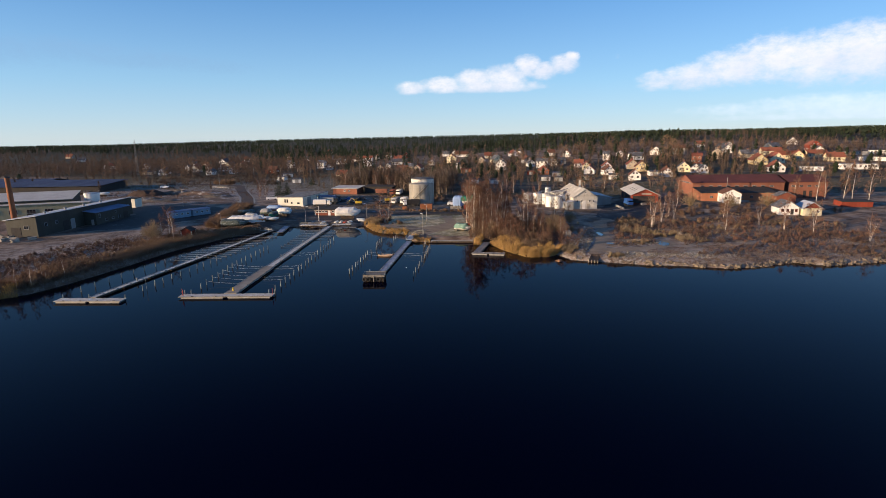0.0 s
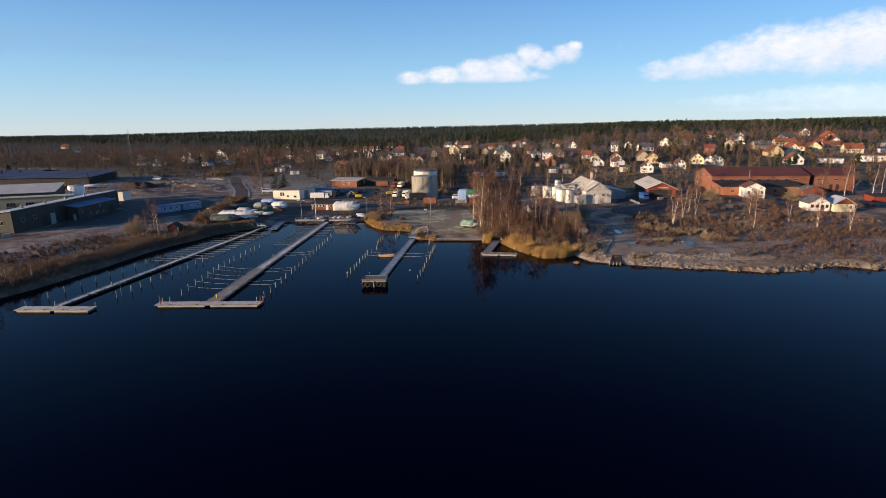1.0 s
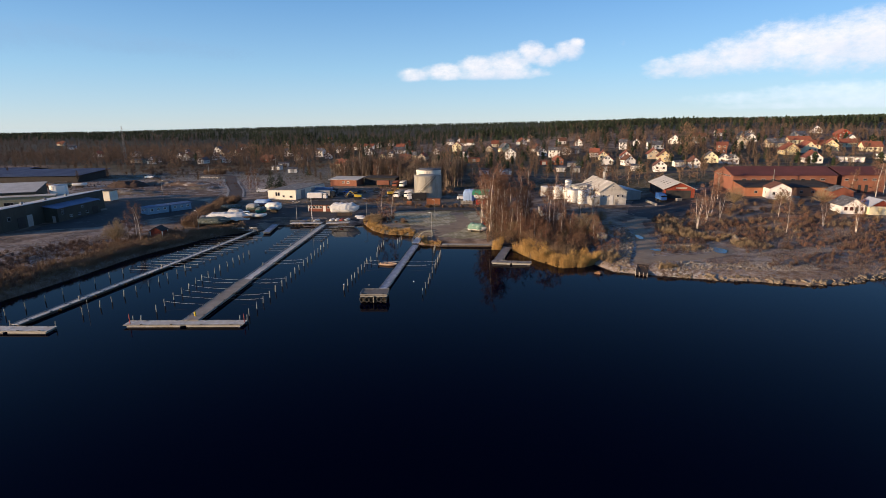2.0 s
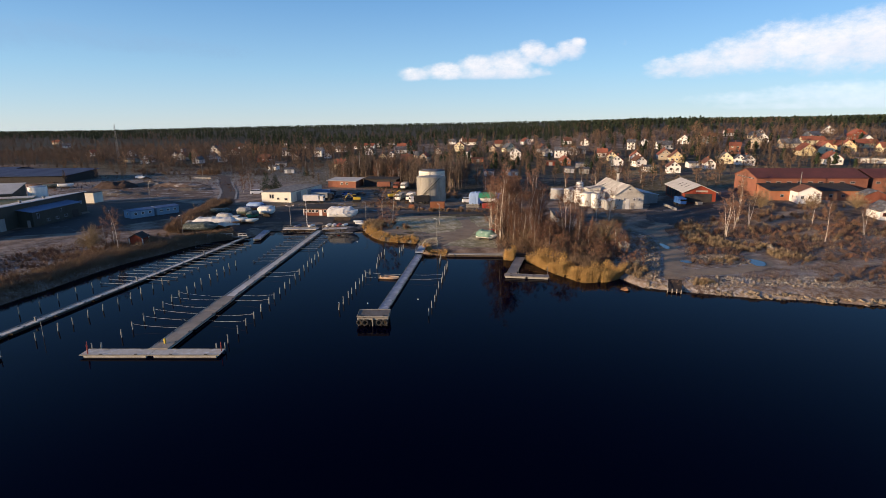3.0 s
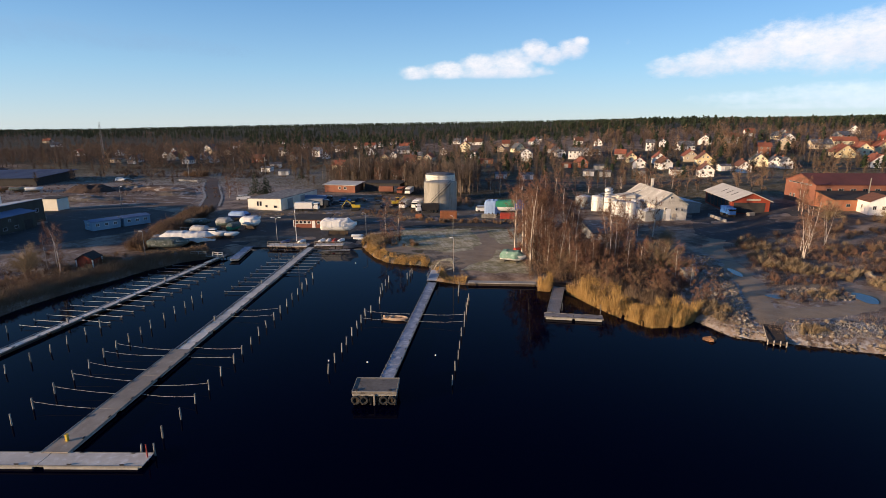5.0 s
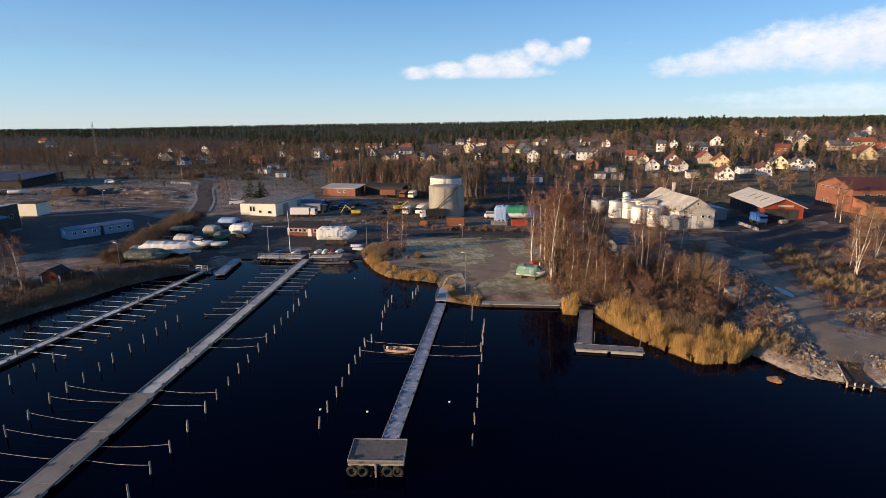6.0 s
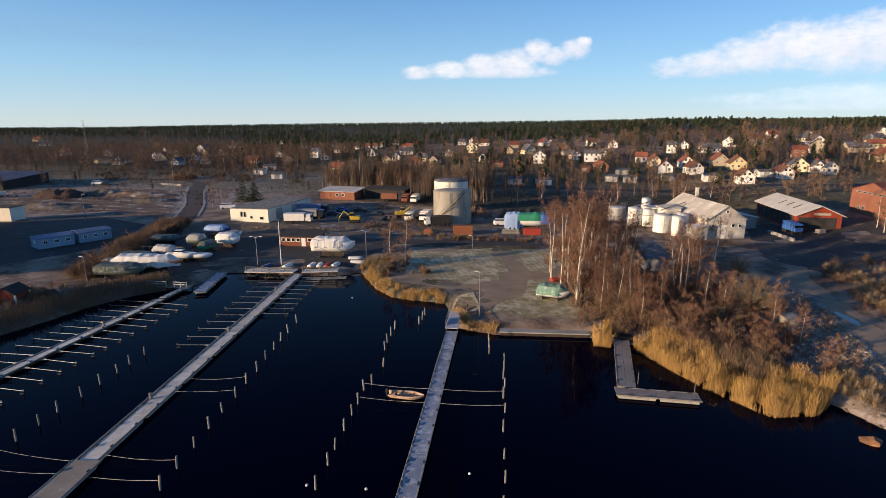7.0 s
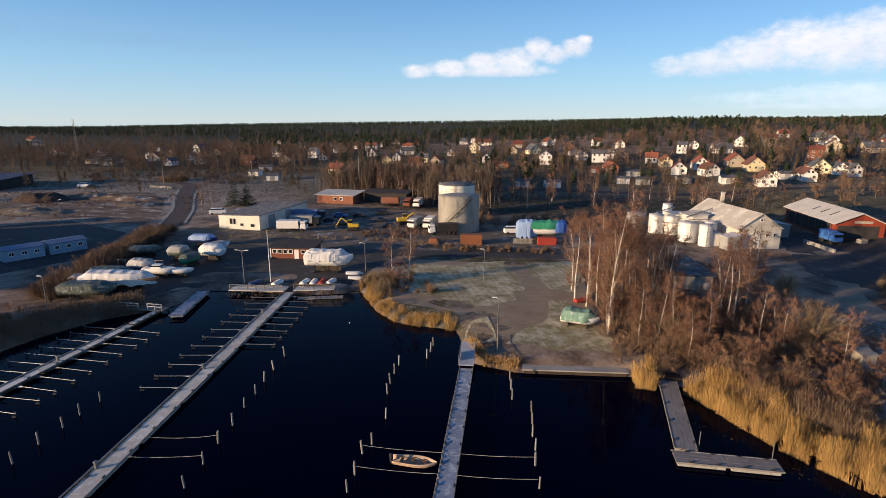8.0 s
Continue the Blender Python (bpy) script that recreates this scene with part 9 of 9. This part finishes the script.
def wood(name, spots, heights, tris, mat, label, conifer, seed, slim=0.011, pine=False, wide=1.2):
    """One mesh of many far trees: ragged crowns on stems, wide times as broad as usual; pines have rounded crowns high up."""
    g = np.random.default_rng(seed)
    n = len(spots)
    p = np.asarray(spots, float)
    h = np.asarray(heights, float)
    if pine:
        u = g.random((n, tris)) * 0.66 + 0.32
        reach = 0.24 * np.sqrt(np.clip(1 - ((u - 0.60) / 0.40) ** 2, 0.08, 1)) * g.uniform(0.45, 1.15, (n, tris))
    elif conifer:
        u = g.random((n, tris)) ** 0.75 * 0.82 + 0.16
        reach = (0.20 * (1 - u) ** 0.75 + 0.02) * g.uniform(0.6, 1.25, (n, tris))
    else:
        u = g.random((n, tris)) * 0.65 + 0.33
        reach = wide * 0.26 * np.sqrt(np.clip(1 - ((u - 0.62) / 0.42) ** 2, 0.05, 1)) * g.uniform(0.2, 1.1, (n, tris))
    a = g.uniform(0, 2 * np.pi, (n, tris))
    dirs = np.stack([np.cos(a), np.sin(a)], -1)
    side = np.stack([-np.sin(a), np.cos(a)], -1)
    base, H = p[:, None, :], h[:, None]
    wid = (0.06 if pine else 0.055 if conifer else slim) * H * g.uniform(0.6, 1.3, (n, tris))
    drop = -0.06 if conifer else 0.10
    inner = np.concatenate([dirs * (reach * H * (0.05 if conifer else 0.3))[..., None], ((u + (0.05 if conifer else -0.06)) * H)[..., None]], -1)
    outer = np.concatenate([dirs * (reach * H)[..., None], ((u + drop) * H)[..., None]], -1)
    off = np.concatenate([side * wid[..., None], 0 * wid[..., None]], -1)
    if conifer:
        v = np.stack([base + inner, base + outer + off, base + outer - off], 2)
    else:
        v = np.stack([base + inner + off, base + inner - off, base + outer], 2)
    v = v.reshape(-1, 3)
    s = np.array([[-1, 0, 0], [1, 0, 0], [0, 0, 0]])
    st = np.stack([p + [[-0.06, 0, -0.3]], p + [[0.06, 0, -0.3]], p + np.stack([0 * h, 0 * h, h * 0.95], 1)], 1).reshape(-1, 3)
    v = np.concatenate([v, st])
    f = np.arange(len(v)).reshape(-1, 3)
    return tagged(new(name, raw_mesh(v.tolist(), f.tolist(), mat, name)), label, "forest", kind="stuff")


def stems(name, spots, mat, label, seed):
    """One mesh of slim tapering trunks, three to a spot."""
    g = random.Random(seed)
    vs, fs = [], []
    for x, y, z in spots:
        for _ in range(3):
            a, b = x + g.gauss(0, 1.6), y + g.gauss(0, 1.6)
            h = g.uniform(7.5, 12.5)
            tube(vs, fs, [Vector((a, b, z - 0.2)), Vector((a + g.gauss(0, 0.2), b, z + h * 0.5)), Vector((a + g.gauss(0, 0.5), b, z + h))], [0.11, 0.07, 0.015], 3)
    return tagged(new(name, raw_mesh([tuple(v) for v in vs], fs, mat, name)), label, "forest", kind="stuff")


def wood_spots(count, y0, y1, seed, dens):
    g = random.Random(seed)
    out = []
    while len(out) < count:
        y = y0 + (y1 - y0) * g.random()
        x = g.uniform(-1.25, 1.1) * y
        if g.random() < dens(x, y) and (y > 700 or clear(x, y, 5.5)):
            out.append((x, y))
    zz = land(np.array([p[0] for p in out]), np.array([p[1] for p in out]))
    return [(x, y, float(z) - 0.1) for (x, y), z in zip(out, zz)]


def patch(x, y):
    return noise.noise((x * 0.008, y * 0.008, 5))


sp = wood_spots(3300, 345, 1000, 1, lambda x, y: 0.15 + 0.85 * ease(330, 560, y) * (patch(x, y) > -0.25) if not (-230 < x < -100 and y < 400) else 0.0)
wood("far_wood", sp, [rng.uniform(4, 7.5) if p[1] < 640 and p[0] > -120 else rng.uniform(6, 11) for p in sp], 70, "fartwigs", "bare grey-brown deciduous wood behind the houses", False, 1)
far_hedge = wood_spots(2600, 300, 600, 7, lambda x, y: (0.9 if x < -60 and y > 335 else 0.5) if not (-175 < x < -100 and y < 345) and not (x < -190 and y < 345) else 0.0)
gt = wood_spots(420, 285, 500, 9, lambda x, y: 0.8 if x > -110 else 0.2)
bb = [(rng.uniform(60, 330), rng.uniform(500, 600)) for _ in range(420)] + [(rng.uniform(-480, -140), rng.uniform(400, 640)) for _ in range(1500)]
bb = [(x, y, float(land(np.array([x]), np.array([y]))[0]) - 0.1) for x, y in bb if clear(x, y, 7)]
wood("birch_belt", bb, [rng.uniform(5.5, 10) for _ in bb], 80, "beltwigs", "belt of bare brown birches behind the gardens", False, 22, 0.009, wide=1.5)
wood("garden_wood", gt, [rng.uniform(5, 9) for _ in gt], 170, "fartwigs", "bare garden trees between the houses", False, 6, 0.009)
bs = [(x, y) for x, y in ((rng.uniform(-96, -26), rng.uniform(278, 332)) for _ in range(420)) if y > 299 or x > -54]
bs = [(x, y, float(land(np.array([x]), np.array([y]))[0]) - 0.1) for x, y in bs if clear(x, y, 8)]
wood("birch_stand", bs, [rng.uniform(7, 12) for _ in bs], 130, "fartwigs", "stand of slim bare birches behind the depot", False, 12, 0.006)
stems("birch_stand", bs, "dulltrunk", "close pale trunks of slim birches behind the depot", 13)
wood("far_scrub", far_hedge, [rng.uniform(2.0, 5.0) for _ in far_hedge], 46, "fartwigs", "bare hedges and thickets between the gardens", False, 5, wide=2.4)
sp = wood_spots(2300, 470, 1000, 2, lambda x, y: 0.05 + 0.95 * ease(540, 680, y) * (patch(x, y) < 0.25) if x > -0.47 * y else 0.9 * (y > 820))
wood("far_wood", sp, [rng.uniform(8, 13) for _ in sp], 60, "farneedles", "dark pine wood behind the houses", True, 2, pine=True)
sp = wood_spots(4600, 1000, 1800, 3, lambda x, y: 1.0)
wood("far_wood", sp, [rng.uniform(9, 12) for _ in sp], 27, "farneedles", "dense dark conifer forest towards the horizon", True, 3, pine=True)
sp = wood_spots(3600, 1400, 2600, 4, lambda x, y: 1.0)
wood("far_wood", sp, [rng.uniform(11, 13.5) for _ in sp], 21, "farneedles", "dense dark conifer forest on the horizon", True, 4, pine=True)
sp = wood_spots(150, 320, 480, 15, lambda x, y: 1.0 if x > -60 else 0.06)
wood("garden_wood", sp, [rng.uniform(5, 9) for _ in sp], 160, "needles", "dark garden pines between the houses", True, 16, pine=True)
sp = wood_spots(300, 318, 520, 19, lambda x, y: 1.0 if x > -60 else 0.3)
wood("garden_wood", sp, [rng.uniform(5, 9) for _ in sp], 150, "fartwigs", "bare brown garden trees before the houses", False, 17, 0.009)


def hummocks(name, outlines, count, lo, hi, mat, label, seed):
    """One mesh of low lumpy tussocks strewn over ellipses, clear of the tracks."""
    g = np.random.default_rng(seed)
    xs, ys = [], []
    for cx, cy, rx, ry, share in outlines:
        a, d = g.uniform(0, 2 * np.pi, int(count * share)), np.sqrt(g.random(int(count * share)))
        xs.append(cx + rx * d * np.cos(a))
        ys.append(cy + ry * d * np.sin(a))
    x, y = np.concatenate(xs), np.concatenate(ys)
    ok = (inland(x, y) > 0.8) & (track_gap(x, y) > 2.7)
    x, y = x[ok], y[ok]
    n = len(x)
    r = g.uniform(lo, hi, n)[:, None]
    a = np.arange(6)[None] * np.pi / 3 + g.uniform(0, 1, (n, 1))
    z = lie(x, y)[:, None]
    foot, brow = r * g.uniform(0.8, 1.3, (n, 6)), r * g.uniform(0.45, 0.8, (n, 6))
    x, y = x[:, None], y[:, None]
    low = np.stack([x + foot * np.cos(a), y + foot * np.sin(a), z - 0.08 + 0 * a], -1)
    mid = np.stack([x + brow * np.cos(a), y + brow * np.sin(a), z + r * g.uniform(0.35, 0.75, (n, 6))], -1)
    top = np.stack([x, y, z + r * g.uniform(0.6, 1.0, (n, 1))], -1)
    v = np.concatenate([low, mid, top], 1).reshape(-1, 3)
    one = [(k, (k + 1) % 6, 6 + (k + 1) % 6, 6 + k) for k in range(6)]
    cap = [(6 + k, 6 + (k + 1) % 6, 12) for k in range(6)]
    fs = [tuple(13 * i + q for q in f) for i in range(n) for f in one + cap]
    return tagged(new(name, raw_mesh(v.tolist(), fs, mat, name)), label, "tussocks", kind="stuff")


hummocks("tussocks", [(25, 153, 5.5, 15, 0.34), (40, 139, 18, 3, 0.05), (42, 155, 6, 3.5, 0.1), (31, 172, 2.5, 10, 0.08)], 2600, 0.18, 0.45, "tussock", "rimed grey-white tussocks of heath beside the track", 71)
hummocks("tussocks", [(-114, 126, 16, 34, 1.0)], 420, 0.12, 0.26, "tussock", "rimed tussocks of withered grass on the flat shore", 72)
for x, y in ((-1.5, 149.0), (-1.1, 148.2), (0.1, 147.4), (0.1, 146.7), (2.2, 149.0), (1.2, 146.8), (4.5, 142.5), (4.5, 141.6), (4.8, 147.5)):
    blades("reed_stalks", [(x + rng.gauss(0, 0.35), y + rng.gauss(0, 0.25), -0.05) for _ in range(4)], 0.15, 0.4, 0.02, 1.2, "reed", "few broken reed stalks lying on the lake", "reeds", False, int(y * 10))
